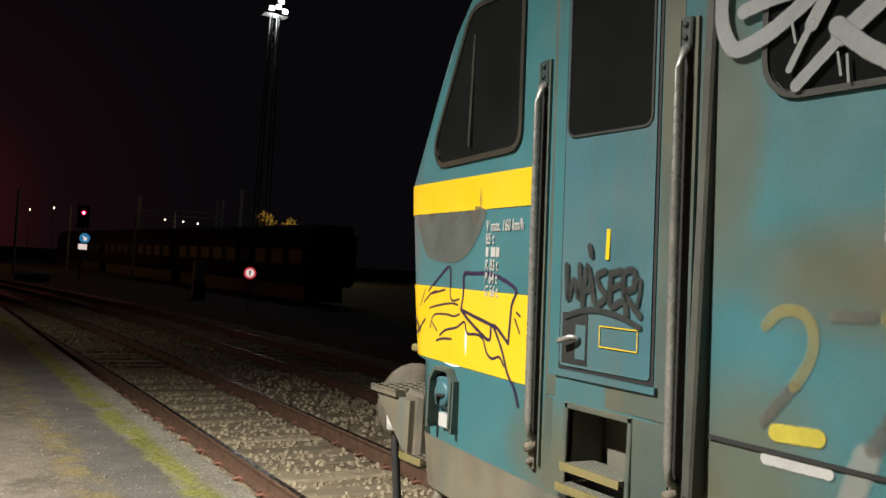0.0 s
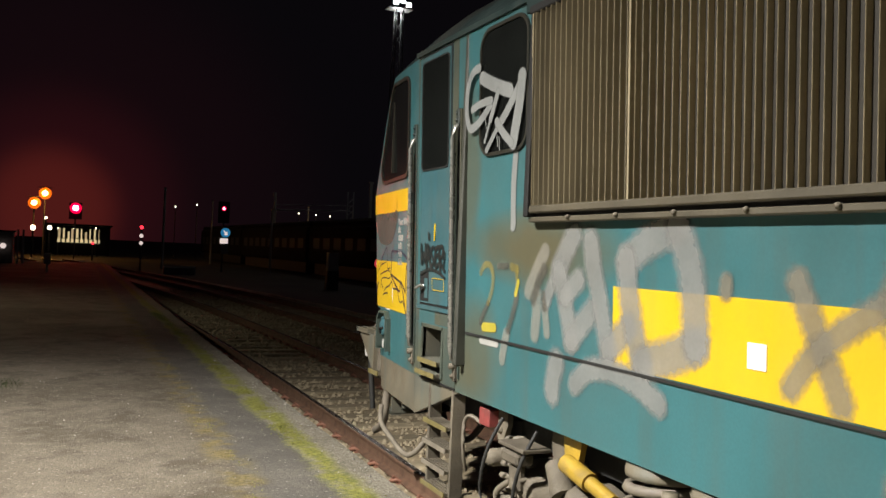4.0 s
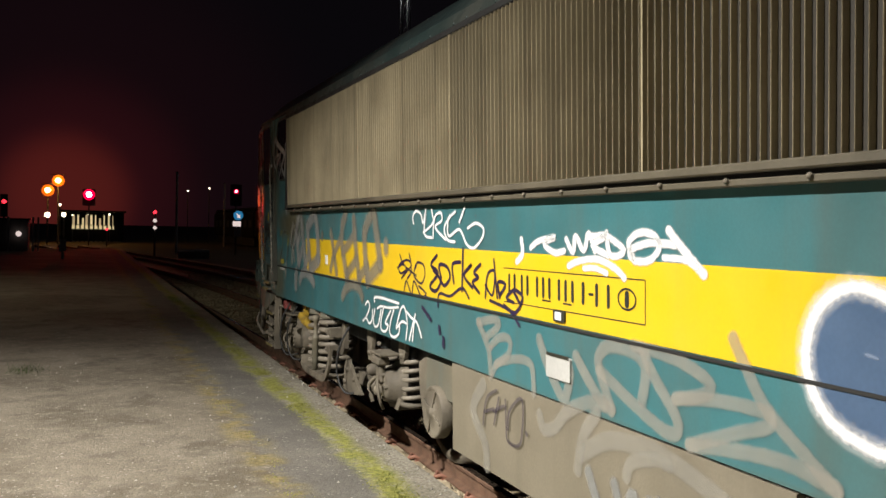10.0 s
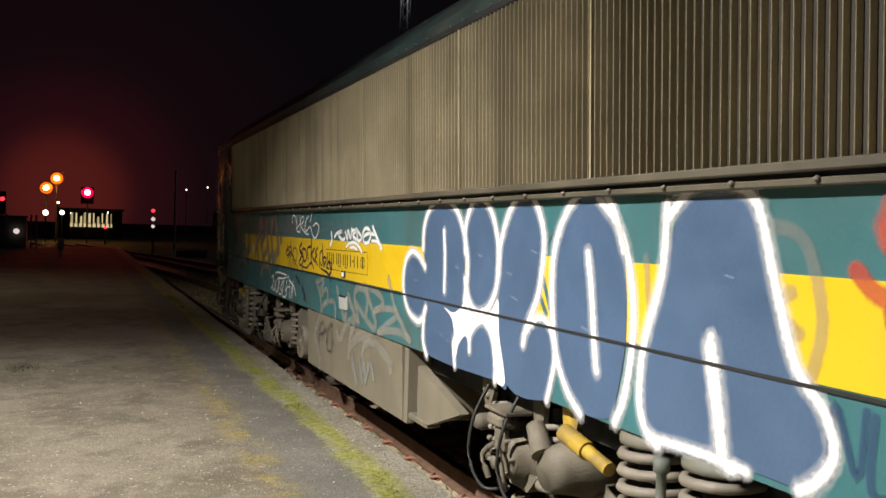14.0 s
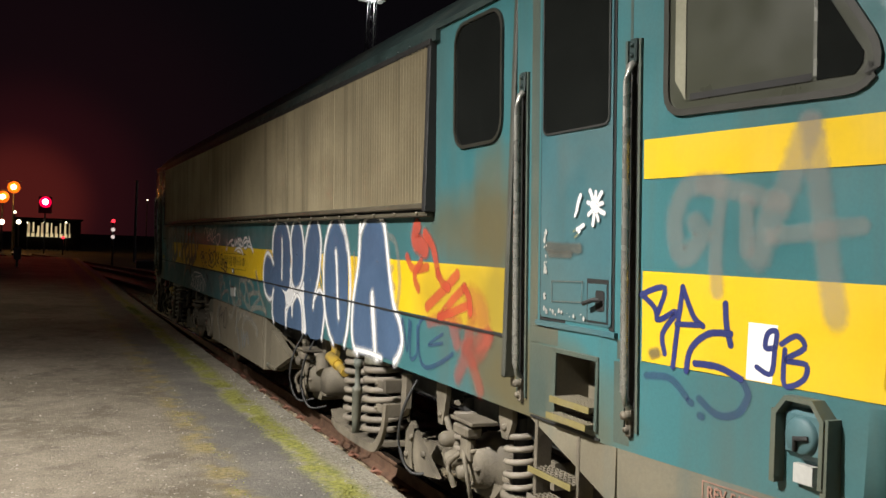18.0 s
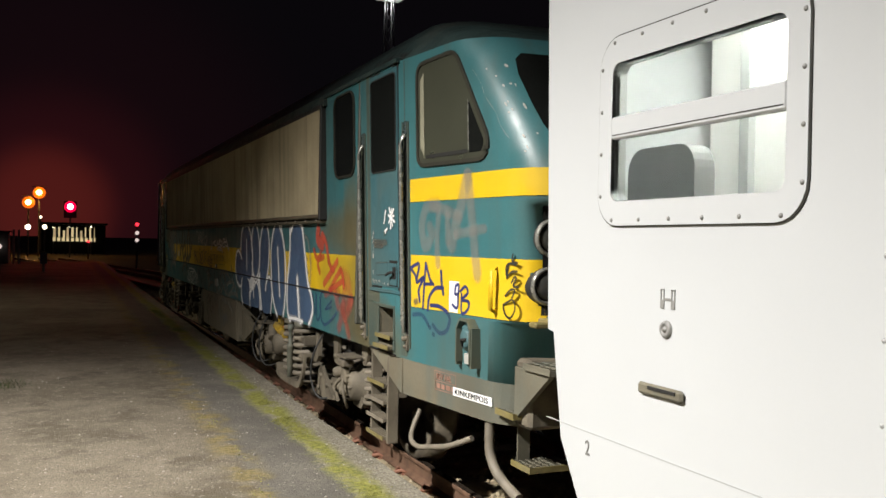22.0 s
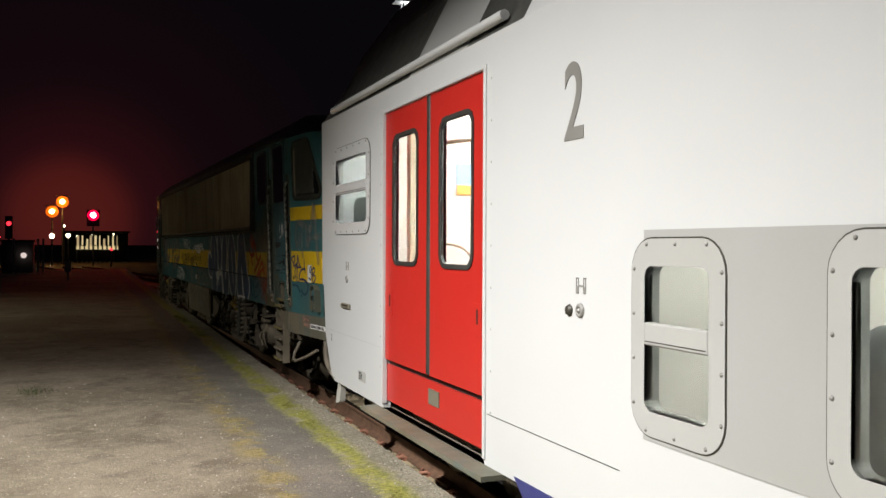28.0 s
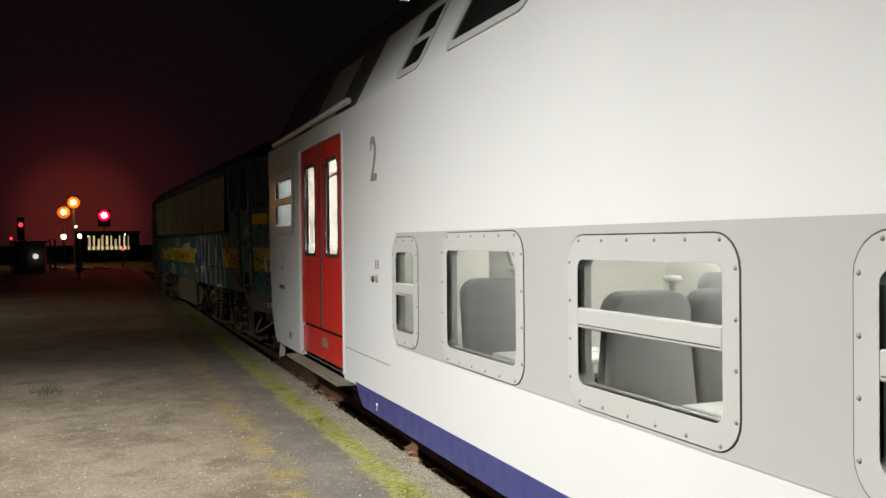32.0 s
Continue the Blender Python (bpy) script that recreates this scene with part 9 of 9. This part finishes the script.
clumps = [(rs.uniform(-3.6, 3.8), rs.uniform(-1.5, 1.5), rs.uniform(3.2, 7.6), rs.uniform(0.5, 1.1)) for _ in range(34)]
clumps = [c for c in clumps if (c[0] / 4) ** 2 + ((c[2] - 5) / 3) ** 2 < 1.1]
for x, y, z, r in clumps:
    for _ in range(70):
        u = Vector((rs.gauss(0, 1), rs.gauss(0, 1), rs.gauss(0, 1))).normalized() * r * rs.uniform(0.5, 1.05)
        c = Vector((x, y, z)) + u
        d1 = Vector((rs.uniform(-1, 1), rs.uniform(-1, 1), rs.uniform(-1, 1))) * 0.16
        d2 = Vector((rs.uniform(-1, 1), rs.uniform(-1, 1), rs.uniform(-1, 1))) * 0.16
        lv.add([c - d1, c + d2, c + d1, c - d2], [(0, 1, 2, 3)])
tagged(part("crown", lv, LEAF, tr, "ragged crown of small leaves", False), kind="stuff")

# grass tuft on the platform and scattered litter
gt = Geo()
rs = random.Random(12)
for k in range(70):
    x, y = rs.gauss(0, 0.10), rs.gauss(0, 0.12)
    h = rs.uniform(0.03, 0.09)
    a = rs.random() * 6.28
    dx, dy = 0.06 * math.cos(a), 0.06 * math.sin(a)
    gt.add([(x - 0.004, y, 0), (x + 0.004, y, 0), (x + dx, y + dy, h)], [(0, 1, 2)])
GRASS = material("dull_grass", (0.045, 0.055, 0.02), 0.9, vary=0.3)
o = tagged(solid("grass_tuft", gt, GRASS, "small dark grass tuft growing in the gravel", "grass", fix=False), kind="stuff")
o.location = (-0.55, 9.9, PLAT)
mt = Geo()
for k in range(9000):
    y = 2.8 + 17 * rs.random() ** 1.5
    x = 1.74 + rs.gauss(0, 0.06) if k % 5 else 1.13 + rs.gauss(0, 0.05)
    if noise.noise(Vector((x * 2, y * 1.1, 4))) < (-0.1 if k % 5 else 0.2):
        continue
    h, r = rs.uniform(0.003, 0.011), rs.uniform(0.003, 0.009)
    for q in range(2):
        a = rs.random() * 6.28
        mt.add([(x, y, PLAT - 0.004), (x + r * math.cos(a), y + r * math.sin(a), PLAT + h), (x + r * math.cos(a + 1.4), y + r * math.sin(a + 1.4), PLAT + h * 0.7)], [(0, 1, 2)])
solid("moss_clumps", mt, MOSSP, "tiny raised tufts of yellow-green moss", "moss", kind="stuff", fix=False)
lt = Geo()
for k in range(1100):
    y = 3.5 + 16 * rs.random() ** 1.5
    x = rs.uniform(-3.2, 2.03) if k % 4 else rs.uniform(1.85, 2.04)
    r = rs.uniform(0.003, 0.012) * (1.6 if rs.random() < 0.06 else 1)
    a = rs.random() * 6.28
    lt.add([(x + r * math.cos(a), y + r * math.sin(a), PLAT + 0.004), (x + r * math.cos(a + 2), y + r * math.sin(a + 2), PLAT + 0.004), (x + r * math.cos(a + 4.2), y + r * math.sin(a + 4.2), PLAT + 0.004), (x, y, PLAT + 0.004 + r)], [(0, 1, 3), (1, 2, 3), (2, 0, 3)])
GRIT = material("pale_grit", (0.30, 0.28, 0.24), 0.85, vary=0.4, scale=3)
solid("loose_grit", lt, GRIT, "pale loose grit and litter on the platform", "gravel", kind="stuff", fix=False)


# ---- what moves: the train rolls off along the track ----
def travel(t):
    for (a, p), (b, q) in zip(TRAVEL, TRAVEL[1:]):
        if t <= b:
            return p + (q - p) * (t - a) / (b - a)
    return TRAVEL[-1][1]


def times():
    """All moments of the travel, with steps no longer than half a second."""
    out = []
    for (a, _), (b, _) in zip(TRAVEL, TRAVEL[1:]):
        n = max(1, round((b - a) / 0.5))
        out += [a + (b - a) * i / n for i in range(n)]
    return out + [TRAVEL[-1][0]]


def on_track(mid_y, pivot):
    """The pose of a vehicle that rides on two pivots along the bent track."""
    x0, x1 = TRACK_X + bend(mid_y - pivot), TRACK_X + bend(mid_y + pivot)
    return pose((x0 + x1) / 2, mid_y, 0, 0, 0, math.degrees(math.atan2(x0 - x1, 2 * pivot)))


def motions():
    key = [t for t, _ in TRAVEL]
    walk(loco, [(t, on_track(LOCO_Y + travel(t), 4.4)) for t in key])
    walk(coach, [(t, on_track(COACH_Y + travel(t), 9.0)) for t in key])
    for o, y in WHEELS:
        walk(o, [(t, pose(0, y, 0.625, -math.degrees(travel(t) / 0.625), 0, 0)) for t in times()])


motions()
